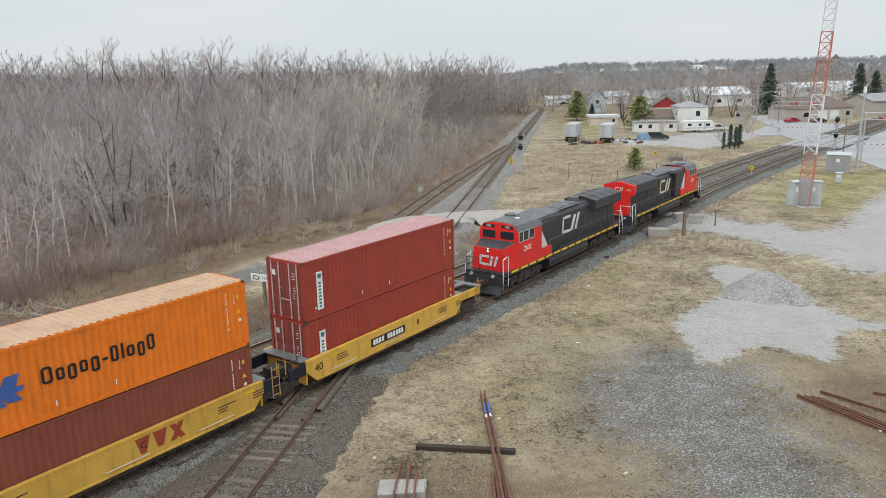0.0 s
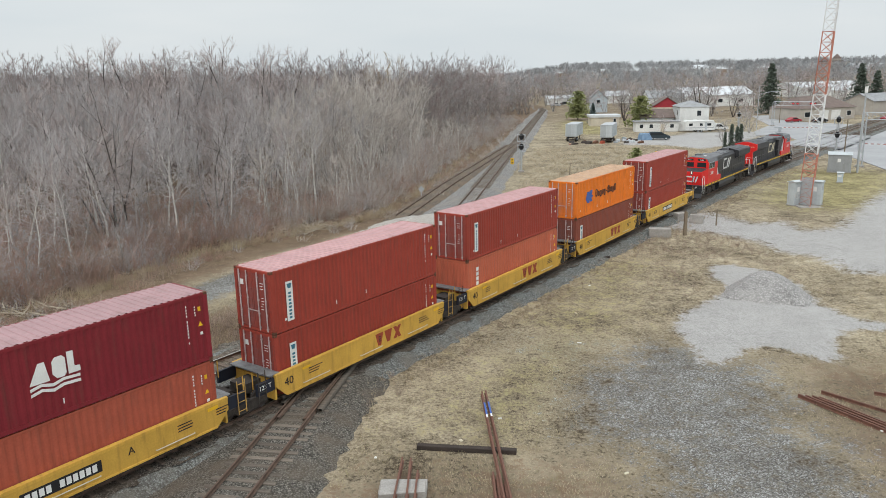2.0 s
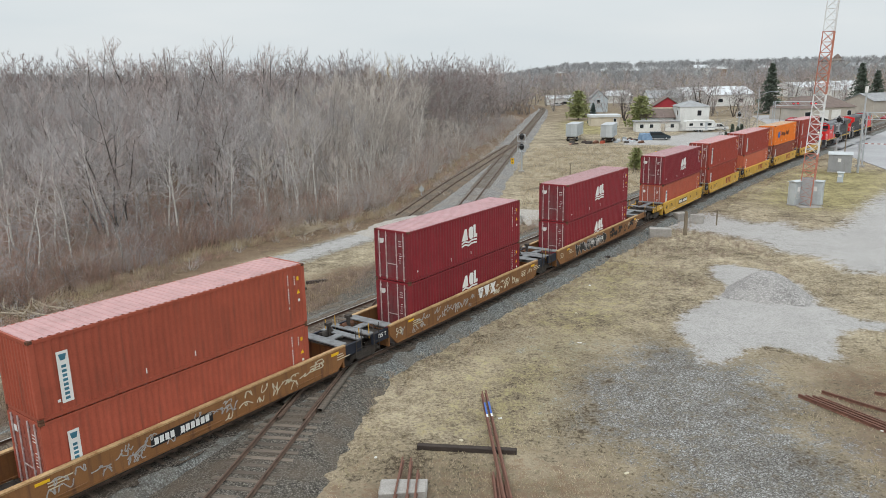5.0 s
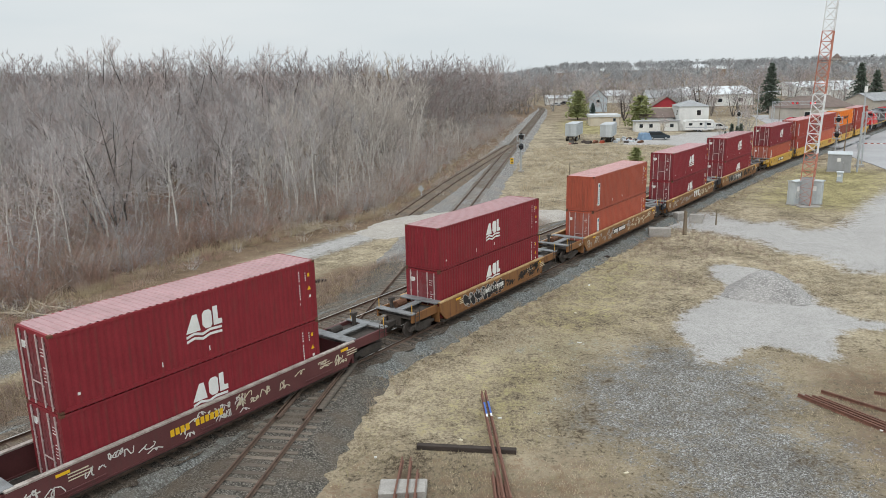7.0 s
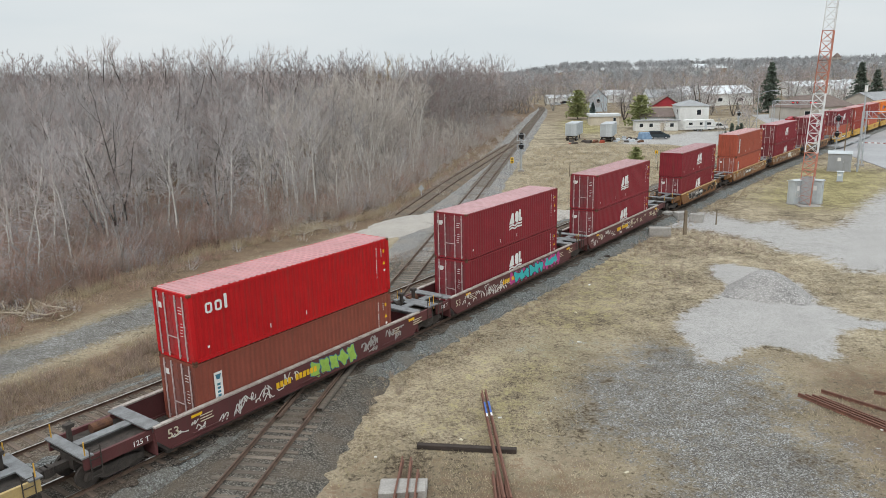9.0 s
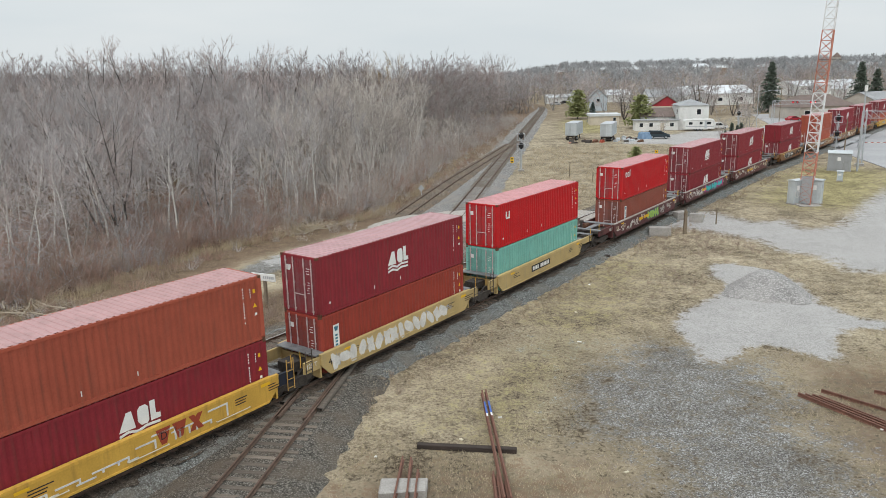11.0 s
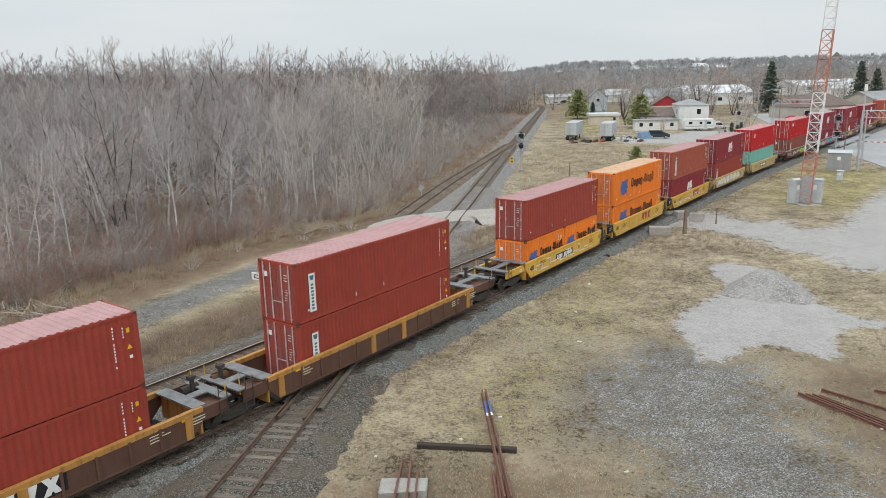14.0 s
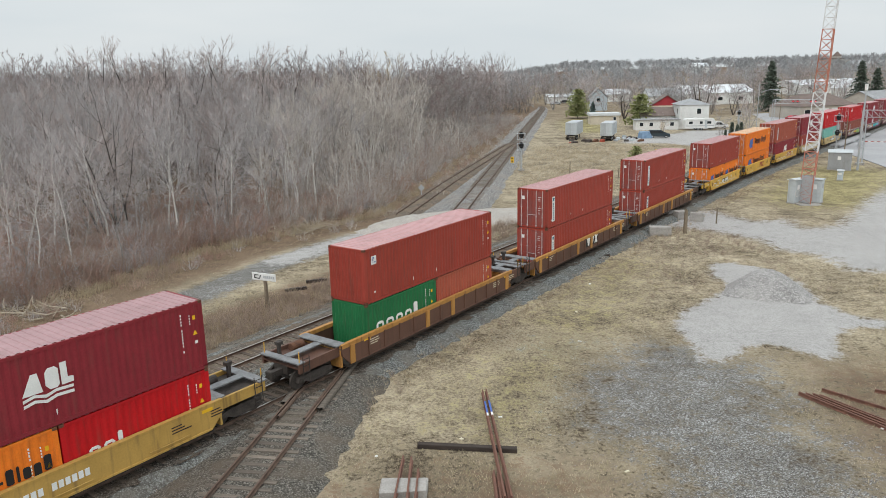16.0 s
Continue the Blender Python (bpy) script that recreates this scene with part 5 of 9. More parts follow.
def squiggles(parent, x0, x1, z0, z1, material, count, seed, width=0.02, y=-1.515):
    """Sprayed scrawls: plain loops that spell nothing."""
    rnd = random.Random(seed)
    bm = bmesh.new()
    for k in range(count):
        w = rnd.uniform(0.25, 0.6)
        cx, cz = rnd.uniform(x0, x1 - w), rnd.uniform(z0 + 0.1, z1 - 0.1)
        hgt = rnd.uniform(0.12, min(0.42, (z1 - z0) * 0.6))
        n = rnd.randint(7, 13)
        f1, f2, ph = rnd.uniform(1.2, 2.6), rnd.uniform(1, 2), rnd.uniform(0, 6)
        pts = []
        for i in range(n):
            u = i / (n - 1)
            pts.append((cx + w * (u + 0.25 * math.sin(f2 * 6.28 * u + ph)), y, min(z1 - 0.03, max(z0 + 0.03, cz + hgt * 0.5 * math.sin(f1 * 6.28 * u + ph)))))
        for p, q in zip(pts, pts[1:]):
            d = Vector(q) - Vector(p)
            if d.length < 1e-3:
                continue
            side = Vector((-d.z, 0, d.x)).normalized() * width
            vs = [bm.verts.new(v) for v in (Vector(p) - side, Vector(q) - side, Vector(q) + side, Vector(p) + side)]
            vs2 = [bm.verts.new(v.co + Vector((0, 0.012, 0))) for v in vs]
            bm.faces.new(vs)
            bm.faces.new(vs2[::-1])
            for i in range(4):
                bm.faces.new((vs[i], vs2[i], vs2[(i + 1) % 4], vs[(i + 1) % 4]))
    return part("graffiti", bm, M[material], parent, "sprayed graffiti scrawl")


def bubbles(parent, x0, x1, z0, z1, material, edge, seed, y=-1.512):
    """Fat sprayed shapes with a dark outline."""
    rnd = random.Random(seed)
    n = max(3, int((x1 - x0) / 0.62))
    for grow, mat, off in ((0.05, edge, 0.0), (0.0, material, -0.005)):
        rnd2 = random.Random(seed)
        bm = bmesh.new()
        for k in range(n):
            cx = x0 + (k + 0.5) * (x1 - x0) / n + rnd2.uniform(-0.05, 0.05)
            cz = (z0 + z1) / 2 + rnd2.uniform(-0.05, 0.05)
            rx, rz = (x1 - x0) / n * rnd2.uniform(0.42, 0.56), (z1 - z0) / 2 * rnd2.uniform(0.75, 0.98)
            ph, lobes = rnd2.uniform(0, 6), rnd2.randint(2, 4)
            ring = []
            for i in range(14):
                a = i / 14 * 6.283
                rr = 1 + 0.28 * math.sin(lobes * a + ph)
                ring.append((cx + math.cos(a + 0.3) * (rx * rr + grow), max(z0, min(z1, cz + math.sin(a) * (rz * rr + grow)))))
            add_prism(bm, ring, "y", y + off - 0.003 * (k % 2), y + off + 0.012)
        part("graffiti", bm, M[mat], parent, "sprayed graffiti shapes")


def ladder(parent, x, y, z0, z1, material):
    bm = bmesh.new()
    for dx in (-0.2, 0.2):
        add_tube(bm, (x + dx, y, z0), (x + dx, y, z1), 0.022)
    for k in range(4):
        z = z0 + 0.12 + k * (z1 - z0 - 0.2) / 3.2
        add_tube(bm, (x - 0.2, y, z), (x + 0.2, y, z), 0.018)
    return part("ladder", bm, M[material], parent)


def well_wagon(style, half, pitch, ends, number="", letter="", mark="", graffiti="", seed=0):
    """One well unit. half: half the well's length; pitch: from pivot to pivot; ends: (rear, front), True where the wagon ends in a coupler."""
    look_words = {"yellow": "yellow-painted steel double-stack well wagon on rails", "rusty": "weathered yellow-brown well wagon with graffiti",
                  "maroon": "dark maroon well wagon covered in graffiti", "ribbed": "grimy brown ribbed well wagon with an orange-yellow top rail",
                  "pale": "pale yellow well wagon with white sprayed patches", "olive": "dirty olive-yellow well wagon with wheels and couplers"}
    skin = M[{"yellow": "car_yellow", "rusty": "car_rusty", "maroon": "car_maroon", "ribbed": "car_brown", "pale": "car_pale", "olive": "car_olive"}[style]]
    trim = M[{"ribbed": "car_trim", "maroon": "car_maroon"}.get(style, "")] if style in ("ribbed", "maroon") else skin
    car = thing("well_wagon", look_words[style], "freight wagon", "wagons of the train")
    top, low = 1.50, 0.42
    for y in (-1, 1):
        bm = bmesh.new()
        ya, yb = sorted((y * 1.50, y * 1.40))
        add_prism(bm, [(-half, top), (half, top), (half, 0.98), (half - 0.55, low), (-half + 0.55, low), (-half, 0.98)], "y", ya, yb)
        sill = part("side_sill", bm, skin, car)
        ya, yb = sorted((y * 1.515, y * 1.30))
        if style == "maroon" or style == "rusty":
            part("top_chord", boxes((-half, half, ya, yb, top - 0.02, top + 0.05)), M["concrete_chord"] if style == "maroon" else M["chord_tan"], sill)
        else:
            part("top_chord", boxes((-half, half, ya, yb, top - (0.16 if style == "ribbed" else 0.07), top + 0.045)), trim, sill)
        part("bottom_flange", boxes((-half + 0.6, half - 0.6, *sorted((y * 1.53, y * 1.32)), low - 0.03, low + 0.05)), skin, sill)
        if style == "ribbed":
            n = int(half * 2 / 1.35)
            for k in range(n + 1):
                x = -half + 0.7 + k * (2 * half - 1.4) / n
                big = k in (0, n // 2 - 1, n // 2 + 1, n)
                part("rib", boxes((x - (0.16 if big else 0.05), x + (0.16 if big else 0.05), *sorted((y * 1.56, y * 1.49)), low, top - 0.1)), trim if big else skin, sill)
        else:
            for x in (-half + 1.6, -0.9, half - 3.4):
                bm = add_path(bmesh.new(), [(x, y * 1.5, low + 0.22), (x, y * 1.56, low + 0.22), (x + 1.7, y * 1.56, low + 0.22), (x + 1.7, y * 1.5, low + 0.22)], 0.022)
                part("handrail", bm, M["cream"] if style == "yellow" else skin, sill)
    # floor of the well and its cross-bearers
    bm = boxes((-half + 0.5, half - 0.5, -1.40, 1.40, 0.27, 0.33))
    for x in (-half + 0.6, -half + 2.2, 0, half - 2.2, half - 0.6):
        add_box(bm, x - 0.15, x + 0.15, -1.4, 1.4, 0.22, 0.36)
    part("well_floor", bm, M["grime"], car)
    for e in (-1, 1):
        coupler_end = ends[0] if e < 0 else ends[1]
        piv = pitch / 2 * e
        reach = piv + (1.25 * e if coupler_end else 0)
        xa, xb = sorted((half * e, reach - (0.35 * e if not coupler_end else 0.2 * e)))
        part("bulkhead", boxes((*sorted((half * e, half * e - 0.1 * e)), -1.38, 1.38, 0.34, 1.25)), trim if style == "ribbed" else skin, car)
        # tapered end sill with dark paint
        wide = 1.40 if not coupler_end else 1.30
        for y in (-1, 1):
            ya, yb = sorted((y * wide, y * (wide - 0.12)))
            part("end_sill", boxes((xa, xb, ya, yb, 0.86 if not coupler_end else 0.95, 1.42)), M["navy"] if not coupler_end and style in ("yellow", "rusty") else skin, car)
        bm = boxes((xa, xb, -0.45, 0.45, 0.72, 1.18))
        part("draft_sill", bm, M["grime"], car)
        # galvanised walkways: across the well's end, across the tip, and one along the middle
        far = reach - 0.55 * e
        part("walkway", boxes((*sorted((half * e - 0.35 * e, half * e + 0.25 * e)), -1.36, 1.36, 1.50, 1.56)), M["grating"], car, "grey steel grating walkway")
        if abs(far - half * e) > 0.9:
            part("walkway", boxes((*sorted((half * e + 0.25 * e, far)), -0.3, 0.15, 1.44, 1.50)), M["grating"], car)
            part("walkway", boxes((*sorted((far, far + 0.45 * e)), -1.34, 1.34, 1.42, 1.48)), M["grating"], car)
            part("deck_plate", boxes((xa, xb, -1.2, 1.2, 1.14, 1.22)), M["grime"] if style != "ribbed" else M["car_brown"], car)
            part("brake_reservoir", tubes(((half * e + 0.5 * e, 0.75, 1.40), (half * e + 1.3 * e, 0.75, 1.40), 0.2), n=12), M["rust"] if e < 0 else M["grime"], car)
            part("brake_wheel_stand", boxes((*sorted((far - 0.2 * e, far - 0.05 * e)), 0.5, 0.65, 1.2, 2.0), (*sorted((far - 0.3 * e, far + 0.02 * e)), 0.45, 0.7, 1.9, 2.05)), M["grime"], car)
        ladder(car, reach - 0.6 * e, -wide - 0.05, 0.5, 2.0 if not coupler_end else 1.75, "car_olive" if style == "yellow" and e > 0 else "grime")
        for y in (-1.2, 1.2):
            part("grab_rail", tubes(((reach - 0.3 * e, y, 1.2), (reach - 0.3 * e, y, 2.0), 0.025)), M["car_yellow"], car)
        if coupler_end:
            bm = boxes((*sorted((reach - 0.3 * e, reach + 0.55 * e)), -0.14, 0.14, 0.72, 1.0))
            add_box(bm, *sorted((reach + 0.35 * e, reach + 0.6 * e)), -0.2, 0.2, 0.68, 1.05, bevel=0.03)
            part("coupler", bm, M["grime"], car)
            part("hose", add_path(bmesh.new(), [(reach + 0.1 * e, 0.5, 0.9), (reach + 0.3 * e, 0.5, 0.6), (reach + 0.6 * e, 0.5, 0.55)], 0.03), M["grime"], car)
            bogie(car, piv - 0.15 * e)
        elif e < 0:
            bogie(car, piv)
    # markings on the right-hand side
    flip = Matrix.Rotation(radians(90), 4, "X")
    dark = M["black"] if style in ("yellow", "pale", "olive") else M["cream"]
    if number:
        lettering(number, 0.55, dark, car, Matrix.Translation((-half + 0.75, -1.512, 1.02)) @ flip, "size_number")
        if style != "ribbed":
            lettering("125 T", 0.30, M["white"], car, Matrix.Translation((-half - 0.55, -wide - 0.012, 1.18)) @ flip, "load_mark")
    if letter:
        lettering(letter, 0.42, dark, car, Matrix.Translation((half * 0.1 if mark != "plate" else half * 0.32, -1.512, 1.05)) @ flip, "unit_letter")
    if mark == "plate":
        x = -half * 0.28
        if style in ("yellow", "rusty", "pale"):
            part("number_plate", boxes((x - 0.1, x + 2.7, -1.512, -1.495, 0.78, 1.22)), M["black"], car, "black number panel with plain bars")
        bm = bmesh.new()
        for k in range(11):
            if k == 4:
                continue
            add_box(bm, x + 0.05 + k * 0.23, x + 0.22 + k * 0.23, -1.52, -1.508, 0.86, 1.14)
        part("number_mark", bm, M["white"] if style != "maroon" else M["yellow"], car)["kind"] = "stuff"
    elif mark == "trio":
        x = half * 0.05
        bm = bmesh.new()
        for a in (0.0, 0.72):
            add_prism(bm, [(x + a, 1.38), (x + a + 0.62, 1.38), (x + a + 0.42, 0.72), (x + a + 0.2, 0.72)], "y", -1.514, -1.498)
        add_prism(bm, [(x + 1.45, 0.72), (x + 1.7, 0.72), (x + 2.1, 1.38), (x + 1.85, 1.38)], "y", -1.514, -1.498)
        add_prism(bm, [(x + 1.85, 0.72), (x + 2.1, 0.72), (x + 1.7, 1.38), (x + 1.45, 1.38)], "y", -1.516, -1.496)
        part("emblem", bm, M["red_mark"] if style in ("yellow", "pale") else M["white"], car)
        if style == "ribbed":
            part("emblem_panel", boxes((x - 0.15, x + 2.3, -1.508, -1.49, 0.66, 1.34)), M["black"], car)
    bm = bmesh.new()
    rnd = random.Random(seed + 5)
    for x in (-half + 2.0, half - 2.4, half - 0.6):
        for k in range(3):
            add_box(bm, x, x + rnd.uniform(0.4, 0.9), -1.512, -1.498, 1.18 - k * 0.12, 1.22 - k * 0.12)
    part("stencil", bm, dark, car)["kind"] = "stuff"
    part("reflector", boxes((-half + 1.6, -half + 2.1, -1.513, -1.498, 1.26, 1.37), (half - 1.0, half - 0.5, -1.513, -1.498, 1.24, 1.38)), M["yellow"], car, "yellow reflector")
    if graffiti == "tags":
        squiggles(car, -half + 0.5, half * 0.2, 0.5, 1.4, "spray_white" if style != "rusty" else "spray_grey", 26, seed)
        squiggles(car, half * 0.1, half - 0.6, 0.5, 1.4, "cream", 16, seed + 1)
    elif graffiti == "block":
        bubbles(car, -half * 0.62, half * 0.10, 0.47, 1.40, "black", "spray_grey", seed)
        squiggles(car, -half * 0.60, half * 0.08, 0.55, 1.38, "spray_grey", 16, seed + 1, 0.022, y=-1.530)
        squiggles(car, half * 0.15, half * 0.9, 0.55, 1.42, "black", 26, seed + 2, 0.035)
    elif graffiti == "cyan":
        bubbles(car, -half * 0.16, half * 0.75, 0.47, 1.44, "pink", "purple", seed + 3, y=-1.508)
        bubbles(car, -half * 0.10, half * 0.42, 0.5, 1.38, "cyan", "black", seed, y=-1.525)
        bubbles(car, half * 0.45, half * 0.68, 0.6, 1.36, "cyan", "pink", seed + 1, y=-1.525)
        squiggles(car, -half + 0.4, -half * 0.15, 0.5, 1.4, "spray_white", 24, seed + 2)
    elif graffiti == "lime":
        bubbles(car, -half * 0.02, half * 0.36, 0.48, 1.42, "lime", "spray_blue", seed)
        squiggles(car, half * 0.4, half * 0.85, 0.5, 1.4, "spray_grey", 14, seed + 1, 0.03)
        squiggles(car, -half + 0.5, -half * 0.1, 0.5, 1.4, "spray_white", 20, seed + 2)
    elif graffiti == "white":
        bubbles(car, -half * 0.9, half * 0.6, 0.5, 1.42, "spray_white", "car_pale", seed)
        squiggles(car, -half * 0.9, half * 0.8, 0.5, 1.42, "spray_grey", 20, seed + 1, 0.03)
    elif graffiti == "maze":
        bm = bmesh.new()
        x = -half + 0.9
        while x < half - 3:
            z = rnd.choice((0.62, 0.8, 1.0, 1.2))
            w = rnd.uniform(0.4, 1.1)
            add_box(bm, x, x + w, -1.514, -1.498, z, z + 0.07)
            add_box(bm, x + w - 0.08, x + w, -1.514, -1.498, min(z, 0.62) + 0.07, z)
            x += w * 0.8
        part("graffiti", bm, M["spray_white"], car, "sprayed angular lines")
    return car


# rear of each stack along the line at the start, wagon style, half well, ends, (lower boxes), upper box, markings
F5, F3 = 6.42, 8.25
CONSIST = [
    (-4.85, "yellow", F5, (0, 1), [("red", "board")], ("red", "board"), dict(number="40", letter="B", mark="plate")),
    (-20.3, "yellow", F5, (0, 0), [("brown", "board")], ("orange", "blocks"), dict(number="40", letter="C", mark="trio")),
    (-35.75, "yellow", F5, (0, 0), [("coral", "upright", "turned")], ("red", "board"), dict(number="40", letter="D", mark="trio")),
    (-51.2, "yellow", F5, (0, 0), [("red", "board")], ("red", "board"), dict(number="40", letter="E", mark="trio")),
    (-66.65, "yellow", F5, (1, 0), [("brick", "board")], ("maroon", "wave"), dict(number="40", letter="A", mark="plate")),
    (-88.5, "rusty", F3, (0, 1), [("maroon", "wave")], ("maroon", "wave"), dict(number="53", mark="plate", graffiti="block")),
    (-108.1, "rusty", F3, (0, 0), [("maroon", "wave")], ("maroon", "wave"), dict(number="53", mark="trio", graffiti="tags")),
    (-128.0, "rusty", F3, (1, 0), [("brick", "board")], ("brick", "board", "turned"), dict(number="53", mark="plate", graffiti="tags")),
    (-149.7, "rusty", F5, (1, 1), [("maroon", "wave")], ("maroon", "wave", "turned", 2.59), dict(mark="plate", graffiti="block")),
    (-171.7, "maroon", F3, (0, 1), [("maroon", "wave")], ("maroon", "wave"), dict(letter="B", mark="plate", graffiti="tags")),
    (-191.2, "maroon", F3, (0, 0), [("maroon", "wave")], ("maroon", "wave"), dict(number="53", mark="plate", graffiti="cyan")),
    (-210.75, "maroon", F3, (1, 0), [("brown", "board")], ("scarlet", "corner"), dict(number="53", letter="A", mark="plate", graffiti="lime")),
    (-232.0, "pale", F5, (0, 1), [("teal", "")], ("scarlet", "small"), dict(mark="plate", graffiti="")),
    (-248.2, "pale", F5, (0, 0), [("red", "board")], ("maroon", "wave"), dict(number="40", graffiti="white")),
    (-263.7, "yellow", F5, (0, 0), [("maroon", "wave")], ("brick", "board"), dict(number="40", letter="D", mark="trio", graffiti="maze")),
    (-279.2, "yellow", F5, (0, 0), [("orange", "blocks_large", "", 2.59)], ("orange", "blocks_large"), dict(number="40", mark="trio")),
    (-294.8, "yellow", F5, (1, 0), [("orange", "blocks_short", "", 2.59), ("orange", "blocks_short", "", 2.59)], ("red", ""), dict(number="40", letter="A", mark="plate", graffiti="maze")),
    (-316.2, "ribbed", F3, (0, 1), [("red", "board")], ("red", "board"), dict()),
    (-336.1, "ribbed", F3, (0, 0), [("red", "board")], ("red", "board"), dict(mark="trio")),
    (-355.95, "ribbed", F3, (1, 0), [("green", "big", "turned", 2.59), ("brick", "", "", 2.59)], ("red", "square", "turned"), dict()),
    (-377.75, "olive", F5, (0, 1), [("orange", "blocks_short", "", 2.59), ("scarlet", "middle", "", 2.59)], ("maroon", "wave"), dict(number="40", mark="plate")),
]
BASE = 0.36


def build_train():
    for k, (rear, style, half, ends, lower, upper, extra) in enumerate(CONSIST):
        s = rear + 12.19 / 2
        pitch = 15.54 if half == F5 else 19.75
        car = well_wagon(style, half, pitch, ends, seed=k * 17, **extra)
        runs(car, s, pitch / 2)
        z = BASE
        for j, spec in enumerate(lower):
            colour, mark = spec[0], spec[1]
            back = len(spec) > 2 and spec[2] == "turned"
            height = spec[3] if len(spec) > 3 else 2.90
            short = len(lower) > 1
            box = container(colour, 6.058 if short else 12.19, height, mark if not back else "", doors=not back)
            if back:
                marks_on_left(box, mark, 6.058 if short else 12.19, height)
            ds = (-3.06 if j == 0 else 3.06) if short else 0.0
            runs(box, s + ds, 3.0 if short else 6.0, z, back)
        top = z + height + 0.015
        colour, mark = upper[0], upper[1]
        back = len(upper) > 2 and upper[2] == "turned"
        height = upper[3] if len(upper) > 3 else 2.90
        box = container(colour, 12.19, height, mark if not back else "", doors=not back)
        if back:
            marks_on_left(box, mark, 12.19, height)
        runs(box, s, 6.0, top, back)


def marks_on_left(box, mark, length, height):
    """Marks for a box that stands with its doors forward: built as for the right side, then turned half round."""
    h = length / 2
    before = set(box.children)
    code_marks(box, h, height, False)
    if mark == "wave":
        decal("", "white", box, [[(0.86 * a, 0.86 * b) for a, b in q] for q in LOGOS["wave"][1]], "emblem", -0.1, height * 0.47, "white wave emblem")
    elif mark == "board":
        vertical_sign(box, -h + 0.85, 0.42)
    elif mark == "big":
        word_blocks(box, -h + 0.75, height * 0.30, 0.95, (0.60, 0.62, 0.58, 0.58, 0.34), "white", (4,), gap=0.20)
    elif mark == "square":
        decal("", "white", box, [(0, 0.40, 0, 0.44)], "emblem", -h + 0.55, height - 0.87)
        decal("", "blue", box, [(0.05, 0.35, 0.06, 0.14), (0.05, 0.24, 0.2, 0.38)], "emblem", -h + 0.55, height - 0.868)
    elif mark == "upright":
        bm = bmesh.new()
        for k in range(6):
            add_box(bm, -h + 1.0, -h + 1.26, -1.224, -1.212, 0.55 + k * 0.31, 0.78 + k * 0.31)
        part("name_bars", bm, M["white"], box)
    for ob in box.children:
        if ob not in before:
            ob.matrix_local = Matrix.Rotation(math.pi, 4, "Z") @ ob.matrix_local
# ---------------------------------------------------------------- locomotives
def loco_bogie(parent, x):
    b = part("bogie", boxes((x - 2.3, x + 2.3, -0.6, 0.6, 0.62, 0.95)), M["grime"], parent, "grimy six-wheel bogie")
    for y in (-1.08, 1.08):
        bm = bmesh.new()
        add_prism(bm, [(x - 2.6, 0.62), (x - 2.5, 0.92), (x - 1.2, 1.02), (x + 1.2, 1.02), (x + 2.5, 0.92), (x + 2.6, 0.62), (x + 1.5, 0.55), (x + 1.1, 0.38), (x - 1.1, 0.38), (x - 1.5, 0.55)],
                  "y", y - 0.10, y + 0.10)
        for dx in (-1.85, 0, 1.85):
            add_box(bm, x + dx - 0.22, x + dx + 0.22, *sorted((y, y * 1.16)), 0.36, 0.72)
        for dx in (-0.95, 0.95):
            add_tube(bm, (x + dx, y * 1.13, 0.55), (x + dx, y * 1.13, 1.0), 0.1, n=8)
        part("side_frame", bm, M["grime"], b)
    for dx in (-1.85, 0, 1.85):
        for y in (-0.74, 0.74):
            part("wheel", tubes(((x + dx, y - 0.07, 0.53), (x + dx, y + 0.07, 0.53), 0.53), n=22), M["grime"], b)


def band(bm, pts, w, y, thick=0.02):
    """A flat painted band along points of (x, z)."""
    for (x0, z0), (x1, z1) in zip(pts, pts[1:]):
        d = Vector((x1 - x0, z1 - z0))
        n = Vector((-d.y, d.x)).normalized() * w
        e = d.normalized() * w
        add_prism(bm, [(x0 - n.x - e.x, z0 - n.y - e.y), (x1 - n.x + e.x, z1 - n.y + e.y), (x1 + n.x + e.x, z1 + n.y + e.y), (x0 + n.x - e.x, z0 + n.y - e.y)], "y", y - thick / 2, y + thick / 2)


def emblem_band(parent, x, z, w, h, y, material, name="emblem"):
    """The railway's emblem as plain bars."""
    bm = bmesh.new()
    k = 1 if y < 0 else -1
    pts = [(x + k * w * a, z + h * b) for a, b in ((-0.06, 0.42), (-0.44, 0.42), (-0.47, -0.38), (-0.06, -0.42))]
    band(bm, pts, h * 0.08, y)
    add_prism(bm, [(x + k * w * a, z + h * b) for a, b in ((-0.02, -0.45), (0.12, -0.45), (0.32, 0.42), (0.16, 0.42))], "y", y - 0.01, y + 0.01)
    add_prism(bm, [(x + k * w * a, z + h * b) for a, b in ((0.24, -0.45), (0.36, -0.45), (0.54, 0.46), (0.42, 0.46))], "y", y - 0.01, y + 0.01)
    return part(name, bm, M[material], parent, "pale bracket and bar emblem")


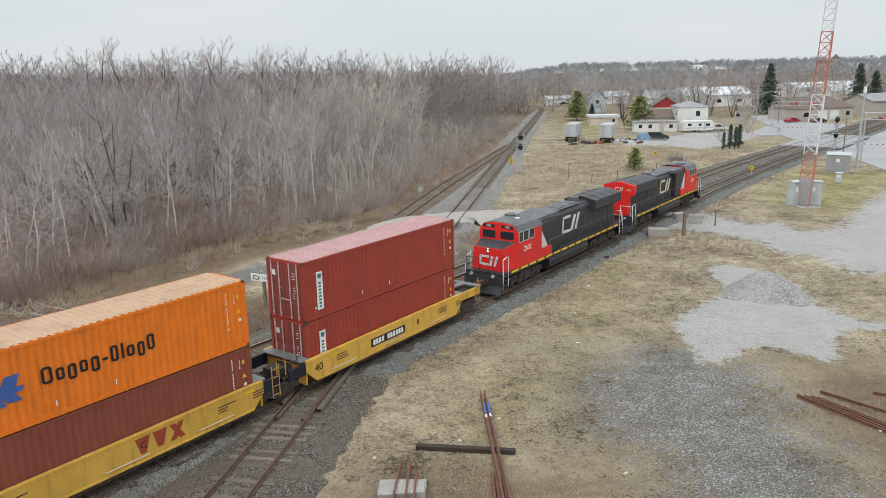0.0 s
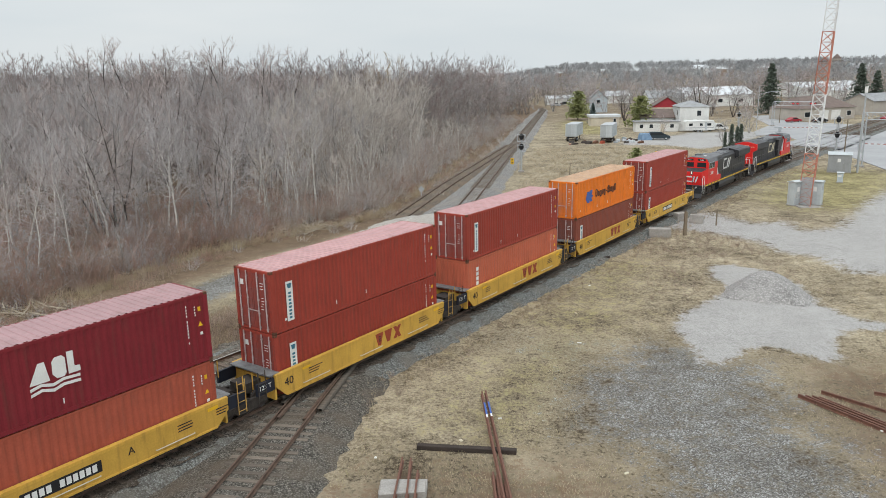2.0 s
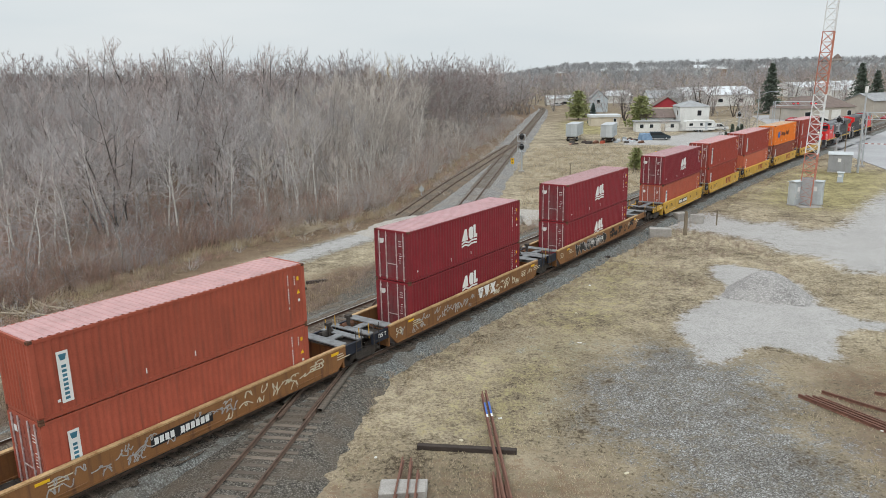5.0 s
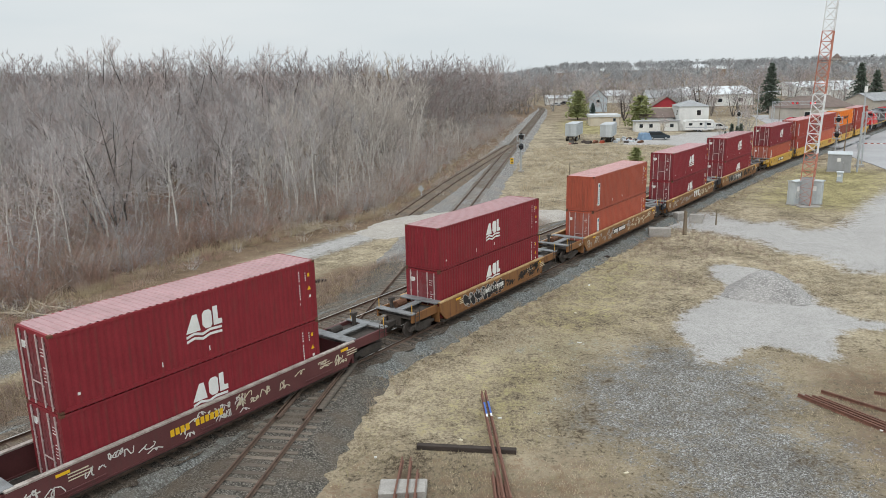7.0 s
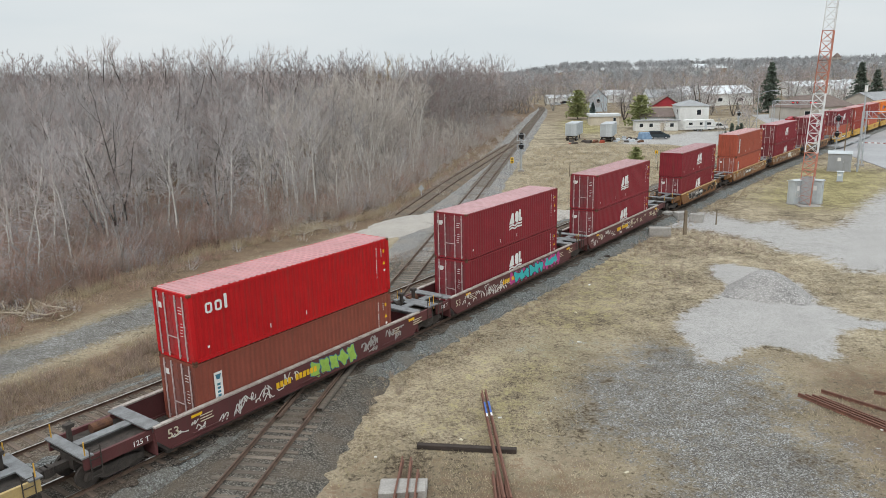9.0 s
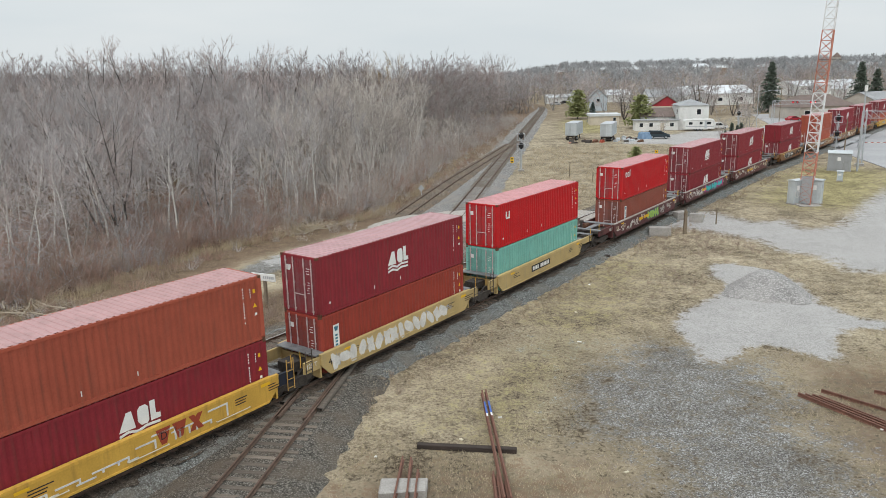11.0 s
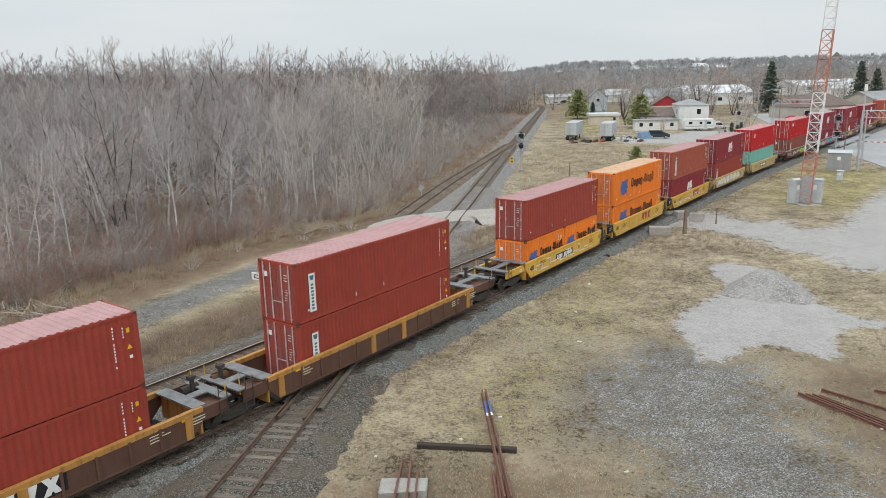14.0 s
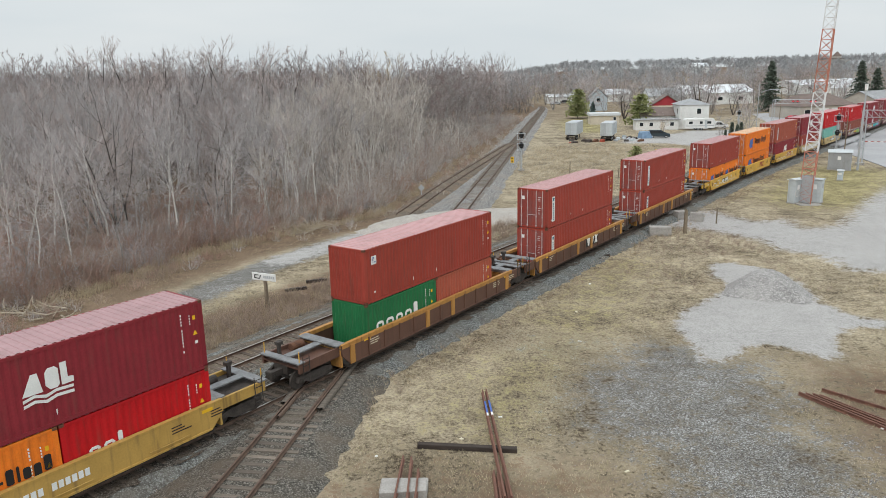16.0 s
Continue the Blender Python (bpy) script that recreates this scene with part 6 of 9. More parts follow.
def locomotive(label, number, wings, turned_cab):
    """A six-axle freight diesel: cab at +x, long hood behind it."""
    lo = thing("locomotive", label, "locomotive", "locomotives of the train")
    # underframe, tank, pilots
    fr = part("underframe", boxes((-10.4, 10.4, -1.5, 1.5, 1.28, 1.58), (-10.4, 10.4, -0.5, 0.5, 0.95, 1.3)), M["loco_black"], lo)
    for y in (-1, 1):
        bm = bmesh.new()
        for k in range(15):
            add_box(bm, -9.3 + k * 1.26, -9.3 + k * 1.26 + 0.98, *sorted((y * 1.492, y * 1.508)), 1.40, 1.55)
        part("sill_stripe", bm, M["loco_yellow"], fr, "dashed yellow sill stripe")
    bm = bmesh.new()
    add_prism(bm, [(-1.35, 1.25), (-1.45, 0.95), (-1.38, 0.5), (-1.1, 0.28), (1.1, 0.28), (1.38, 0.5), (1.45, 0.95), (1.35, 1.25)], "x", -3.2, 3.6)
    part("fuel_tank", bm, M["loco_black"], lo)
    part("air_tank", tubes(((-3.4, -1.25, 1.05), (-1.0, -1.25, 1.18), 0.2), n=12), M["loco_black"], lo)
    loco_bogie(lo, -6.85)
    loco_bogie(lo, 6.85)
    for e in (-1, 1):
        bm = bmesh.new()
        add_prism(bm, [(10.3 * e, 1.3), (10.35 * e, 0.5), (10.75 * e, 0.22), (10.85 * e, 0.22), (10.55 * e, 0.7), (10.5 * e, 1.3)], "y", -1.5, 1.5)
        part("pilot", bm, M["loco_black"], lo)
        bm = boxes((*sorted((10.5 * e, 11.15 * e)), -0.16, 0.16, 0.74, 1.04))
        add_box(bm, *sorted((10.95 * e, 11.2 * e)), -0.22, 0.22, 0.68, 1.1, bevel=0.03)
        part("coupler", bm, M["rust"], lo)
        for y in (-1, 1):
            bm = bmesh.new()
            for k in range(4):
                add_box(bm, *sorted(((9.75) * e, 10.35 * e)), *sorted((y * 1.5, y * 1.22)), 0.42 + k * 0.3, 0.47 + k * 0.3)
            part("steps", bm, M["grime"], lo)
            part("grab_rail", add_path(bmesh.new(), [(10.4 * e, y * 1.48, 0.5), (10.4 * e, y * 1.5, 1.6), (10.3 * e, y * 1.42, 2.5), (9.75 * e, y * 1.42, 2.65)], 0.028), M["white"], lo, "white grab rail")
            part("grab_rail", add_path(bmesh.new(), [(9.7 * e, y * 1.5, 0.6), (9.7 * e, y * 1.5, 2.65)], 0.022), M["white"], lo)
        part("end_rail", add_path(bmesh.new(), [(10.45 * e, -1.35, 1.58), (10.45 * e, -1.35, 2.5), (10.45 * e, -0.35, 2.5), (10.45 * e, -0.35, 1.6), (10.45 * e, 0.35, 1.6), (10.45 * e, 0.35, 2.5),
                                                  (10.45 * e, 1.35, 2.5), (10.45 * e, 1.35, 1.58)], 0.025), M["white"] if e < 0 else M["loco_black"], lo)
        for y in (-0.5, 0.5):
            part("hose", add_path(bmesh.new(), [(10.7 * e, y, 1.15), (10.95 * e, y, 0.95), (10.95 * e, y * 0.8, 0.62), (11.1 * e, y * 0.5, 0.6)], 0.03), M["grime"], lo)
        for y in (-0.85, 0.85):
            part("ditch_light", tubes(((10.6 * e, y, 1.42), (10.72 * e, y, 1.42), 0.11), n=12), M["grey_paint"], lo)
    # long hood with its doors
    bm = bmesh.new()
    prof = [(-0.92, 1.58), (-0.92, 3.95), (-0.62, 4.28), (0.62, 4.28), (0.92, 3.95), (0.92, 1.58)]
    add_prism(bm, prof, "x", -9.7, 5.0)
    hood = part("long_hood", bm, M["loco_black"], lo)
    for y in (-1, 1):
        for k in range(11):
            x = -9.2 + k * 1.0
            part("hood_door", boxes((x, x + 0.93, *sorted((y * 0.915, y * 0.945)), 1.75, 3.3), bevel=0.01), M["loco_black"], hood)
        for x in (-2.2, 0.2):
            part("louvre", boxes((x, x + 1.4, *sorted((y * 0.92, y * 0.96)), 3.35, 3.85)), M["loco_black"], hood)
    part("equipment_cabinet", boxes((2.2, 5.0, -1.32, 1.32, 1.58, 4.05), bevel=0.06), M["loco_black"], lo)
    part("hood_top", boxes((1.6, 5.0, -1.15, 1.15, 4.06, 4.42), (-3.0, 1.6, -0.8, 0.8, 4.28, 4.36), bevel=0.04), M["loco_roof"], lo, "sooty roof panels, sky reflection in their grey")
    for k in range(4):
        part("roof_hatch", boxes((-2.8 + k * 1.15, -1.8 + k * 1.15, -0.6, 0.6, 4.36, 4.41)), M["loco_roof"], lo)
    part("exhaust", boxes((-3.7, -2.9, -0.35, 0.35, 4.28, 4.72), bevel=0.04), M["loco_roof"], lo)
    # radiator at the rear
    wide, rz = (1.48, 4.62) if wings else (1.40, 4.55)
    bm = bmesh.new()
    add_prism(bm, [(-0.93, 3.25), (-wide, 3.55), (-wide, rz - 0.28), (-0.25, rz), (0.25, rz), (wide, rz - 0.28), (wide, 3.55), (0.93, 3.25)], "x", -10.1, -4.6 if not wings else -3.9)
    rad = part("radiator", bm, M["loco_black"], lo)
    for y in (-1, 1):
        for k in range(3 if not wings else 4):
            x = -9.9 + k * 1.42
            bm = bmesh.new()
            for j in range(7):
                f0, f1 = 0.12 + j * 0.125, 0.12 + j * 0.125 + 0.07
                za, zb = rz - 0.28 * f0 + 0.01, rz - 0.28 * f1 + 0.01
                add_prism(bm, [(y * (0.25 + (wide - 0.25) * f0), za), (y * (0.25 + (wide - 0.25) * f1), zb), (y * (0.25 + (wide - 0.25) * f1), zb + 0.03), (y * (0.25 + (wide - 0.25) * f0), za + 0.03)], "x", x, x + 1.3)
            part("radiator_grille", bm, M["loco_roof"], rad)
        part("intake_screen", boxes((-9.8, -5.2, *sorted((y * (wide - 0.03), y * (wide + 0.012))), 3.62, rz - 0.36)), M["loco_black"], rad)
    if wings:
        bm = bmesh.new()
        add_prism(bm, [(-0.98, 1.6), (-0.98, 3.25), (-wide - 0.015, 3.55), (-wide - 0.015, rz - 0.27), (-0.25, rz + 0.015), (0.25, rz + 0.015), (wide + 0.015, rz - 0.27), (wide + 0.015, 3.55), (0.98, 3.25), (0.98, 1.6)], "x", -10.14, -9.68)
        end = part("rear_panel", bm, M["loco_red"], lo, "bright red rear end")
        bm = bmesh.new()
        band(bm, [(0.02, 4.08), (-0.3, 4.08), (-0.32, 3.80), (0.0, 3.78)], 0.04, 0)
        add_prism(bm, [(0.06, 3.74), (0.14, 3.74), (0.24, 4.12), (0.14, 4.12)], "y", -0.01, 0.01)
        add_prism(bm, [(0.24, 3.74), (0.32, 3.74), (0.42, 4.14), (0.34, 4.14)], "y", -0.01, 0.01)
        e = part("emblem", bm, M["cream"], end)
        e.matrix_local = Matrix.Translation((-10.155, 0, 0.05)) @ Matrix.Rotation(radians(-90), 4, "Z")
        for y in (-0.95, 0.95):
            lettering(number, 0.24, M["cream"], end, Matrix.Translation((-10.15, y, 3.92)) @ Matrix.Rotation(radians(-90), 4, "Z") @ Matrix.Rotation(radians(90), 4, "X"), "fleet_number")["kind"] = "stuff"
    else:
        part("rear_panel", boxes((-9.78, -9.69, -0.93, 0.93, 1.6, 3.25)), M["loco_red"], lo, "red rear panel")
    # cab and nose
    bm = bmesh.new()
    add_prism(bm, [(-1.5, 1.58), (-1.5, 3.95), (-1.25, 4.42), (-0.6, 4.6), (0.6, 4.6), (1.25, 4.42), (1.5, 3.95), (1.5, 1.58)], "x", 5.0, 8.55)
    cab = part("cab", bm, M["loco_red"], lo, "bright red wide-nosed cab")
    bm = bmesh.new()
    add_prism(bm, [(-1.52, 3.98), (-1.27, 4.45), (-0.6, 4.63), (0.6, 4.63), (1.27, 4.45), (1.52, 3.98), (1.25, 4.38), (0.6, 4.56), (-0.6, 4.56), (-1.25, 4.38)], "x", 4.9, 8.45)
    part("cab_roof", bm, M["loco_roof"], cab, "dark cab roof")
    bm = bmesh.new()
    vs = [bm.verts.new(v) for v in ((8.55, -1.5, 1.58), (8.55, 1.5, 1.58), (8.55, 1.5, 3.38), (8.55, -1.5, 3.38), (9.85, -1.28, 1.58), (9.85, 1.28, 1.58), (9.85, 1.15, 3.08), (9.85, -1.15, 3.08))]
    for f in ((0, 1, 2, 3), (4, 7, 6, 5), (0, 3, 7, 4), (1, 5, 6, 2), (3, 2, 6, 7), (0, 4, 5, 1)):
        bm.faces.new([vs[k] for k in f])
    nose = part("nose", bm, M["loco_red"], cab)
    bm = bmesh.new()
    vs = [bm.verts.new(v) for v in ((8.57, -1.42, 3.395), (8.57, 1.42, 3.395), (9.8, 1.1, 3.105), (9.8, -1.1, 3.105))]
    bm.faces.new(vs)
    bmesh.ops.solidify(bm, geom=bm.faces[:], thickness=-0.02)
    part("anti_glare_panel", bm, M["loco_roof"], nose, "black nose top")
    for y0, y1 in ((-1.32, -0.12), (0.12, 1.32)):
        part("windscreen", boxes((8.54, 8.575, y0 + 0.07, y1 - 0.09, 3.50, 4.04), bevel=0.01), M["glass"], cab)
        part("windscreen_frame", boxes((8.54, 8.565, y0 - 0.08, y1 + 0.08, 3.38, 4.2)), M["loco_red"], cab)
        part("number_board", boxes((8.54, 8.58, y0 + 0.15, y1 - 0.15, 4.24, 4.45)), M["black"], cab)
        ym = (y0 + y1) / 2
        lettering(number, 0.2, M["white"], cab, Matrix.Translation((8.585, ym, 4.345)) @ Matrix.Rotation(radians(90), 4, "Z") @ Matrix.Rotation(radians(90), 4, "X"), "fleet_number")["kind"] = "stuff"
    for y in (-1, 1):
        for x0, x1 in ((6.2, 6.85), (7.0, 7.65), (7.78, 8.25)):
            part("side_window", boxes((x0, x1, *sorted((y * 1.49, y * 1.512)), 3.35, 3.98), bevel=0.01), M["glass"], cab)
            part("window_frame", boxes((x0 - 0.06, x1 + 0.06, *sorted((y * 1.485, y * 1.505)), 3.29, 4.04)), M["grey_paint"], cab)
        flip = Matrix.Rotation(radians(90), 4, "X") if y < 0 else Matrix.Rotation(math.pi, 4, "Z") @ Matrix.Rotation(radians(90), 4, "X")
        lettering(number, 0.55, M["white"], cab, Matrix.Translation((7.1, y * 1.507, 2.75)) @ flip, "fleet_number")["kind"] = "stuff"
        bm = bmesh.new()
        add_prism(bm, [(5.0, 1.6), (4.3, 1.6), (5.0, 3.9)], "y", *sorted((y * 1.325, y * 1.34)))
        add_prism(bm, [(5.06, 3.9), (5.0, 3.9), (3.3, 1.6), (4.3, 1.6)], "y", *sorted((y * 1.323, y * 1.338)))
        part("pale_stripe", bm, M["loco_white"], lo)
        part("red_skirt", boxes((3.4, 5.0, *sorted((y * 1.33, y * 1.50)), 1.58, 2.2)), M["loco_red"], lo)
        emblem_band(lo, -0.9 if not wings else -0.2, 3.05, 3.0, 1.35, y * 0.955, "loco_white" if not wings else "cream")
        bm = bmesh.new()
        xs = [-9.6 + k * 1.9 for k in range(8)]
        add_path(bm, [(x, y * 1.45, 2.62) for x in xs], 0.02)
        for x in xs:
            add_tube(bm, (x, y * 1.45, 1.58), (x, y * 1.45, 2.62), 0.02)
        part("handrail", bm, M["loco_roof"], lo)
    bm = bmesh.new()
    band(bm, [(0.0, 2.5), (-0.6, 2.5), (-0.64, 1.98), (0.0, 1.94)], 0.075, 0)
    add_prism(bm, [(0.08, 1.88), (0.26, 1.88), (0.42, 2.54), (0.22, 2.54)], "y", -0.01, 0.01)
    add_prism(bm, [(0.42, 1.88), (0.58, 1.88), (0.8, 2.58), (0.62, 2.58)], "y", -0.01, 0.01)
    e = part("emblem", bm, M["loco_white"], nose)
    e.matrix_local = Matrix.Translation((9.86, 0, 0)) @ Matrix.Rotation(radians(90), 4, "Z")
    part("headlight", boxes((9.75, 9.9, -0.14, 0.14, 2.74, 3.12), bevel=0.03), M["loco_roof"], nose)
    for z in (2.88, 3.05):
        part("headlight_lens", tubes(((9.88, 0, z), (9.915, 0, z), 0.055), n=12), M["lamp"], nose)
    part("horn", tubes(((6.0, 0.0, 4.6), (6.0, 0.0, 4.85), 0.03), ((5.8, 0.1, 4.85), (6.4, 0.1, 4.85), 0.07)), M["grey_paint"], cab)
    part("aerial_dome", tubes(((6.8, 0.5, 4.58), (6.8, 0.5, 4.72), 0.16), n=12), M["white"], cab)
    part("air_conditioner", boxes((5.3, 6.2, -0.9, -0.2, 4.5, 4.75), bevel=0.03), M["loco_roof"], cab)
    return lo


def build_locomotives():
    rear = locomotive("black and red freight diesel locomotive with its cab facing the wagons", "2600", False, True)
    runs(rear, 23.0, 7.0, 0.0, True)
    lead = locomotive("leading black and red freight diesel locomotive on the main track", "3073", True, False)
    runs(lead, 46.2, 7.0, 0.0, False)
# ---------------------------------------------------------------- lineside things
M["lattice_red"] = surface("faded_orange_red_paint", (0.52, 0.21, 0.145), (0.42, 0.16, 0.11), rough=0.6, scale=2, fine=20, bump=0)
M["lattice_white"] = surface("chalky_white_paint", (0.74, 0.74, 0.74), (0.6, 0.6, 0.6), rough=0.6, scale=2, fine=20, bump=0)
M["concrete"] = surface("weathered_concrete", (0.42, 0.40, 0.375), (0.26, 0.245, 0.225), rough=0.9, scale=1.5, fine=16, bump=0.012, dirt=0.4, dirt_colour=(0.20, 0.18, 0.15))
M["galv"] = surface("galvanised_steel", (0.50, 0.52, 0.54), (0.38, 0.40, 0.42), rough=0.5, metal=0.4, scale=2, fine=14, bump=0.002)
M["cab_grey"] = paint("cabinet_grey", (0.36, 0.37, 0.38), dirt=0.2)
M["cab_white"] = paint("cabinet_pale", (0.50, 0.535, 0.55), dirt=0.3, dirt_colour=(0.30, 0.30, 0.28))
M["wood_post"] = surface("weathered_timber", (0.27, 0.22, 0.16), (0.14, 0.11, 0.08), rough=0.9, scale=2, fine=16, stretch=(6, 6, 0.7), bump=0.01)
M["old_timber"] = surface("dark_creosoted_timber", (0.060, 0.045, 0.038), (0.03, 0.024, 0.02), rough=0.85, scale=2, fine=16, stretch=(0.7, 6, 6), bump=0.015)
M["old_rail"] = surface("deep_rust_rail", (0.20, 0.095, 0.065), (0.10, 0.052, 0.04), rough=0.8, scale=2.5, fine=25, bump=0.006)
M["siding_white"] = surface("white_siding", (0.74, 0.74, 0.72), (0.62, 0.62, 0.60), rough=0.7, scale=0.6, fine=6, bump=0, dirt=0.15)
M["siding_cream"] = surface("cream_siding", (0.60, 0.54, 0.44), (0.50, 0.44, 0.36), rough=0.7, scale=0.6, fine=6, bump=0)
M["siding_blue"] = surface("pale_blue_siding", (0.50, 0.56, 0.60), (0.42, 0.47, 0.51), rough=0.7, scale=0.6, fine=6, bump=0)
M["wall_beige"] = surface("beige_block_wall", (0.46, 0.42, 0.37), (0.36, 0.33, 0.29), rough=0.8, scale=0.5, fine=5, bump=0)
M["roof_grey"] = surface("grey_shingle_roof", (0.34, 0.35, 0.355), (0.24, 0.245, 0.25), rough=0.85, scale=0.8, fine=8, bump=0.01)
M["roof_brown"] = surface("brown_shingle_roof", (0.19, 0.145, 0.125), (0.13, 0.10, 0.09), rough=0.85, scale=0.8, fine=8, bump=0.01)
M["roof_white"] = surface("white_metal_roof", (0.62, 0.64, 0.66), (0.50, 0.52, 0.54), rough=0.5, scale=0.3, fine=3, bump=0)
M["red_gable"] = surface("red_gable_siding", (0.36, 0.035, 0.045), (0.28, 0.03, 0.04), rough=0.7, scale=0.8, fine=6, bump=0)
M["needle"] = surface("dark_needles", (0.17, 0.205, 0.16), (0.085, 0.105, 0.085), rough=0.9, scale=1.5, fine=8, bump=0)
M["needle_light"] = surface("yellow_green_needles", (0.36, 0.375, 0.17), (0.23, 0.25, 0.105), rough=0.9, scale=1.0, fine=6, bump=0)
M["needle_blue"] = surface("blue_green_needles", (0.11, 0.155, 0.145), (0.055, 0.08, 0.075), rough=0.9, scale=1.0, fine=6, bump=0)
M["rubber"] = plain("tyre_rubber", (0.02, 0.02, 0.02), 0.9)
for key, c in dict(van=(0.03, 0.045, 0.055), car_red=(0.35, 0.03, 0.04), car_silver=(0.45, 0.46, 0.48), car_black=(0.03, 0.03, 0.035), truck_white=(0.70, 0.70, 0.70)).items():
    M[key] = surface("vehicle_" + key, c, tuple(v * 0.9 for v in c), rough=0.25, scale=1, fine=6, bump=0, spec=0.5)
M["tarp"] = surface("blue_tarpaulin", (0.20, 0.30, 0.42), (0.12, 0.19, 0.29), rough=0.6, scale=1.5, fine=8, bump=0.02)
M["bone_wood"] = surface("bleached_branches", (0.50, 0.44, 0.35), (0.30, 0.25, 0.19), rough=0.9, scale=2, fine=15, bump=0)


def at(x, y, turn=0.0, z=None):
    return Matrix.Translation((x, y, float(lie(x, y)) if z is None else z)) @ Matrix.Rotation(radians(turn), 4, "Z")


def radio_tower():
    t = thing("radio_tower", "red and white banded steel lattice mast with a cabinet base", "radio tower", at=at(41.3, 80.9) @ Matrix.Rotation(radians(2.0), 4, Vector((0.455, 0.89, 0))))
    part("pad", boxes((-1.3, 1.3, -1.4, 1.2, -0.2, 0.10), bevel=0.03), M["concrete"], t)
    spans = [("lattice_red", 0.1, 5.9), ("lattice_white", 5.9, 12.4), ("lattice_red", 12.4, 19.0), ("lattice_white", 19.0, 26.0), ("lattice_red", 26.0, 32.0)]

    def leg(k, z):
        r = 0.90 - 0.0085 * z
        a = radians(-92 + 120 * k)
        return Vector((r * math.cos(a), r * math.sin(a), z))
    for mat, z0, z1 in spans:
        sec = part("tower_section", tubes(*[(leg(k, z0), leg(k, z1), 0.055) for k in range(3)], n=6), M[mat], t)
        n = 6
        for i in range(n):
            a, b = z0 + (z1 - z0) * i / n, z0 + (z1 - z0) * (i + 1) / n
            for k in range(3):
                part("brace", tubes((leg(k, a), leg((k + 1) % 3, b), 0.028), n=4), M[mat], sec)
                part("brace", tubes((leg((k + 1) % 3, a), leg(k, b), 0.028), n=4), M[mat], sec)
                part("brace", tubes((leg(k, b), leg((k + 1) % 3, b), 0.03), n=4), M[mat], sec)
    bm = bmesh.new()
    for z in np.arange(1.0, 31.5, 0.45):
        add_tube(bm, leg(0, z) + Vector((-0.15, 0.2, 0)), leg(0, z) + Vector((0.15, 0.2, 0)), 0.015, n=4)
    part("climbing_ladder", bm, M["galv"], t)
    # steel shroud round the foot
    for k in range(3):
        a, b = leg(k, 0) * 0.92, leg((k + 1) % 3, 0) * 0.92
        bm = bmesh.new()
        d = (b - a).normalized()
        out = Vector((d.y, -d.x, 0)) * 0.04
        vs = [bm.verts.new(v) for v in (a + Vector((0, 0, 0.16)), b + Vector((0, 0, 0.16)), b + Vector((0, 0, 3.2)), a + Vector((0, 0, 3.2)))]
        ws = [bm.verts.new(v.co + out) for v in vs]
        bm.faces.new(vs)
        bm.faces.new(ws[::-1])
        for i in range(4):
            bm.faces.new((vs[i], ws[i], ws[(i + 1) % 4], vs[(i + 1) % 4]))
        part("shroud_panel", bm, M["galv"], t, "grey steel anti-climb panel")
    return t


def lineside_cabinet(w, d, h, m, mat, label, roof=0.12, graffiti=False):
    c = thing("equipment_cabinet", label, "equipment cabinet", at=m)
    part("plinth", boxes((-w / 2 - 0.05, w / 2 + 0.05, -d / 2 - 0.05, d / 2 + 0.05, -0.2, 0.12)), M["concrete"], c)
    body = part("body", boxes((-w / 2, w / 2, -d / 2, d / 2, 0.12, h), bevel=0.02), mat, c)
    bm = bmesh.new()
    add_prism(bm, [(-d / 2 - 0.1, h), (d / 2 + 0.1, h), (d / 2 + 0.1, h + 0.06), (0, h + roof + 0.06), (-d / 2 - 0.1, h + 0.06)], "x", -w / 2 - 0.1, w / 2 + 0.1)
    part("roof", bm, M["cab_white"], c)
    part("door", boxes((-w * 0.22, w * 0.22, -d / 2 - 0.03, -d / 2, 0.25, h - 0.15), bevel=0.01), mat, c)
    part("door_handle", tubes(((w * 0.17, -d / 2 - 0.07, h * 0.5), (w * 0.17, -d / 2 - 0.07, h * 0.62), 0.02)), M["galv"], c)
    part("notice", boxes((-0.3, 0.15, -d / 2 - 0.042, -d / 2 - 0.03, h * 0.6, h * 0.8)), M["white"], c, "white notice")
    part("vent", boxes((w / 2, w / 2 + 0.03, -0.3, 0.3, h * 0.65, h * 0.85)), M["grey_paint"], c)
    if graffiti:
        bm = bmesh.new()
        for r, cx in ((0.42, -0.15), (0.26, 0.1)):
            pts = [(cx + r * math.cos(a * 0.6), -d / 2 - 0.04, h * 0.45 + r * math.sin(a * 0.6)) for a in range(11)]
            add_path(bm, pts, 0.025, 4)
        part("graffiti", bm, M["spray_white"], c)
    return c


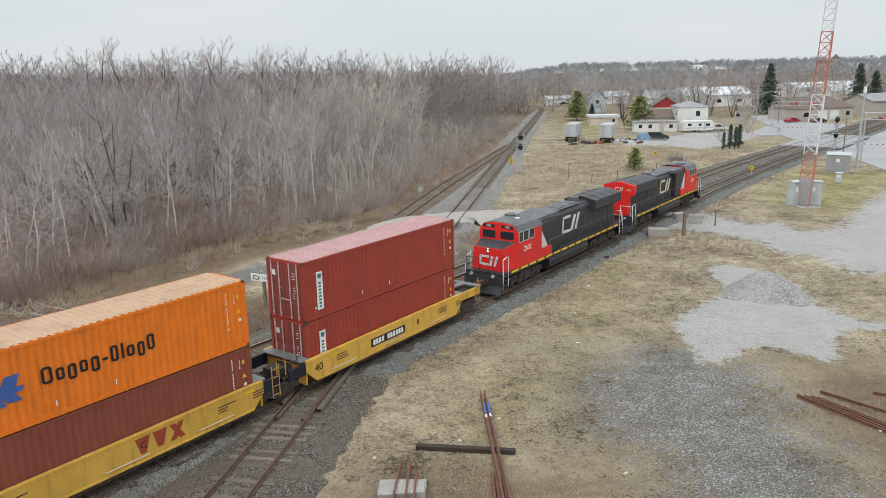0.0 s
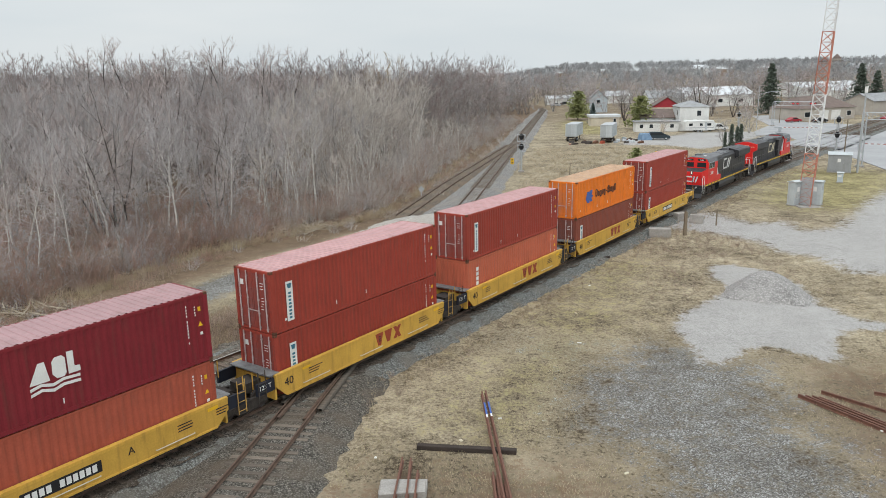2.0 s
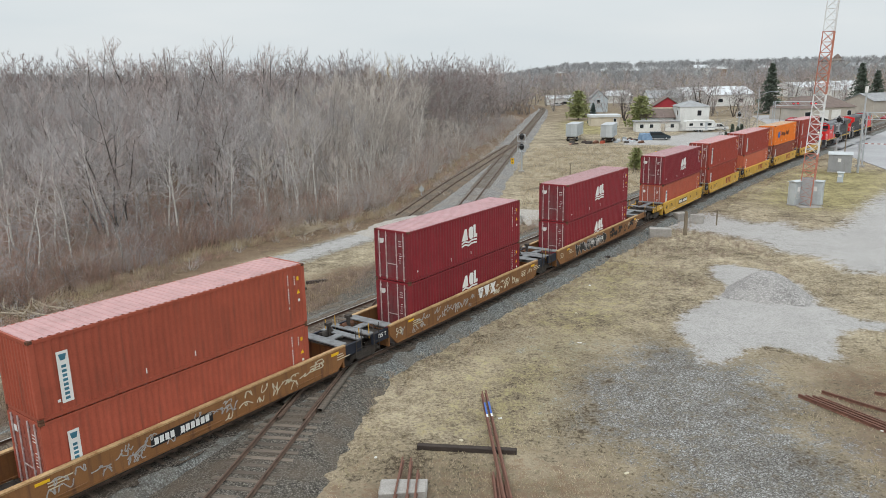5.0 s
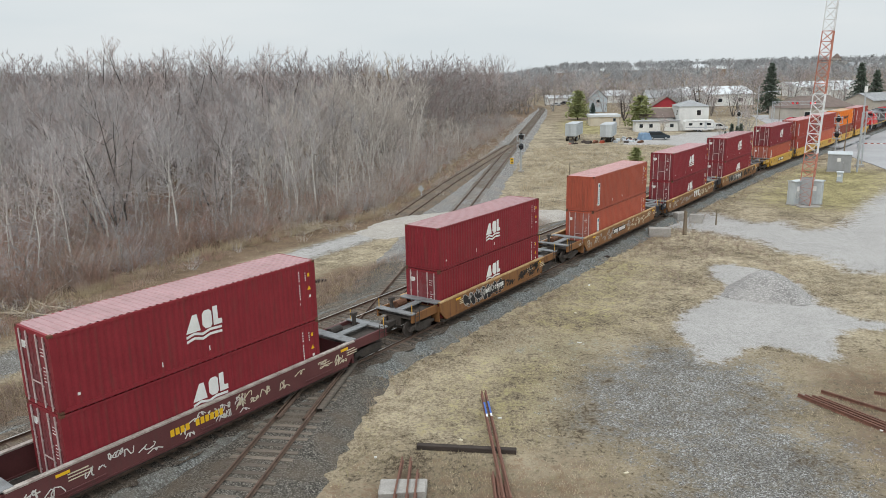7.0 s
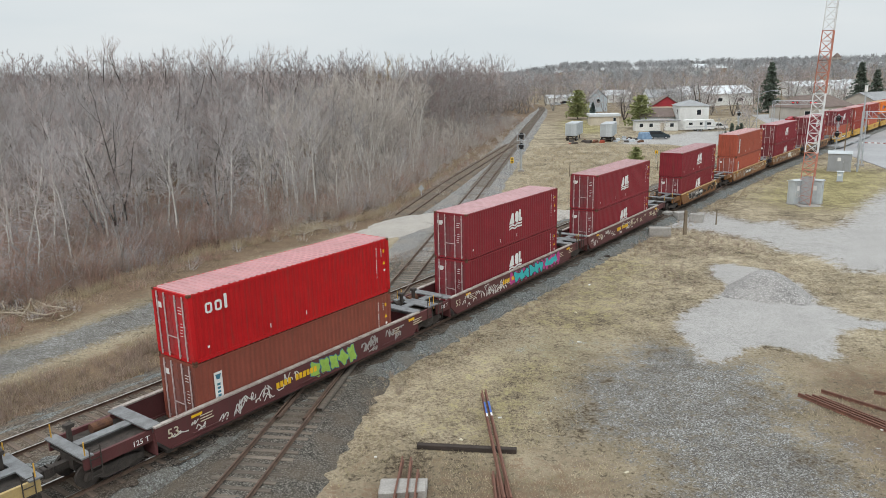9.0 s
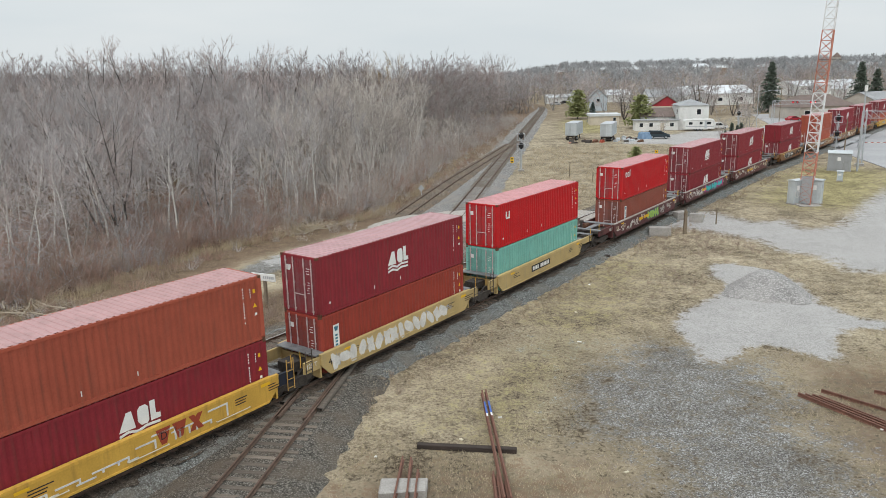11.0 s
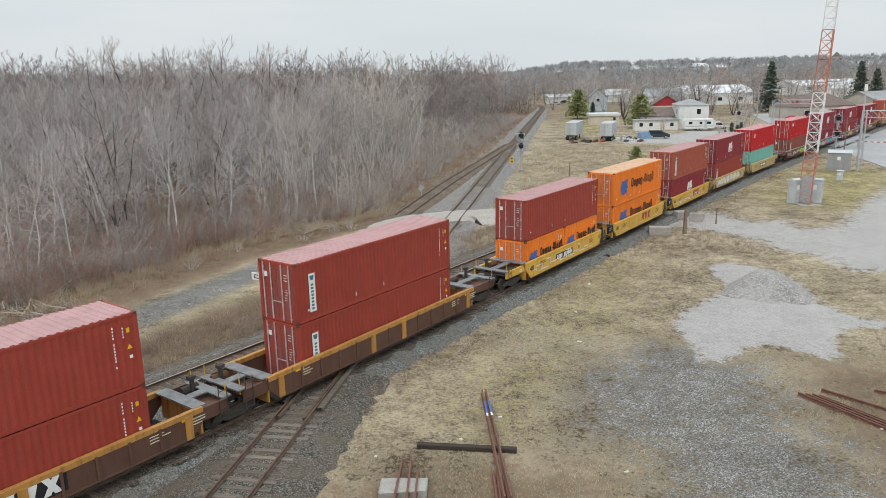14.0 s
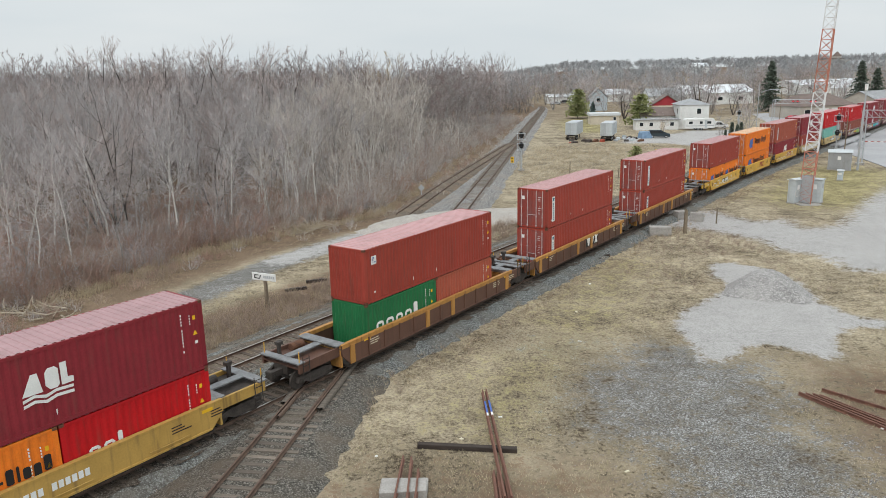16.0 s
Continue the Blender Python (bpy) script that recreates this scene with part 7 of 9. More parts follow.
def signal_mast(x, y, h, heads, turn, label, lattice=True, ladder_side=1):
    s = thing("signal_mast", label, "railway signal", at=at(x, y, turn))
    part("foundation", boxes((-0.45, 0.45, -0.45, 0.45, -0.2, 0.25)), M["concrete"], s)
    part("mast", tubes(((0, 0, 0.2), (0, 0, h), 0.11), n=8), M["galv"], s)
    bm = bmesh.new()
    for dx in (-0.22, 0.22):
        add_tube(bm, (dx, 0.4, 0.3), (dx, 0.3, h - 0.2), 0.025, n=4)
    for z in np.arange(0.5, h - 0.2, 0.33):
        add_tube(bm, (-0.22, 0.39, z), (0.22, 0.39, z), 0.018, n=4)
    part("ladder", bm, M["galv"], s)
    for z in heads:
        bm = bmesh.new()
        ring = [(0.36 * math.cos(a * math.pi / 8), z + 0.5 * math.sin(a * math.pi / 8)) for a in range(16)]
        add_prism(bm, ring, "y", -0.32, -0.27)
        hd = part("signal_head", bm, M["black"], s, "black oval signal head")
        for k, dz in enumerate((-0.22, 0.1)):
            part("hood", tubes(((0, -0.32, z + dz), (0, -0.6, z + dz), 0.11), n=10), M["black"], hd)
        bm = bmesh.new()
        add_path(bm, [(-0.6, -0.35, z - 0.75), (0.6, -0.35, z - 0.75), (0.6, 0.6, z - 0.75), (-0.6, 0.6, z - 0.75), (-0.6, -0.35, z - 0.75)], 0.035, 4)
        add_path(bm, [(-0.6, -0.35, z + 0.25), (0.6, -0.35, z + 0.25), (0.6, 0.6, z + 0.25), (-0.6, 0.6, z + 0.25), (-0.6, -0.35, z + 0.25)], 0.03, 4)
        for cx, cy in ((-0.6, -0.35), (0.6, -0.35), (0.6, 0.6), (-0.6, 0.6)):
            add_tube(bm, (cx, cy, z - 0.75), (cx, cy, z + 0.25), 0.03, n=4)
        part("platform_rail", bm, M["galv"], s)
        part("platform", boxes((-0.6, 0.6, 0.05, 0.6, z - 0.79, z - 0.74)), M["grating"], s)
    return s


def cantilever(x, y, h, reach, turn, label):
    c = thing("crossing_signal", label, "level crossing signal", at=at(x, y, turn))
    part("foundation", boxes((-0.6, 0.6, -0.6, 0.6, -0.2, 0.3)), M["concrete"], c)
    for dx, dy in ((-0.3, -0.3), (0.3, -0.3), (-0.3, 0.3), (0.3, 0.3)):
        part("mast_leg", tubes(((dx, dy, 0.2), (dx, dy, h), 0.06)), M["galv"], c)
    bm = bmesh.new()
    for k in range(6):
        a, b = 0.4 + (h - 0.5) * k / 6, 0.4 + (h - 0.5) * (k + 1) / 6
        add_tube(bm, (-0.3, -0.3, a), (0.3, -0.3, b), 0.03, n=4)
        add_tube(bm, (0.3, 0.3, a), (-0.3, 0.3, b), 0.03, n=4)
    part("mast_brace", bm, M["galv"], c)
    arm = part("arm", tubes(((0, -0.3, h), (reach, -0.3, h), 0.05), ((0, 0.3, h), (reach, 0.3, h), 0.05), ((0, 0, h - 1.1), (reach, 0, h - 0.9), 0.06)), M["galv"], c, "white lattice arm")
    bm = bmesh.new()
    n = 9
    for k in range(n):
        x0, x1 = reach * k / n, reach * (k + 1) / n
        add_tube(bm, (x0, -0.3, h), (x1, 0, h - 1.0), 0.028, n=4)
        add_tube(bm, (x0, 0.3, h), (x1, 0, h - 1.0), 0.028, n=4)
        add_tube(bm, (x1, -0.3, h), (x1, 0.3, h), 0.025, n=4)
        add_tube(bm, (x0, 0, h - 1.0), (x0, -0.3, h), 0.025, n=4)
    part("arm_lattice", bm, M["galv"], arm)
    for fx in (0.45, 0.55, 0.86, 0.96):
        bx = part("lamp_disc", tubes(((reach * fx, -0.42, h - 0.5), (reach * fx, -0.38, h - 0.5), 0.32), n=16), M["black"], c)
        part("lamp_lens", tubes(((reach * fx, -0.46, h - 0.5), (reach * fx, -0.42, h - 0.5), 0.17), n=14), M["red_lamp"], bx, "lit red lamp")
    return c


def barrier(x, y, turn, length, label):
    b = thing("crossing_gate", label, "level crossing gate", at=at(x, y, turn, -0.58))
    part("machine", boxes((-0.35, 0.35, -0.35, 0.35, 0, 1.2), bevel=0.04), M["galv"], b)
    part("counterweight", boxes((-1.6, -0.3, -0.12, 0.12, 0.95, 1.15)), M["galv"], b)
    n = int(length / 0.5)
    for k in range(n):
        part("gate_band", boxes((0.3 + k * 0.5, 0.3 + (k + 1) * 0.5, -0.05, 0.05, 1.0, 1.13)), M["red_mark"] if k % 2 else M["white"], b)
    return b


def pole(x, y, h, mat, label, category="pole", arm=0.0, arm_turn=0.0, cap=False, wires=False, r=0.11):
    p = thing("street_lamp" if arm else "utility_pole", label, category, at=at(x, y, arm_turn))
    part("shaft", add_tube(bmesh.new(), (0, 0, -0.3), (0, 0, h), r, r * 0.65, 10), M[mat], p)
    if arm:
        part("arm", add_path(bmesh.new(), [(0, 0, h * 0.78), (arm * 0.35, 0, h * 0.85), (arm * 0.8, 0, h * 0.88), (arm, 0, h * 0.87)], 0.05), M["galv"], p)
        part("lamp_head", boxes((arm - 0.1, arm + 0.6, -0.16, 0.16, h * 0.86, h * 0.885), bevel=0.03), M["galv"], p)
    if cap:
        part("cap", tubes(((0, 0, h), (0, 0, h + 0.9), 0.22), n=10), M["white"], p, "white aerial canister")
    if wires:
        part("crossarm", boxes((-1.1, 1.1, -0.06, 0.06, h - 0.6, h - 0.45)), M["wood_post"], p)
        for dx in (-0.95, -0.4, 0.4, 0.95):
            part("insulator", tubes(((dx, 0, h - 0.45), (dx, 0, h - 0.28), 0.05)), M["grey_paint"], p)
    return p


def name_sign():
    s = thing("station_name_sign", "white name board with plain bars on a timber post", "sign", at=at(-11.9, 46.4, -24))
    part("post", boxes((-0.09, 0.09, -0.09, 0.09, -0.3, 2.3)), M["wood_post"], s)
    b = part("board", boxes((-0.95, 0.95, -0.14, -0.09, 2.02, 2.52), bevel=0.01), M["white"], s)
    bm = bmesh.new()
    band(bm, [(-0.42, 2.37), (-0.72, 2.37), (-0.74, 2.17), (-0.42, 2.15)], 0.03, -0.145, 0.01)
    add_prism(bm, [(-0.38, 2.13), (-0.3, 2.13), (-0.2, 2.39), (-0.28, 2.39)], "y", -0.15, -0.14)
    part("emblem", bm, M["black"], b)
    for k in range(6):
        part("name_bar", boxes((-0.02 + k * 0.15, 0.09 + k * 0.15, -0.146, -0.139, 2.18, 2.36)), M["grey_paint"], b)


def marker(x, y, h, turn, label, shape="plate", tall=0.50):
    m = thing("lineside_marker", label, "marker", "lineside markers", at=at(x, y, turn))
    part("post", boxes((-0.04, 0.04, -0.04, 0.04, -0.3, h)), M["galv"], m)
    if shape == "plate":
        part("plate", boxes((-0.25, 0.25, -0.08, -0.04, h - tall, h), bevel=0.01), M["yellow"], m, "yellow marker plate")
        for k in range(round(tall / 0.45)):
            part("symbol_bar", boxes((-0.12, 0.12, -0.09, -0.075, h - 0.34 - k * 0.45, h - 0.16 - k * 0.45)), M["black"], m)
    else:
        bm = bmesh.new()
        add_prism(bm, [(0, h - 0.85), (0.42, h - 0.42), (0, h), (-0.42, h - 0.42)], "y", -0.08, -0.04)
        part("plate", bm, M["grey_paint"], m, "grey diamond plate")


def concrete_block(x, y, w, d, h, turn, tilt=0):
    b = thing("concrete_block", "weathered grey concrete block on the gravel", "concrete block", "concrete blocks by the track", at=at(x, y, turn) @ Matrix.Rotation(radians(tilt), 4, "X"))
    bm = boxes((-w / 2, w / 2, -d / 2, d / 2, -0.12, h), bevel=0.05)
    for v in bm.verts:
        v.co += Vector((random.uniform(-0.03, 0.03), random.uniform(-0.03, 0.03), random.uniform(-0.02, 0.02)))
    part("block", bm, M["concrete"], b)


def old_rail(p, q, z=0.0, blue=False, group="stacked old rails"):
    p, q = Vector((*p, 0)), Vector((*q, 0))
    d = q - p
    r = thing("old_rail", "rusty old rail lying on the dry grass", "rail", group,
              at=Matrix.Translation((p.x, p.y, float(lie(p.x, p.y)) + 0.175 + z)) @ Matrix.Rotation(math.atan2(d.y, d.x), 4, "Z"))
    bm = bmesh.new()
    add_prism(bm, RAIL, "x", 0, d.length)
    part("web", bm, M["old_rail"], r)
    if blue:
        part("paint_band", boxes((d.length * 0.14, d.length * 0.27, -0.04, 0.04, -0.03, 0.004)), M["blue"], r, "blue painted stretch")
        part("paint_band", boxes((d.length * 0.27, d.length * 0.30, -0.04, 0.04, -0.03, 0.004)), M["white"], r)


def old_sleeper(x, y, turn, ln=2.6, label="dark creosoted timber sleeper lying on the grass"):
    s = thing("timber", label, "timber", at=at(x, y, turn))
    bm = boxes((-ln / 2, ln / 2, -0.13, 0.13, -0.03, 0.2), bevel=0.02)
    part("beam", bm, M["old_timber"], s)


def fence_post(x, y, h, lean=0):
    p = thing("fence_post", "weathered timber fence post in dry grass", "post", "fence posts in the field", at=at(x, y, 0) @ Matrix.Rotation(radians(lean), 4, "X"))
    part("post", add_tube(bmesh.new(), (0, 0, -0.3), (0, 0, h), 0.08, 0.06, 6), M["wood_post"], p)


def gravel_pile():
    rng = np.random.RandomState(2)
    n = 44
    V, T = [], []
    for i in range(n):
        for j in range(n):
            u, v = i / (n - 1) * 2 - 1, j / (n - 1) * 2 - 1
            r = math.hypot(u, v) * 1.2 * (1 + 0.12 * math.sin(3 * math.atan2(v, u) + 1) + 0.06 * math.sin(7 * math.atan2(v, u)))
            z = 2.0 * (max(0, 1 - r) * (1 - 0.25 * math.exp(-r * r * 18)) + 0.05) if r < 1 else 0
            z += rng.uniform(-0.03, 0.03) - 0.10
            x, y = 22.2 + u * 3.3, 47.8 + v * 3.4
            V.append((x, y, float(lie(x, y)) + z))
    for i in range(n - 1):
        for j in range(n - 1):
            a = i * n + j
            T += [(a, a + n, a + 1), (a + 1, a + n, a + n + 1)]
    me = raw_mesh("heap", V, T, stones("pale_crushed_stone", (0.48, 0.46, 0.445), (0.29, 0.28, 0.27), 0.09, (0.44, 0.42, 0.40), 0.4, 1.0, 0.6))
    tagged(new("gravel_pile", me), "heap of pale crushed stone on the gravel yard", "gravel pile", kind="stuff")


def branch_heap(x, y, size, count, seed, mat="bone_wood"):
    rng = random.Random(seed)
    bm = bmesh.new()
    for k in range(count):
        a = rng.uniform(0, 6.28)
        p = Vector((x + rng.uniform(-1, 1) * size, y + rng.uniform(-0.6, 0.6) * size, float(lie(x, y)) + rng.uniform(0.0, 0.5)))
        d = Vector((math.cos(a), math.sin(a) * 0.6, rng.uniform(-0.05, 0.5)))
        ln = rng.uniform(0.8, 2.4)
        r = rng.uniform(0.02, 0.06)
        q = p + d * ln * 0.55
        add_tube(bm, p, q, r, r * 0.75, 5)
        add_tube(bm, q, q + (d + Vector((rng.uniform(-0.4, 0.4), rng.uniform(-0.4, 0.4), rng.uniform(-0.1, 0.4)))) * ln * 0.5, r * 0.75, 0.008, 5)
    tagged(new("branch_heap", mesh_of("branch_heap", bm, M[mat])), "heap of bleached cut branches at the wood's edge", "brush pile", kind="stuff")


def litter_scrap(x, y, w, d, turn, mat="white"):
    s = thing("scrap", "small pale piece of litter on the ground", "litter", "litter on the ground", at=at(x, y, turn))
    part("piece", boxes((-w / 2, w / 2, -d / 2, d / 2, 0.0, 0.05), bevel=0.01), M[mat], s)


# ---------------------------------------------------------------- the town
def window(parent, x, y, z, w, h, face):
    """A window on a wall that faces -y ('s'), +y, -x ('w') or +x ('e')."""
    if face == "s":
        f = part("window", boxes((x - w / 2 - 0.1, x + w / 2 + 0.1, y - 0.06, y, z - 0.1, z + h + 0.1)), M["white"], parent)
        part("pane", boxes((x - w / 2, x + w / 2, y - 0.08, y - 0.05, z, z + h)), M["glass"], f)
    else:
        s = -1 if face == "w" else 1
        f = part("window", boxes((*sorted((x, x + 0.06 * s)), y - w / 2 - 0.1, y + w / 2 + 0.1, z - 0.1, z + h + 0.1)), M["white"], parent)
        part("pane", boxes((*sorted((x + 0.05 * s, x + 0.08 * s)), y - w / 2, y + w / 2, z, z + h)), M["glass"], f)


def house(x, y, turn, w, d, h, ridge, wall, roof, label, style="gable", along="x", windows=(), door=None, gable=None, category="house", name="house", base=None):
    """A house: x is its front's width, -y its front."""
    ho = thing(name, label, category, at=at(x, y, turn))
    part("wall", boxes((-w / 2, w / 2, -d / 2, d / 2, -0.8, h)), M[wall], ho)
    o = 0.35
    bm = bmesh.new()
    if style == "gable" and along == "x":
        add_prism(bm, [(-d / 2 - o, h - 0.05), (0, ridge), (d / 2 + o, h - 0.05), (d / 2 + o, h + 0.12), (0, ridge + 0.2), (-d / 2 - o, h + 0.12)], "x", -w / 2 - o, w / 2 + o)
    elif style == "gable":
        add_prism(bm, [(-w / 2 - o, h - 0.05), (0, ridge), (w / 2 + o, h - 0.05), (w / 2 + o, h + 0.12), (0, ridge + 0.2), (-w / 2 - o, h + 0.12)], "y", -d / 2 - o, d / 2 + o)
    elif style == "hip":
        ins = min(w, d) * 0.42
        vs = [bm.verts.new(v) for v in ((-w / 2 - o, -d / 2 - o, h), (w / 2 + o, -d / 2 - o, h), (w / 2 + o, d / 2 + o, h), (-w / 2 - o, d / 2 + o, h))]
        a, b = ((-w / 2 + ins, 0, ridge), (w / 2 - ins, 0, ridge)) if w > d else ((0, -d / 2 + ins, ridge), (0, d / 2 - ins, ridge))
        a, b = bm.verts.new(a), bm.verts.new(b)
        bm.faces.new(vs[::-1])
        if w > d:
            for f in ((vs[0], vs[1], b, a), (vs[1], vs[2], b), (vs[2], vs[3], a, b), (vs[3], vs[0], a)):
                bm.faces.new(f)
        else:
            for f in ((vs[0], vs[1], a), (vs[1], vs[2], b, a), (vs[2], vs[3], b), (vs[3], vs[0], a, b)):
                bm.faces.new(f)
    else:
        add_box(bm, -w / 2 - o, w / 2 + o, -d / 2 - o, d / 2 + o, h, ridge)
    part("roof", bm, M[roof], ho)
    if style == "gable":
        bm = bmesh.new()
        if along == "x":
            add_prism(bm, [(-d / 2, h - 0.02), (d / 2, h - 0.02), (0, ridge)], "x", -w / 2 + 0.004, w / 2 - 0.004)
        else:
            add_prism(bm, [(-w / 2, h - 0.02), (w / 2, h - 0.02), (0, ridge)], "y", -d / 2 + 0.004, d / 2 - 0.004)
        part("gable_wall", bm, M[gable or wall], ho)
    for wx, wz, ww, wh, face in windows:
        if face == "s":
            window(ho, wx, -d / 2, wz, ww, wh, "s")
        else:
            window(ho, -w / 2 if face == "w" else w / 2, wx, wz, ww, wh, face)
    if door:
        dx, dw, dh, dm = door
        part("door", boxes((dx - dw / 2, dx + dw / 2, -d / 2 - 0.06, -d / 2, 0, dh)), M[dm], ho)
    return ho


def wheel(parent, x, y, r=0.33, w=0.22):
    ty = part("wheel", tubes(((x, y - w / 2, r), (x, y + w / 2, r), r), n=18), M["rubber"], parent)
    part("rim", tubes(((x, y - w / 2 - 0.01, r), (x, y + w / 2 + 0.01, r), r * 0.58), n=12), M["galv"], ty)


def car(x, y, turn, mat, label, kind="sedan"):
    c = thing("parked_car", label, "car", at=at(x, y, turn))
    L, H = (4.7, 1.45) if kind == "sedan" else (4.9, 1.78) if kind == "van" else (5.5, 1.85)
    prof = {"sedan": [(-L / 2, 0.35), (-L / 2, 0.85), (-L / 2 + 0.8, 0.98), (-L / 2 + 1.4, H), (L / 2 - 2.0, H), (L / 2 - 1.2, 0.98), (L / 2 - 0.1, 0.85), (L / 2, 0.5), (L / 2 - 0.1, 0.3)],
            "van": [(-L / 2, 0.35), (-L / 2, 1.0), (-L / 2 + 0.3, H), (L / 2 - 2.1, H), (L / 2 - 1.0, 1.1), (L / 2 - 0.1, 0.9), (L / 2, 0.5), (L / 2 - 0.1, 0.3)],
            "pickup": [(-L / 2, 0.5), (-L / 2, 1.05), (-0.5, 1.05), (-0.4, H), (0.9, H), (1.5, 1.15), (L / 2 - 0.05, 1.0), (L / 2, 0.5), (L / 2 - 0.2, 0.4)]}[kind]
    bm = bmesh.new()
    add_prism(bm, prof, "y", -0.88, 0.88)
    bmesh.ops.bevel(bm, geom=[e for e in bm.edges if abs(e.verts[0].co.y - e.verts[1].co.y) < 1e-5], offset=0.07, segments=2, affect="EDGES")
    part("body", bm, M[mat], c)
    for y in (-1, 1):
        g = [(a, b) for a, b in prof if b > 0.95]
        cx = sum(a for a, b in g) / len(g)
        inner = [(cx + (a - cx) * 0.86, 1.03 + (b - 0.98) * 0.72) for a, b in g]
        bm = bmesh.new()
        add_prism(bm, inner, "y", *sorted((y * 0.87, y * 0.895)))
        part("side_window", bm, M["glass"], c)
        for x0 in (-L / 2 + 0.95, L / 2 - 0.95):
            wheel(c, x0, y * 0.8)
        part("headlight", boxes((L / 2 - 0.16, L / 2 - 0.02, *sorted((y * 0.5, y * 0.8)), 0.62, 0.78), bevel=0.02), M["white"], c)
        part("tail_light", boxes((-L / 2 - 0.015, -L / 2 + 0.1, *sorted((y * 0.6, y * 0.84)), 0.7, 0.88)), M["red_mark"], c)
    return c


def box_trailer(x, y, turn, length, label):
    t = thing("box_trailer", label, "trailer", "old box trailers in the field", at=at(x, y, turn))
    part("box", boxes((0, length, -1.28, 1.28, 1.15, 3.9), bevel=0.04), M["cab_white"], t)
    part("roof_edge", boxes((-0.03, length + 0.03, -1.31, 1.31, 3.84, 3.95)), M["galv"], t)
    for y2 in (-0.64, 0.64):
        part("door", boxes((-0.05, 0.0, y2 - 0.6, y2 + 0.6, 1.25, 3.78)), M["cab_white"], t)
        part("lock_bar", tubes(((-0.08, y2 * 0.5, 1.25), (-0.08, y2 * 0.5, 3.75), 0.025)), M["galv"], t)
    for k in range(int(length / 0.6)):
        part("side_rib", boxes((0.3 + k * 0.6, 0.36 + k * 0.6, -1.30, -1.27, 1.2, 3.8)), M["cab_white"], t)
    part("chassis", boxes((0.2, length - 0.3, -0.5, 0.5, 0.85, 1.15)), M["grime"], t)
    part("bumper", boxes((-0.1, 0.05, -1.2, 1.2, 0.5, 0.65), (-0.05, 0.05, -0.8, -0.7, 0.6, 1.15), (-0.05, 0.05, 0.7, 0.8, 0.6, 1.15)), M["grime"], t)
    for x0 in (1.2, 2.4):
        for y0 in (-1.0, 1.0):
            wheel(t, x0, y0, 0.5, 0.3)
    for y0 in (-0.8, 0.8):
        part("landing_leg", boxes((length - 1.8, length - 1.65, y0 - 0.08, y0 + 0.08, 0, 1.0)), M["grime"], t)


def caravan(x, y, turn):
    c = thing("travel_trailer", "white travel trailer parked beside the white house", "trailer", at=at(x, y, turn))
    bm = bmesh.new()
    add_prism(bm, [(-3.7, 0.55), (-3.7, 2.5), (-3.4, 2.95), (3.2, 2.95), (3.7, 2.3), (3.6, 0.55)], "y", -1.2, 1.2)
    part("body", bm, M["siding_white"], c)
    part("stripe", boxes((-3.6, 3.5, -1.215, -1.2, 1.05, 1.25)), M["grey_paint"], c)
    for x0, w in ((-2.4, 0.9), (0.2, 0.7), (2.2, 1.0)):
        part("window", boxes((x0 - w / 2, x0 + w / 2, -1.23, -1.2, 1.65, 2.25)), M["glass"], c)
    part("door", boxes((1.1, 1.7, -1.22, -1.2, 0.7, 2.55)), M["cab_white"], c)
    part("awning", tubes(((-3.0, -1.3, 2.75), (3.0, -1.3, 2.75), 0.08)), M["white"], c)
    for x0 in (-0.5, 0.35):
        for y0 in (-1.05, 1.05):
            wheel(c, x0, y0, 0.34)
    part("drawbar", boxes((3.6, 4.7, -0.08, 0.08, 0.5, 0.62)), M["grime"], c)
    part("roof_vent", boxes((-1.5, -0.7, -0.3, 0.3, 2.95, 3.15)), M["white"], c)


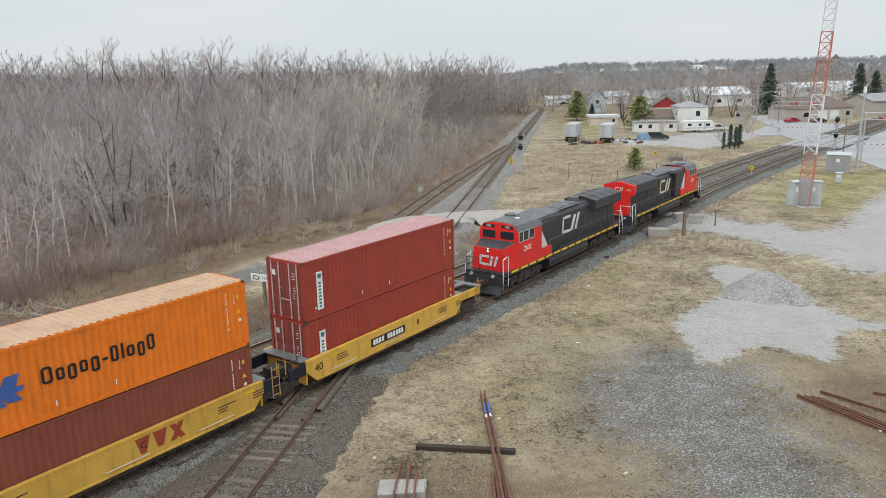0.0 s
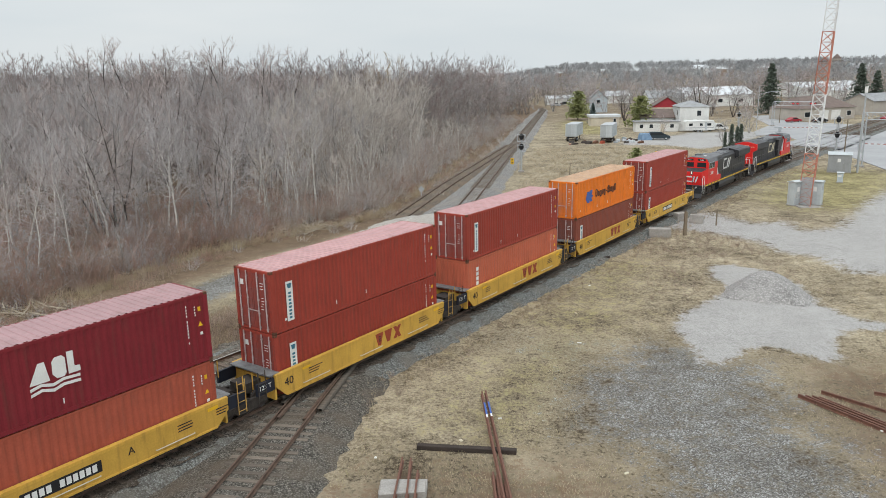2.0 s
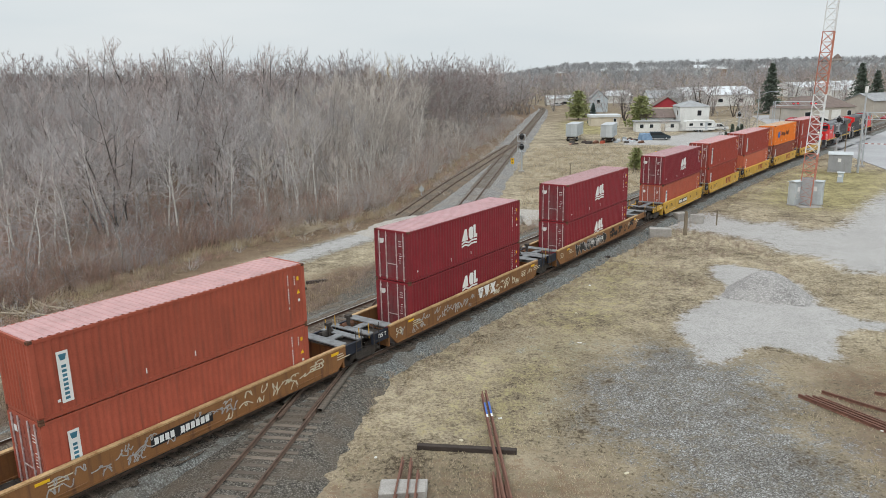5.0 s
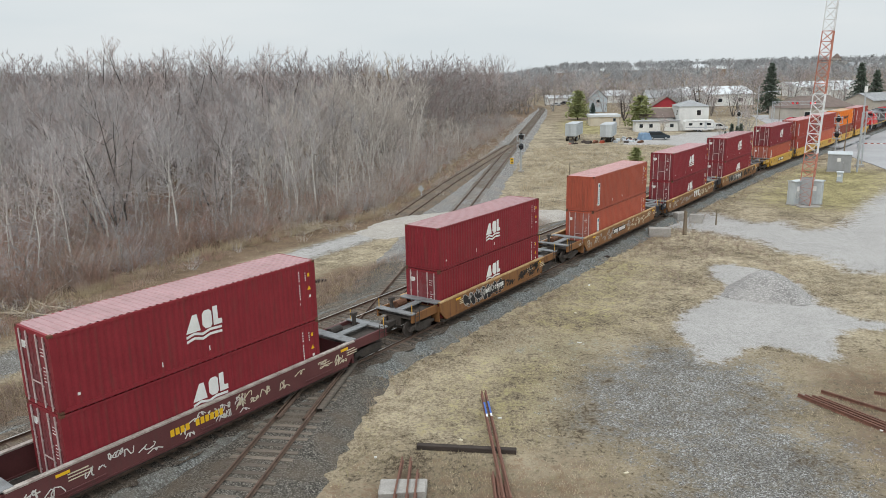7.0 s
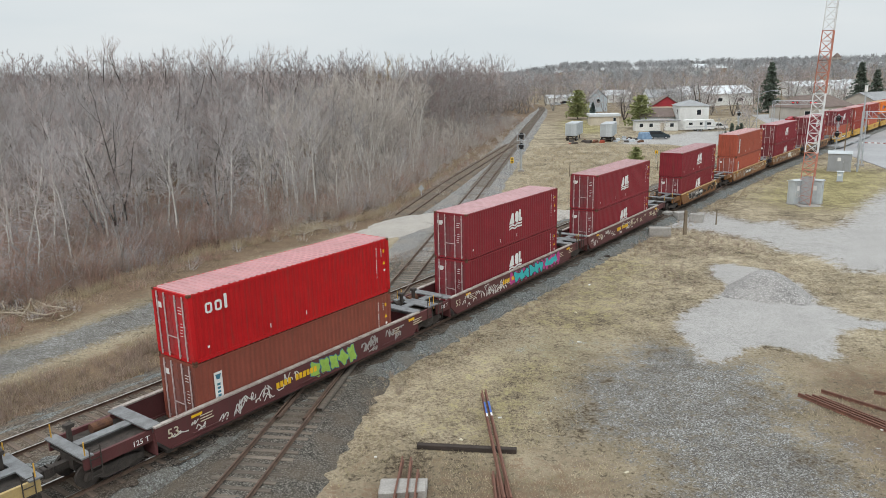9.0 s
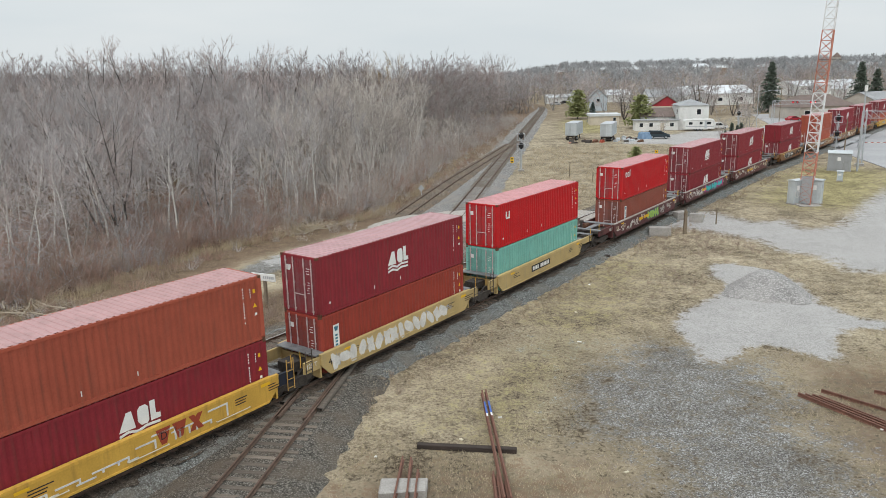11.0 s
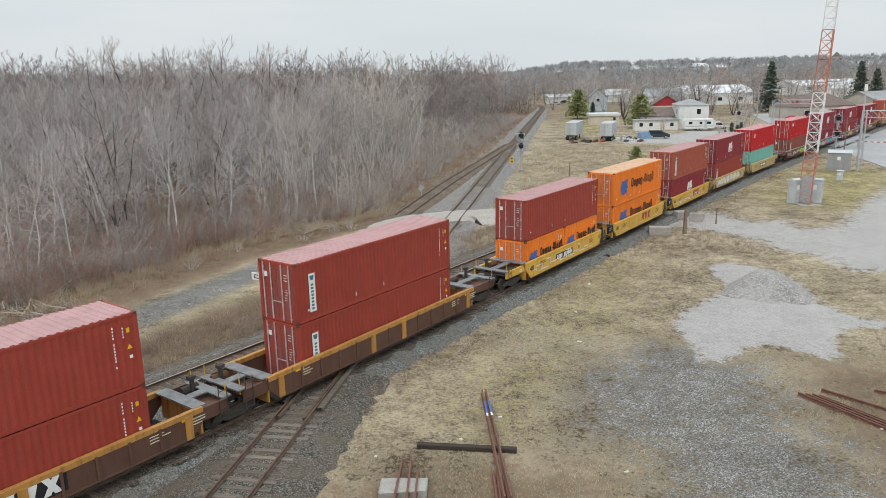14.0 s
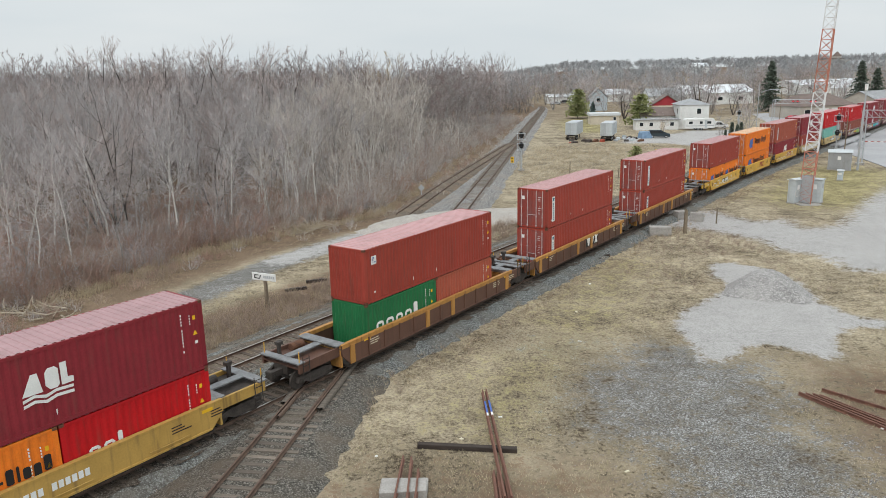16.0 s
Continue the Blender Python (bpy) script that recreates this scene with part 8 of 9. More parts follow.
def conifer_shape(seed, h, r, tiers, per, droop, size, round_top=False):
    """Needle sprays on drooping boughs: (trunk), (needles)."""
    rng = random.Random(seed)
    tv, tt, v, t = [], [], [], []
    for k in range(7):
        a = k * 6.283 / 7
        tv += [(math.cos(a) * 0.02 * h, math.sin(a) * 0.02 * h, -0.3), (0.004 * h * math.cos(a), 0.004 * h * math.sin(a), h * 0.97)]
    for k in range(7):
        a, b = 2 * k, 2 * ((k + 1) % 7)
        tt += [(a, b, b + 1), (a, b + 1, a + 1)]
    for i in range(tiers):
        u = (i + 0.5) / tiers
        z = h * (0.06 + 0.93 * u) + rng.uniform(-0.3, 0.3) * h / tiers
        rad = r * ((1 - u) ** 0.8 if not round_top else math.sqrt(max(0.02, 1 - (1.6 * u - 0.55) ** 2 * 0.9)) * (1.12 - 0.5 * u))
        for k in range(per):
            a = rng.uniform(0, 6.283)
            ln = rad * rng.uniform(0.5, 1.15)
            steps = max(2, int(ln / (size * 0.8)))
            for s in range(steps):
                f = (s + rng.random()) / steps
                c = Vector((math.cos(a) * ln * f, math.sin(a) * ln * f, z - droop * ln * f + rng.uniform(-0.15, 0.15) * size))
                for q in range(4):
                    d = Vector((math.cos(a) + rng.uniform(-1, 1), math.sin(a) + rng.uniform(-1, 1), rng.uniform(-0.4, 0.7))).normalized()
                    w = d.cross(Vector((rng.uniform(-1, 1), rng.uniform(-1, 1), 1))).normalized() * size * 0.30
                    b = len(v)
                    e = c + d * size * rng.uniform(0.6, 1.1)
                    m = (c + e) / 2
                    v += [tuple(c), tuple(m + w), tuple(e), tuple(m - w), tuple(m + Vector((0, 0, size * 0.12)))]
                    t += [(b, b + 1, b + 4), (b + 1, b + 2, b + 4), (b + 2, b + 3, b + 4), (b + 3, b, b + 4)]
    return (np.array(tv), np.array(tt)), (np.array(v), np.array(t))


CONIFERS = {}


def conifer(kind, x, y, h, needles, label, category="evergreen tree", turn=0, name="evergreen_tree"):
    if kind not in CONIFERS:
        CONIFERS[kind] = {"spruce": lambda: conifer_shape(1, 10, 3.0, 24, 12, 0.30, 0.62), "pine": lambda: conifer_shape(2, 10, 4.3, 15, 17, 0.0, 0.95, True),
                          "cedar": lambda: conifer_shape(3, 10, 1.7, 22, 9, -0.5, 0.7)}[kind]()
    (tv, tt), (cv, ct) = CONIFERS[kind]
    s = h / 10
    t = thing(name, label, category, at=Matrix.LocRotScale((x, y, float(lie(x, y))), Euler((0, 0, turn)), (s, s, s)))
    part("trunk", raw_mesh("trunk", tv, tt, M["bark_dark"]), None, t)
    part("crown", raw_mesh("crown", cv, ct, M[needles]), None, t)


def build_lineside():
    radio_tower()
    lineside_cabinet(1.3, 0.9, 2.7, at(40.15, 81.5, 30), M["cab_white"], "pale equipment cabinet with sprayed marks at the mast's foot", graffiti=True)
    lineside_cabinet(1.3, 0.9, 2.7, at(42.5, 81.3, -42), M["cab_white"], "pale equipment cabinet beside the lattice mast")
    lineside_cabinet(3.1, 2.4, 2.6, at(59.6, 108.2, -28), M["cab_grey"], "grey signal equipment hut on the verge", roof=0.35)
    lineside_cabinet(0.7, 0.6, 1.3, at(54.0, 97.5, -28), M["siding_blue"], "small pale green pedestal box on the grass")
    signal_mast(12.6, 114.6, 6.0, (4.0, 5.6), 0, "grey signal mast with two black heads beside the branch line")
    signal_mast(65.5, 120.5, 7.6, (4.4, 6.9), -30, "grey signal mast with black heads near the road crossing")
    signal_mast(67.5, 166.0, 6.2, (5.4,), -20, "signal mast with a black head across the tracks")
    cantilever(90.8, 200.4, 6.6, 10.5, -28, "galvanised cantilever with red flashing lamps over the road")
    cantilever(65.4, 113.0, 8.4, 9.0, -38, "galvanised cantilever with lit red lamps over the road")
    barrier(84.5, 182.0, -32, 8.5, "lowered red and white striped crossing gate")
    barrier(79.5, 138.0, -32, 9.0, "lowered red and white striped crossing gate beside the road")
    pole(61.6, 106.8, 11.6, "galv", "tall grey steel pole with a white aerial canister", cap=True, r=0.16)
    pole(64.5, 116.0, 7.2, "wood_post", "short weathered timber pole beside the road")
    pole(82.0, 190.0, 11.0, "galv", "grey street lamp with a curved arm", "street lamp", arm=4.0, arm_turn=-15)
    pole(72.0, 205.0, 10.0, "wood_post", "timber utility pole with a crossarm behind the house", wires=True)
    pole(98.0, 212.0, 10.0, "wood_post", "timber utility pole with a crossarm by the road", wires=True)
    pole(128.0, 240.0, 11.0, "wood_post", "timber utility pole with a crossarm behind the workshop", wires=True)
    name_sign()
    marker(11.4, 116.9, 2.0, 0, "yellow marker plate beside the branch line", tall=0.95)
    marker(44.0, 102.0, 1.9, -20, "yellow marker plate beside the main line")
    marker(36.2, 122.0, 2.1, -20, "yellow marker plate in the field")
    marker(-2.6, 90.7, 1.6, -15, "grey diamond marker beside the old siding", "diamond")
    for x, y, w, d, h, a, tl in ((20.3, 66.2, 2.0, 0.8, 0.8, -8, 0), (24.6, 73.6, 1.25, 0.8, 0.85, 20, 4), (25.9, 72.4, 1.3, 0.85, 0.85, -25, -5), (23.5, 74.4, 1.1, 0.8, 0.75, 50, 6)):
        concrete_block(x, y, w, d, h, a, tl)
    p = thing("post", "weathered leaning timber post by the concrete blocks", "post", at=at(22.8, 66.6, 10))
    bm = bmesh.new()
    add_prism(bm, [(-0.16, -0.2), (0.16, -0.2), (0.11, 2.2), (-0.02, 2.35), (-0.1, 2.2)], "y", -0.12, 0.12)
    part("shaft", bm, M["wood_post"], p)
    fence_post(27.4, 71.0, 1.5)
    for x, y, h in ((19.0, 107.0, 2.2), (21.3, 101.5, 1.4), (25.5, 104.0, 1.5), (33.5, 112.0, 1.5), (36.0, 113.0, 1.6), (29.5, 111.0, 1.4), (40.0, 118.0, 1.3)):
        fence_post(x, y, h, 3)
    # old rails and timbers in front
    old_rail((1.72, 32.0), (2.02, 23.0), 0.22, True)
    old_rail((1.90, 32.1), (2.26, 23.0), 0.22, True)
    for k in range(4):
        old_rail((1.75 + k * 0.13, 25.0 - k * 0.25), (1.70 + k * 0.17, 17.0), 0.0)
    old_sleeper(0.8, 27.0, -8, 4.1)
    for a, b, z in (((-1.75, 25.8), (-2.15, 19.0), 0.32), ((-1.42, 25.7), (-1.55, 19.0), 0.32), ((-1.12, 24.8), (-1.3, 19.0), 0.32)):
        old_rail(a, b, z)
    concrete_block(-1.65, 23.9, 1.75, 1.0, 0.38, 0)
    for k in range(4):
        old_rail((16.6 + k * 0.28, 31.5 - k * 0.1), (20.3 + k * 0.3, 24.6), 0.0 if k != 2 else 0.02)
    old_rail((17.9, 31.9), (22.2, 26.6), 0.0)
    old_rail((20.3, 31.7), (25.6, 28.5), 0.0)
    gravel_pile()
    branch_heap(-15.2, 70.6, 2.2, 46, 1)
    branch_heap(-27.5, 46.2, 2.6, 40, 2)
    branch_heap(-12.8, 72.6, 1.8, 26, 3)
    rng = random.Random(9)
    for x, y in ((6.9, 25.1), (-2.9, 26.6), (0.6, 27.9), (13.7, 58.5), (2.4, 29.9), (8.5, 44.5), (18.5, 28.0), (5.6, 47.3), (10.6, 50.6), (7.7, 39.0)):
        litter_scrap(x, y, rng.uniform(0.1, 0.3), rng.uniform(0.06, 0.14), rng.uniform(0, 180), rng.choice(("white", "white", "cream")))
    for x, y in ((13.4, 58.2), (12.4, 57.0)):
        old_sleeper(x, y, 30, 0.9, "dark broken timber by the ballast")
    for x, y, a in ((-9.6, 52.6, 20), (-10.8, 50.6, 24), (-3.2, 58.0, 60)):
        old_sleeper(x, y, a, 1.6, "dark old timber in the grass beside the lane")


def build_town():
    box_trailer(29.4, 165.2, 70, 9.0, "white box trailer standing in the dry field")
    box_trailer(36.4, 161.0, 70, 9.0, "white box trailer with rear doors in the field")
    house(66.0, 194.2, -6, 7.4, 9.0, 6.2, 7.6, "siding_white", "roof_grey", "white two-storey house with a grey hip roof", "hip", windows=((1.2, 3.9, 1.0, 1.3, "s"), (-1.8, 1.2, 1.0, 1.3, "s"), (-2.0, 3.9, 1.0, 1.3, "w")), door=(0.4, 1.0, 2.1, "cab_grey"))
    house(58.0, 199.0, -6, 8.5, 8.0, 3.2, 5.2, "siding_white", "roof_brown", "low white annexe with a brown roof", "gable", "x", windows=((-2.0, 1.1, 1.6, 1.0, "s"), (1.6, 1.1, 1.2, 1.0, "s")))
    house(72.0, 236.0, -10, 9.0, 9.0, 4.2, 7.2, "siding_cream", "roof_brown", "house with a red gable and brown roof", "gable", "y", gable="red_gable", windows=((-2.0, 1.5, 1.1, 1.2, "s"), (2.0, 1.5, 1.1, 1.2, "s")))
    house(56.0, 190.8, -3, 11.0, 3.2, 2.5, 2.75, "siding_white", "roof_grey", "white mobile home beside the drive", "flat", windows=((-4.0, 1.0, 0.9, 0.9, "s"), (-1.5, 1.0, 0.9, 0.9, "s"), (3.8, 1.0, 0.9, 0.9, "s")), door=(1.4, 1.0, 2.0, "siding_cream"), name="mobile_home")
    house(47.9, 216.0, -4, 8.2, 6.0, 2.5, 3.2, "siding_cream", "roof_white", "cream flat-roofed garage behind the trailers", "flat", windows=((2.8, 1.2, 0.7, 0.9, "s"),), door=(-1.4, 3.0, 2.2, "siding_cream"), name="garage")
    house(62.0, 291.0, -8, 7.0, 8.0, 5.0, 8.4, "siding_blue", "roof_grey", "pale blue gabled house among bare trees", "gable", "y", windows=((0, 3.4, 1.2, 1.4, "s"), (-1.6, 1.0, 1.0, 1.2, "s")))
    caravan(65.6, 186.0, -2)
    car(49.8, 166.6, -12, "van", "dark minivan parked on the gravel drive", "van")
    car(71.5, 189.5, -5, "truck_white", "white pickup parked beside the house", "pickup")
    t = thing("tarpaulin_stack", "stack of crates under a crumpled blue tarpaulin", "tarpaulin", at=at(46.6, 167.0, 10))
    bm = bmesh.new()
    bmesh.ops.create_grid(bm, x_segments=10, y_segments=8, size=1.3)
    for v in bm.verts:
        e = max(abs(v.co.x), abs(v.co.y)) / 1.3
        v.co.z = (1.5 if e < 0.75 else 1.5 * (1 - e) / 0.25) + random.uniform(-0.08, 0.08)
    bmesh.ops.solidify(bm, geom=bm.faces[:], thickness=0.03)
    part("sheet", bm, M["tarp"], t)
    rng = random.Random(31)
    for k in range(30):
        x, y = 28.5 + rng.uniform(0, 16), 162.0 + rng.uniform(-3.5, 5.0)
        s = thing("scrap_heap", "rusty and pale scrap lying between the trailers", "scrap", "scrap between the trailers", at=at(x, y, rng.uniform(0, 90)))
        w, d, h = rng.uniform(0.5, 2.2), rng.uniform(0.4, 1.2), rng.uniform(0.15, 0.8)
        bm = bmesh.new()
        add_prism(bm, [(-w / 2, 0), (w / 2, 0), (w / 2 * rng.uniform(0.4, 1), h), (-w / 2 * rng.uniform(0.2, 1), h * rng.uniform(0.5, 1))], "y", -d / 2, d / 2)
        part("piece", bm, M[rng.choice(("rust", "galv", "cab_white", "old_timber", "grime", "red_mark"))], s)
    # workshop with a brown roof, sheds and warehouses
    b = house(115.5, 228.5, 20, 22.0, 12.0, 3.6, 7.0, "wall_beige", "roof_brown", "long beige workshop with a brown hip roof and white doors", "hip", windows=((-8.0, 1.1, 2.2, 1.4, "s"), (8.5, 1.1, 1.6, 1.4, "s")), name="workshop", category="building")
    for x in (-1.6, 3.2):
        part("garage_door", boxes((x - 1.8, x + 1.8, -6.08, -6.0, 0, 2.9)), M["siding_white"], b, "white roller door")
    house(116.0, 318.0, 5, 30.0, 20.0, 4.5, 7.6, "siding_white", "roof_white", "white metal warehouse behind the houses", "gable", "x", windows=((-10.0, 1.5, 2.0, 1.4, "s"), (0.0, 1.5, 2.0, 1.4, "s"), (9.0, 1.5, 2.0, 1.4, "s")), name="warehouse", category="building")
    house(190.0, 372.0, 20, 44.0, 20.0, 4.0, 6.2, "siding_white", "roof_white", "long white-roofed warehouse beyond the road", "gable", "x", windows=((-16.0, 2.0, 2.4, 1.4, "s"), (6.0, 2.0, 2.4, 1.4, "s")), name="warehouse", category="building")
    house(178.0, 322.0, 15, 10.0, 9.0, 4.5, 8.5, "siding_white", "roof_white", "small white gabled shed beyond the workshop", "gable", "y", name="shed", category="building")
    house(145.0, 246.0, 26, 16.0, 10.0, 4.5, 6.8, "wall_beige", "roof_grey", "low beige shed with a grey roof beside the workshop", "gable", "x", name="shed", category="building")
    house(90.0, 300.0, 5, 14.0, 9.0, 4.5, 7.5, "siding_white", "roof_grey", "white house with a grey roof among bare trees", "gable", "x", windows=((-3.0, 1.4, 1.2, 1.3, "s"), (3.0, 1.4, 1.2, 1.3, "s")))
    house(84.0, 352.0, 0, 12.0, 9.0, 3.2, 5.4, "siding_white", "roof_white", "distant white house beyond the trees", "gable", "x")
    house(57.0, 352.0, 0, 13.0, 8.0, 2.8, 3.9, "siding_white", "roof_white", "distant white building by the branch line", "gable", "x")
    house(330.0, 590.0, 20, 16.0, 10.0, 4.0, 7.0, "siding_blue", "roof_grey", "distant pale house on the hill", "gable", "x")
    house(365.0, 690.0, 20, 24.0, 12.0, 6.0, 7.0, "wall_beige", "roof_brown", "distant brown block with a cupola on the hill", "flat", name="hill_building", category="building")
    house(365.0, 686.0, 20, 5.0, 5.0, 9.0, 13.0, "wall_beige", "roof_brown", "distant pointed cupola tower on the hill", "hip", name="hill_tower", category="building")
    house(405.0, 640.0, 20, 30.0, 12.0, 4.0, 6.0, "siding_white", "roof_white", "distant long pale building on the hill", "gable", "x", name="hill_building", category="building")
    house(222.0, 640.0, 10, 16.0, 10.0, 5.0, 8.0, "siding_white", "roof_white", "distant white house on the hillside", "gable", "x")
    for x, y, a, m, l, k in ((52.6, 336.0, 20, "car_silver", "silver car parked by the branch line", "sedan"), (55.0, 356.0, 40, "truck_white", "white van parked by the branch line", "van"), (58.5, 345.0, 10, "car_black", "dark car parked by the branch line", "sedan"),
                             (103.0, 214.0, 20, "car_red", "red car parked before the workshop", "sedan"), (109.5, 211.5, 20, "car_black", "black sedan parked before the workshop", "sedan"),
                             (131.0, 214.0, 10, "car_red", "red car parked beside the road", "sedan"), (141.0, 218.0, 10, "car_silver", "silver car parked beside the road", "sedan"), (126.0, 232.5, 26, "car_black", "dark car parked near the workshop", "van")):
        car(x, y, a, m, l, k)
    conifer("pine", 45.6, 244.0, 9.6, "needle_light", "yellow-green pine behind the trailers")
    conifer("spruce", 46.8, 226.0, 6.0, "needle_blue", "small blue-green spruce behind the trailer")
    conifer("pine", 53.8, 197.5, 9.0, "needle_light", "yellow-green pine beside the mobile home", turn=1.0)
    conifer("spruce", 115.5, 258.6, 17.0, "needle", "tall dark spruce beside the workshop")
    conifer("spruce", 140.5, 247.3, 16.5, "needle", "tall broad dark spruce beyond the road", turn=1)
    conifer("spruce", 147.5, 250.0, 14.0, "needle", "dark spruce beyond the road", turn=2)
    for x, y, h in ((55.6, 142.6, 3.4), (57.2, 143.6, 4.7), (58.6, 144.4, 4.2), (59.6, 145.0, 4.6)):
        conifer("cedar", x, y, h, "needle", "narrow dark cedar in a row by the tracks", "cedar", name="cedar")
    conifer("pine", 31.0, 115.4, 3.5, "needle_light", "round yellow-green evergreen bush in the field", "bush", name="bush")
    TREES["town"] = [tree_shape(300 + k, 13.0, 24, 0.40, 0.1, 6, 0.32, 0.26, fork=True, up=0.6, twig_r=0.022, sub=5, wild=1.3) for k in range(3)]
    for i, (x, y, s, bark) in enumerate(((80.0, 226.0, 1.15, "bark_dark"), (62.0, 250.0, 1.0, "bark_dark"), (70.0, 262.0, 1.1, "bark_grey"), (52.0, 262.0, 1.1, "bark_grey"), (58.0, 232.0, 0.8, "bark_dark"),
                                         (76.0, 180.0, 0.62, "bark_grey"), (72.5, 176.0, 0.5, "bark_grey"), (84.0, 270.0, 1.0, "bark_dark"), (30.0, 310.0, 1.3, "bark_grey"), (24.0, 290.0, 1.25, "bark_grey"), (20.5, 300.0, 1.75, "bark_grey"),
                                         (92.0, 262.0, 1.0, "bark_grey"), (98.0, 246.0, 0.8, "bark_dark"), (46.0, 300.0, 1.2, "bark_grey"), (66.0, 320.0, 1.2, "bark_grey"), (54.0, 178.0, 0.35, "bark_grey"), (61.0, 158.0, 0.4, "bark_grey"))):
        plant("town", i % 3, x, y, s, i * 1.3, bark, "twig_brown" if i % 2 else "twig_grey", "bare spreading tree among the town's houses")
    for k, (x, y, sc) in enumerate(((-50.5, 115.0, 1.22), (-48.2, 122.0, 1.25), (-43.6, 120.0, 1.20), (-36.0, 128.0, 1.25), (-32.0, 121.0, 1.21), (-29.0, 126.0, 1.23), (-63.0, 122.0, 1.0), (-57.0, 120.0, 0.98), (-16.0, 150.0, 1.05), (-22.5, 140.0, 1.0))):
        plant("tall", (k * 2 + 1) % 3, x, y, sc, k * 2.1, "bark_dark", "twig_brown", "tall dark bare tree rising above the wood")
    lean = plant("birch", 1, -36.0, 60.5, 0.95, 0.4, "bark_pale", "twig_grey", "leaning pale-barked bare tree at the wood's edge")
    lean.matrix_world = Matrix.Translation((-36.0, 60.5, float(lie(-36.0, 60.5)))) @ Matrix.Rotation(radians(27), 4, "Y") @ Matrix.Scale(0.95, 4)
    plant("spreading", 1, -24.6, 78.0, 0.85, 1.4, "bark_dark", "twig_brown", "dark multi-stemmed bare tree at the wood's edge")
    plant("spreading", 0, -30.4, 67.0, 1.08, 0.4, "bark_dark", "twig_grey", "dark multi-stemmed bare tree at the wood's edge")
    plant("spreading", 2, -31.5, 66.0, 1.0, 2.0, "bark_dark", "twig_brown", "dark bare tree inside the wood's edge")
    for x, y, s, a in ((-26.0, 67.3, 1.0, 0), (-29.5, 62.5, 0.95, 1), (-24.6, 66.0, 0.9, 2), (-21.0, 71.0, 0.85, 3), (-33.5, 61.0, 0.9, 4), (-19.0, 76.0, 0.95, 5), (-14.5, 82.0, 1.0, 6), (-16.0, 79.0, 0.9, 1)):
        plant("birch", a % 4, x, y, s, a * 1.7, "bark_pale", "twig_grey", "slender white-barked birch at the wood's edge")
    TREES["shrub"] = [brush_pair(77)]
    plant("shrub", 0, 41.1, 126.0, 1.0, 0, "bark_grey", "twig_brown", "grey leafless bush in the field", "bush")
    plant("spreading", 1, -15.0, 200.0, 1.42, 0, "bark_dark", "twig_gold", "golden-twigged willow above the wood")


def brush_pair(seed):
    a = brush_shape(seed, 130, 1.9, 3.4, 0.03)
    b = brush_shape(seed + 1, 40, 1.6, 2.6, 0.04)
    return b, a


build_lineside()
build_town()


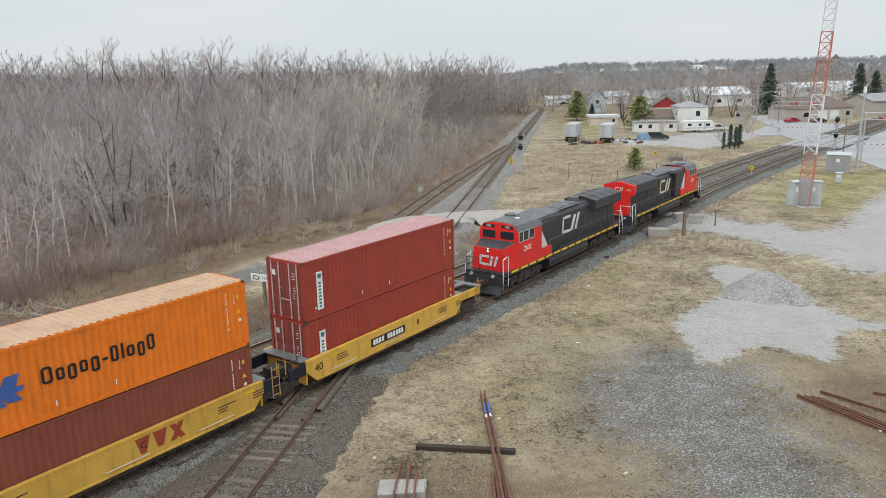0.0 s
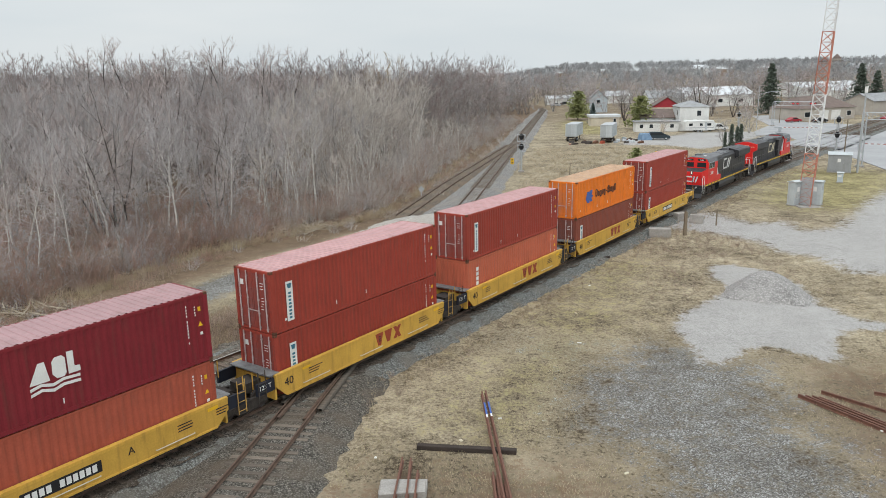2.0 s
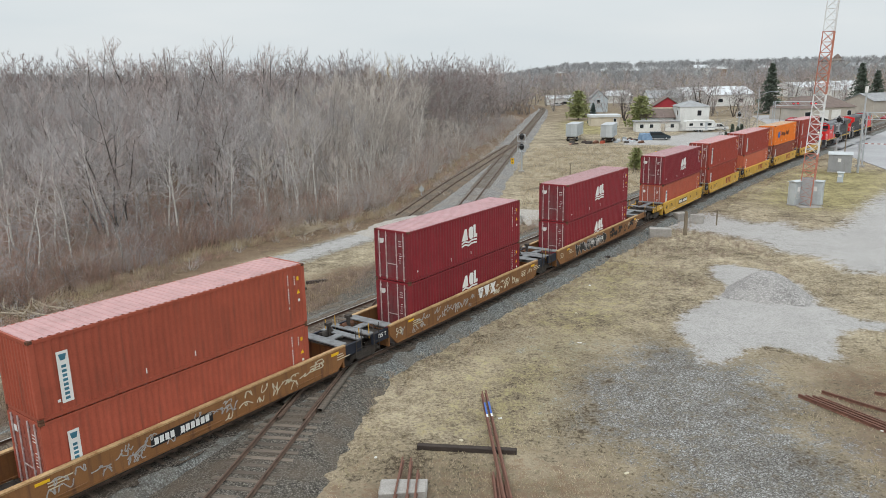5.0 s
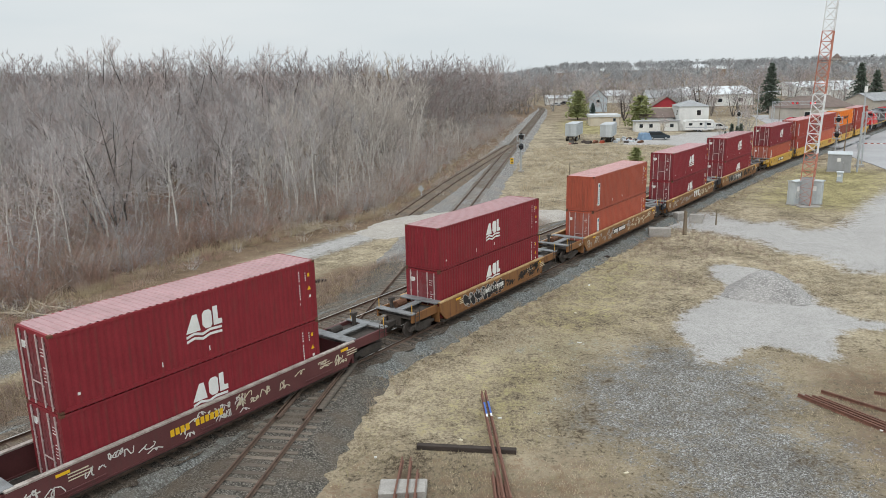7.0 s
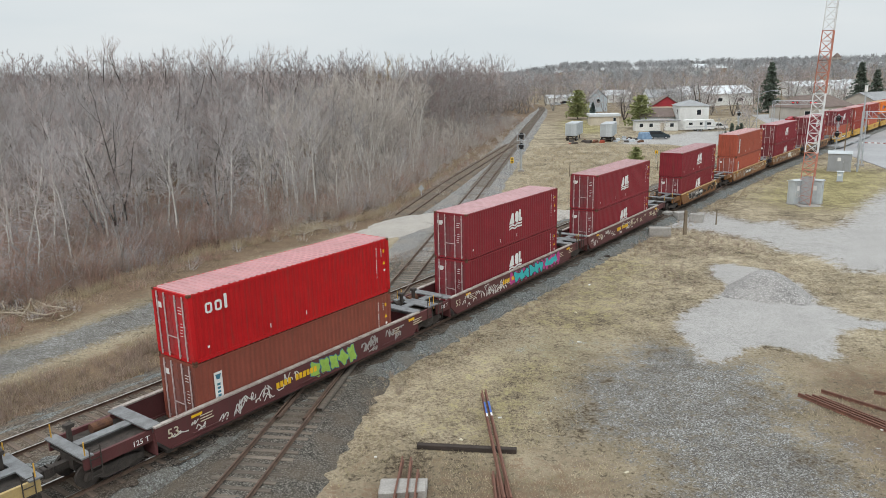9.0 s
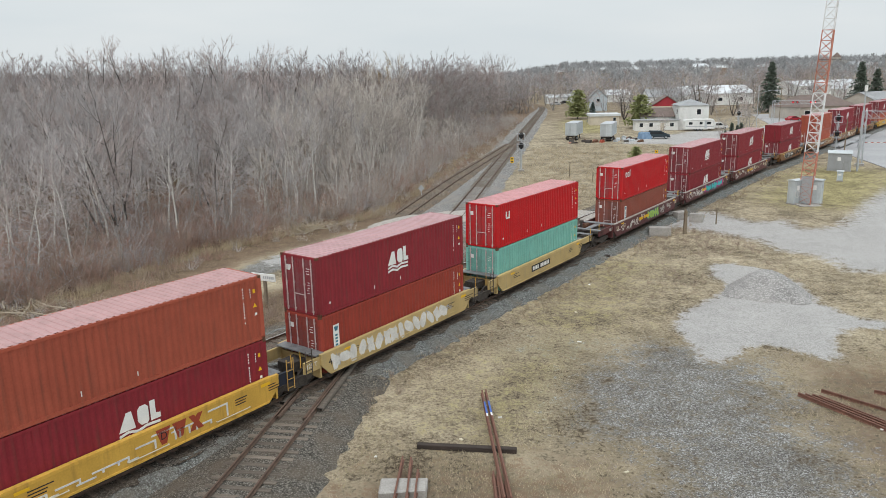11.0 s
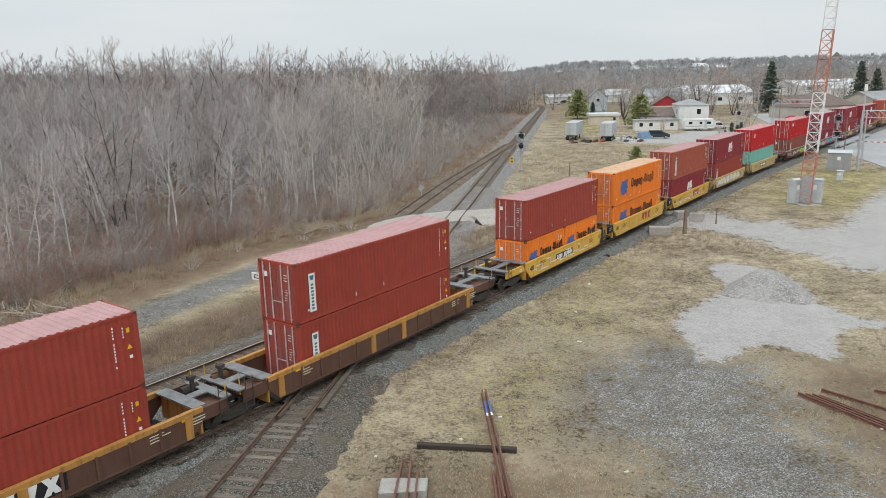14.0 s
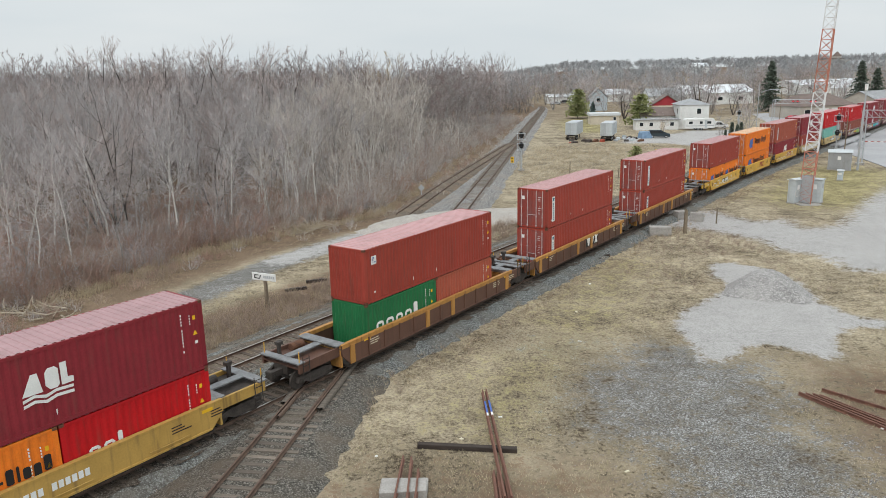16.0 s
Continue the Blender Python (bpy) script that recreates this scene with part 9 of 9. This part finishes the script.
# ---------------------------------------------------------------- dry grass
def build_grass():
    rng = np.random.RandomState(21)
    shapes = []
    for k in range(4):
        r = random.Random(400 + k)
        v, t = [], []
        for j in range(7):
            a, q = r.uniform(0, 6.283), r.uniform(0, 0.30)
            p = Vector((math.cos(a) * q, math.sin(a) * q, -0.03))
            d = Vector((math.cos(a + r.uniform(-1, 1)) * 0.7, math.sin(a + r.uniform(-1, 1)) * 0.7, r.uniform(0.4, 1.0)))
            w = Vector((-d.y, d.x, 0)).normalized() * 0.010
            e = p + d * r.uniform(0.07, 0.20)
            b = len(v)
            v += [tuple(p - w), tuple(p + w), tuple(e)]
            t += [(b, b + 1, b + 2)]
        shapes.append((np.array(v), np.array(t)))
    pieces = []
    n = 34000
    y = rng.uniform(20, 85, n * 3)
    x = rng.uniform(-0.66, 0.66, n * 3) * y
    keepers = rng.uniform(0, 1, n * 3) < np.clip(1.35 - y / 90, 0.25, 1)
    bad = np.maximum.reduce([inside(APRON, x, y), inside(YARD, x, y) + 0.3, inside(DARK, x, y) - 0.2, 1.5 - along(LANE, x, y), wood_depth(x, y) - 1.0])
    line_pts = [(on_line(s, 3.2)[0].x, on_line(s, 3.2)[0].y) for s in np.arange(-40, 160, 5.0)]
    bad = np.maximum(bad, 4.7 - along(line_pts, x, y))
    bad = np.maximum(bad, 2.9 - along([(p[0], p[1]) for p in BRANCH[::10]], x, y))
    clump = np.sin(x * 1.1 + 2 * np.sin(y * 0.6)) + np.sin(y * 1.3 + 1.7 * np.sin(x * 0.5))
    for px, py, k, b, c in zip(x, y, keepers, bad, clump):
        if k and b < 0 and c > rng.uniform(-2.4, 0.6) and len(pieces) < n:
            v, t = shapes[rng.randint(4)]
            pieces.append((v, t, px, py, float(lie(px, py)), rng.uniform(0.5, 1.05), rng.uniform(0, 6.28)))
    joined("dry_grass", "straw-coloured dry winter grass tufts", "grass", pieces[::2], M["straw"])
    joined("dry_grass", "olive-brown winter grass tufts", "grass", pieces[1::2], M["grass_olive"])
    blades = [brush_shape(520 + k, 9, 0.75, 1.3, 0.022, 0, 0.8) for k in range(3)]
    fy = rng.uniform(82, 152, 9000)
    fx = rng.uniform(0.11, 0.46, 9000) * fy
    edge = np.interp(fy, [p[1] for p in line_pts], [p[0] for p in line_pts])
    good = (along([(p[0], p[1]) for p in BRANCH[::10]], fx, fy) > 4.2) & (along(line_pts, fx, fy) > 7.5) & (inside(LOT, fx, fy) < -1) & (along(LANE, fx, fy) > 3) & (fx < edge)
    field = [(*blades[rng.randint(3)], px, py, float(lie(px, py)), rng.uniform(0.4, 1.0), rng.uniform(0, 6.28)) for px, py in zip(fx[good][:2600], fy[good][:2600])]
    joined("field_grass", "long pale straw grass in the field", "grass", field, M["straw_pale"])
    tall = [brush_shape(500 + k, 12, 1.3, 0.9, 0.013, 2, 0.4) for k in range(3)]
    pieces = []
    for k in range(420):
        f = rng.uniform(0, len(WOOD_EDGE) - 5)
        i = int(f)
        (x0, y0), (x1, y1) = WOOD_EDGE[i + 1], WOOD_EDGE[i + 2]
        px, py = x0 + (x1 - x0) * (f - i) + rng.uniform(0.2, 1.7), y0 + (y1 - y0) * (f - i) - rng.uniform(0.2, 1.4)
        pieces.append((*tall[rng.randint(3)], px, py, float(lie(px, py)), rng.uniform(0.4, 1.0), rng.uniform(0, 6.28)))
    brown = []
    for k in range(330):
        px, py = (rng.uniform(17, 27), rng.uniform(58, 69)) if k % 3 else (rng.uniform(14, 27), rng.uniform(47, 56))
        if inside(YARD, np.array([px]), np.array([py]))[0] < 0.4 and inside(APRON, np.array([px]), np.array([py]))[0] < 0:
            brown.append((*tall[rng.randint(3)], px, py, float(lie(px, py)), rng.uniform(0.2, 0.5), rng.uniform(0, 6.28)))
    for k in range(900):
        s = rng.uniform(-14, 95)
        p = on_line(s, rng.uniform(-3.2, -1.1))[0]
        (brown if k % 3 == 0 else pieces).append((*tall[rng.randint(3)], p.x, p.y, -0.62, rng.uniform(0.15, 0.36), rng.uniform(0, 6.28)))
    for k in range(1700):
        s = rng.uniform(-24, 40)
        p = on_line(s, rng.uniform(9.3, 13.8))[0]
        (brown if k % 5 else pieces).append((*tall[rng.randint(3)], p.x, p.y, float(lie(p.x, p.y)), rng.uniform(0.35, 0.8), rng.uniform(0, 6.28)))
    joined("tall_weeds", "brown dead weeds between the track and the lane", "weeds", brown, M["brush_brown"])
    joined("tall_weeds", "straw-coloured dead weeds along the wood and track", "weeds", pieces, M["straw"])


build_grass()
build_train()
build_locomotives()
motions()
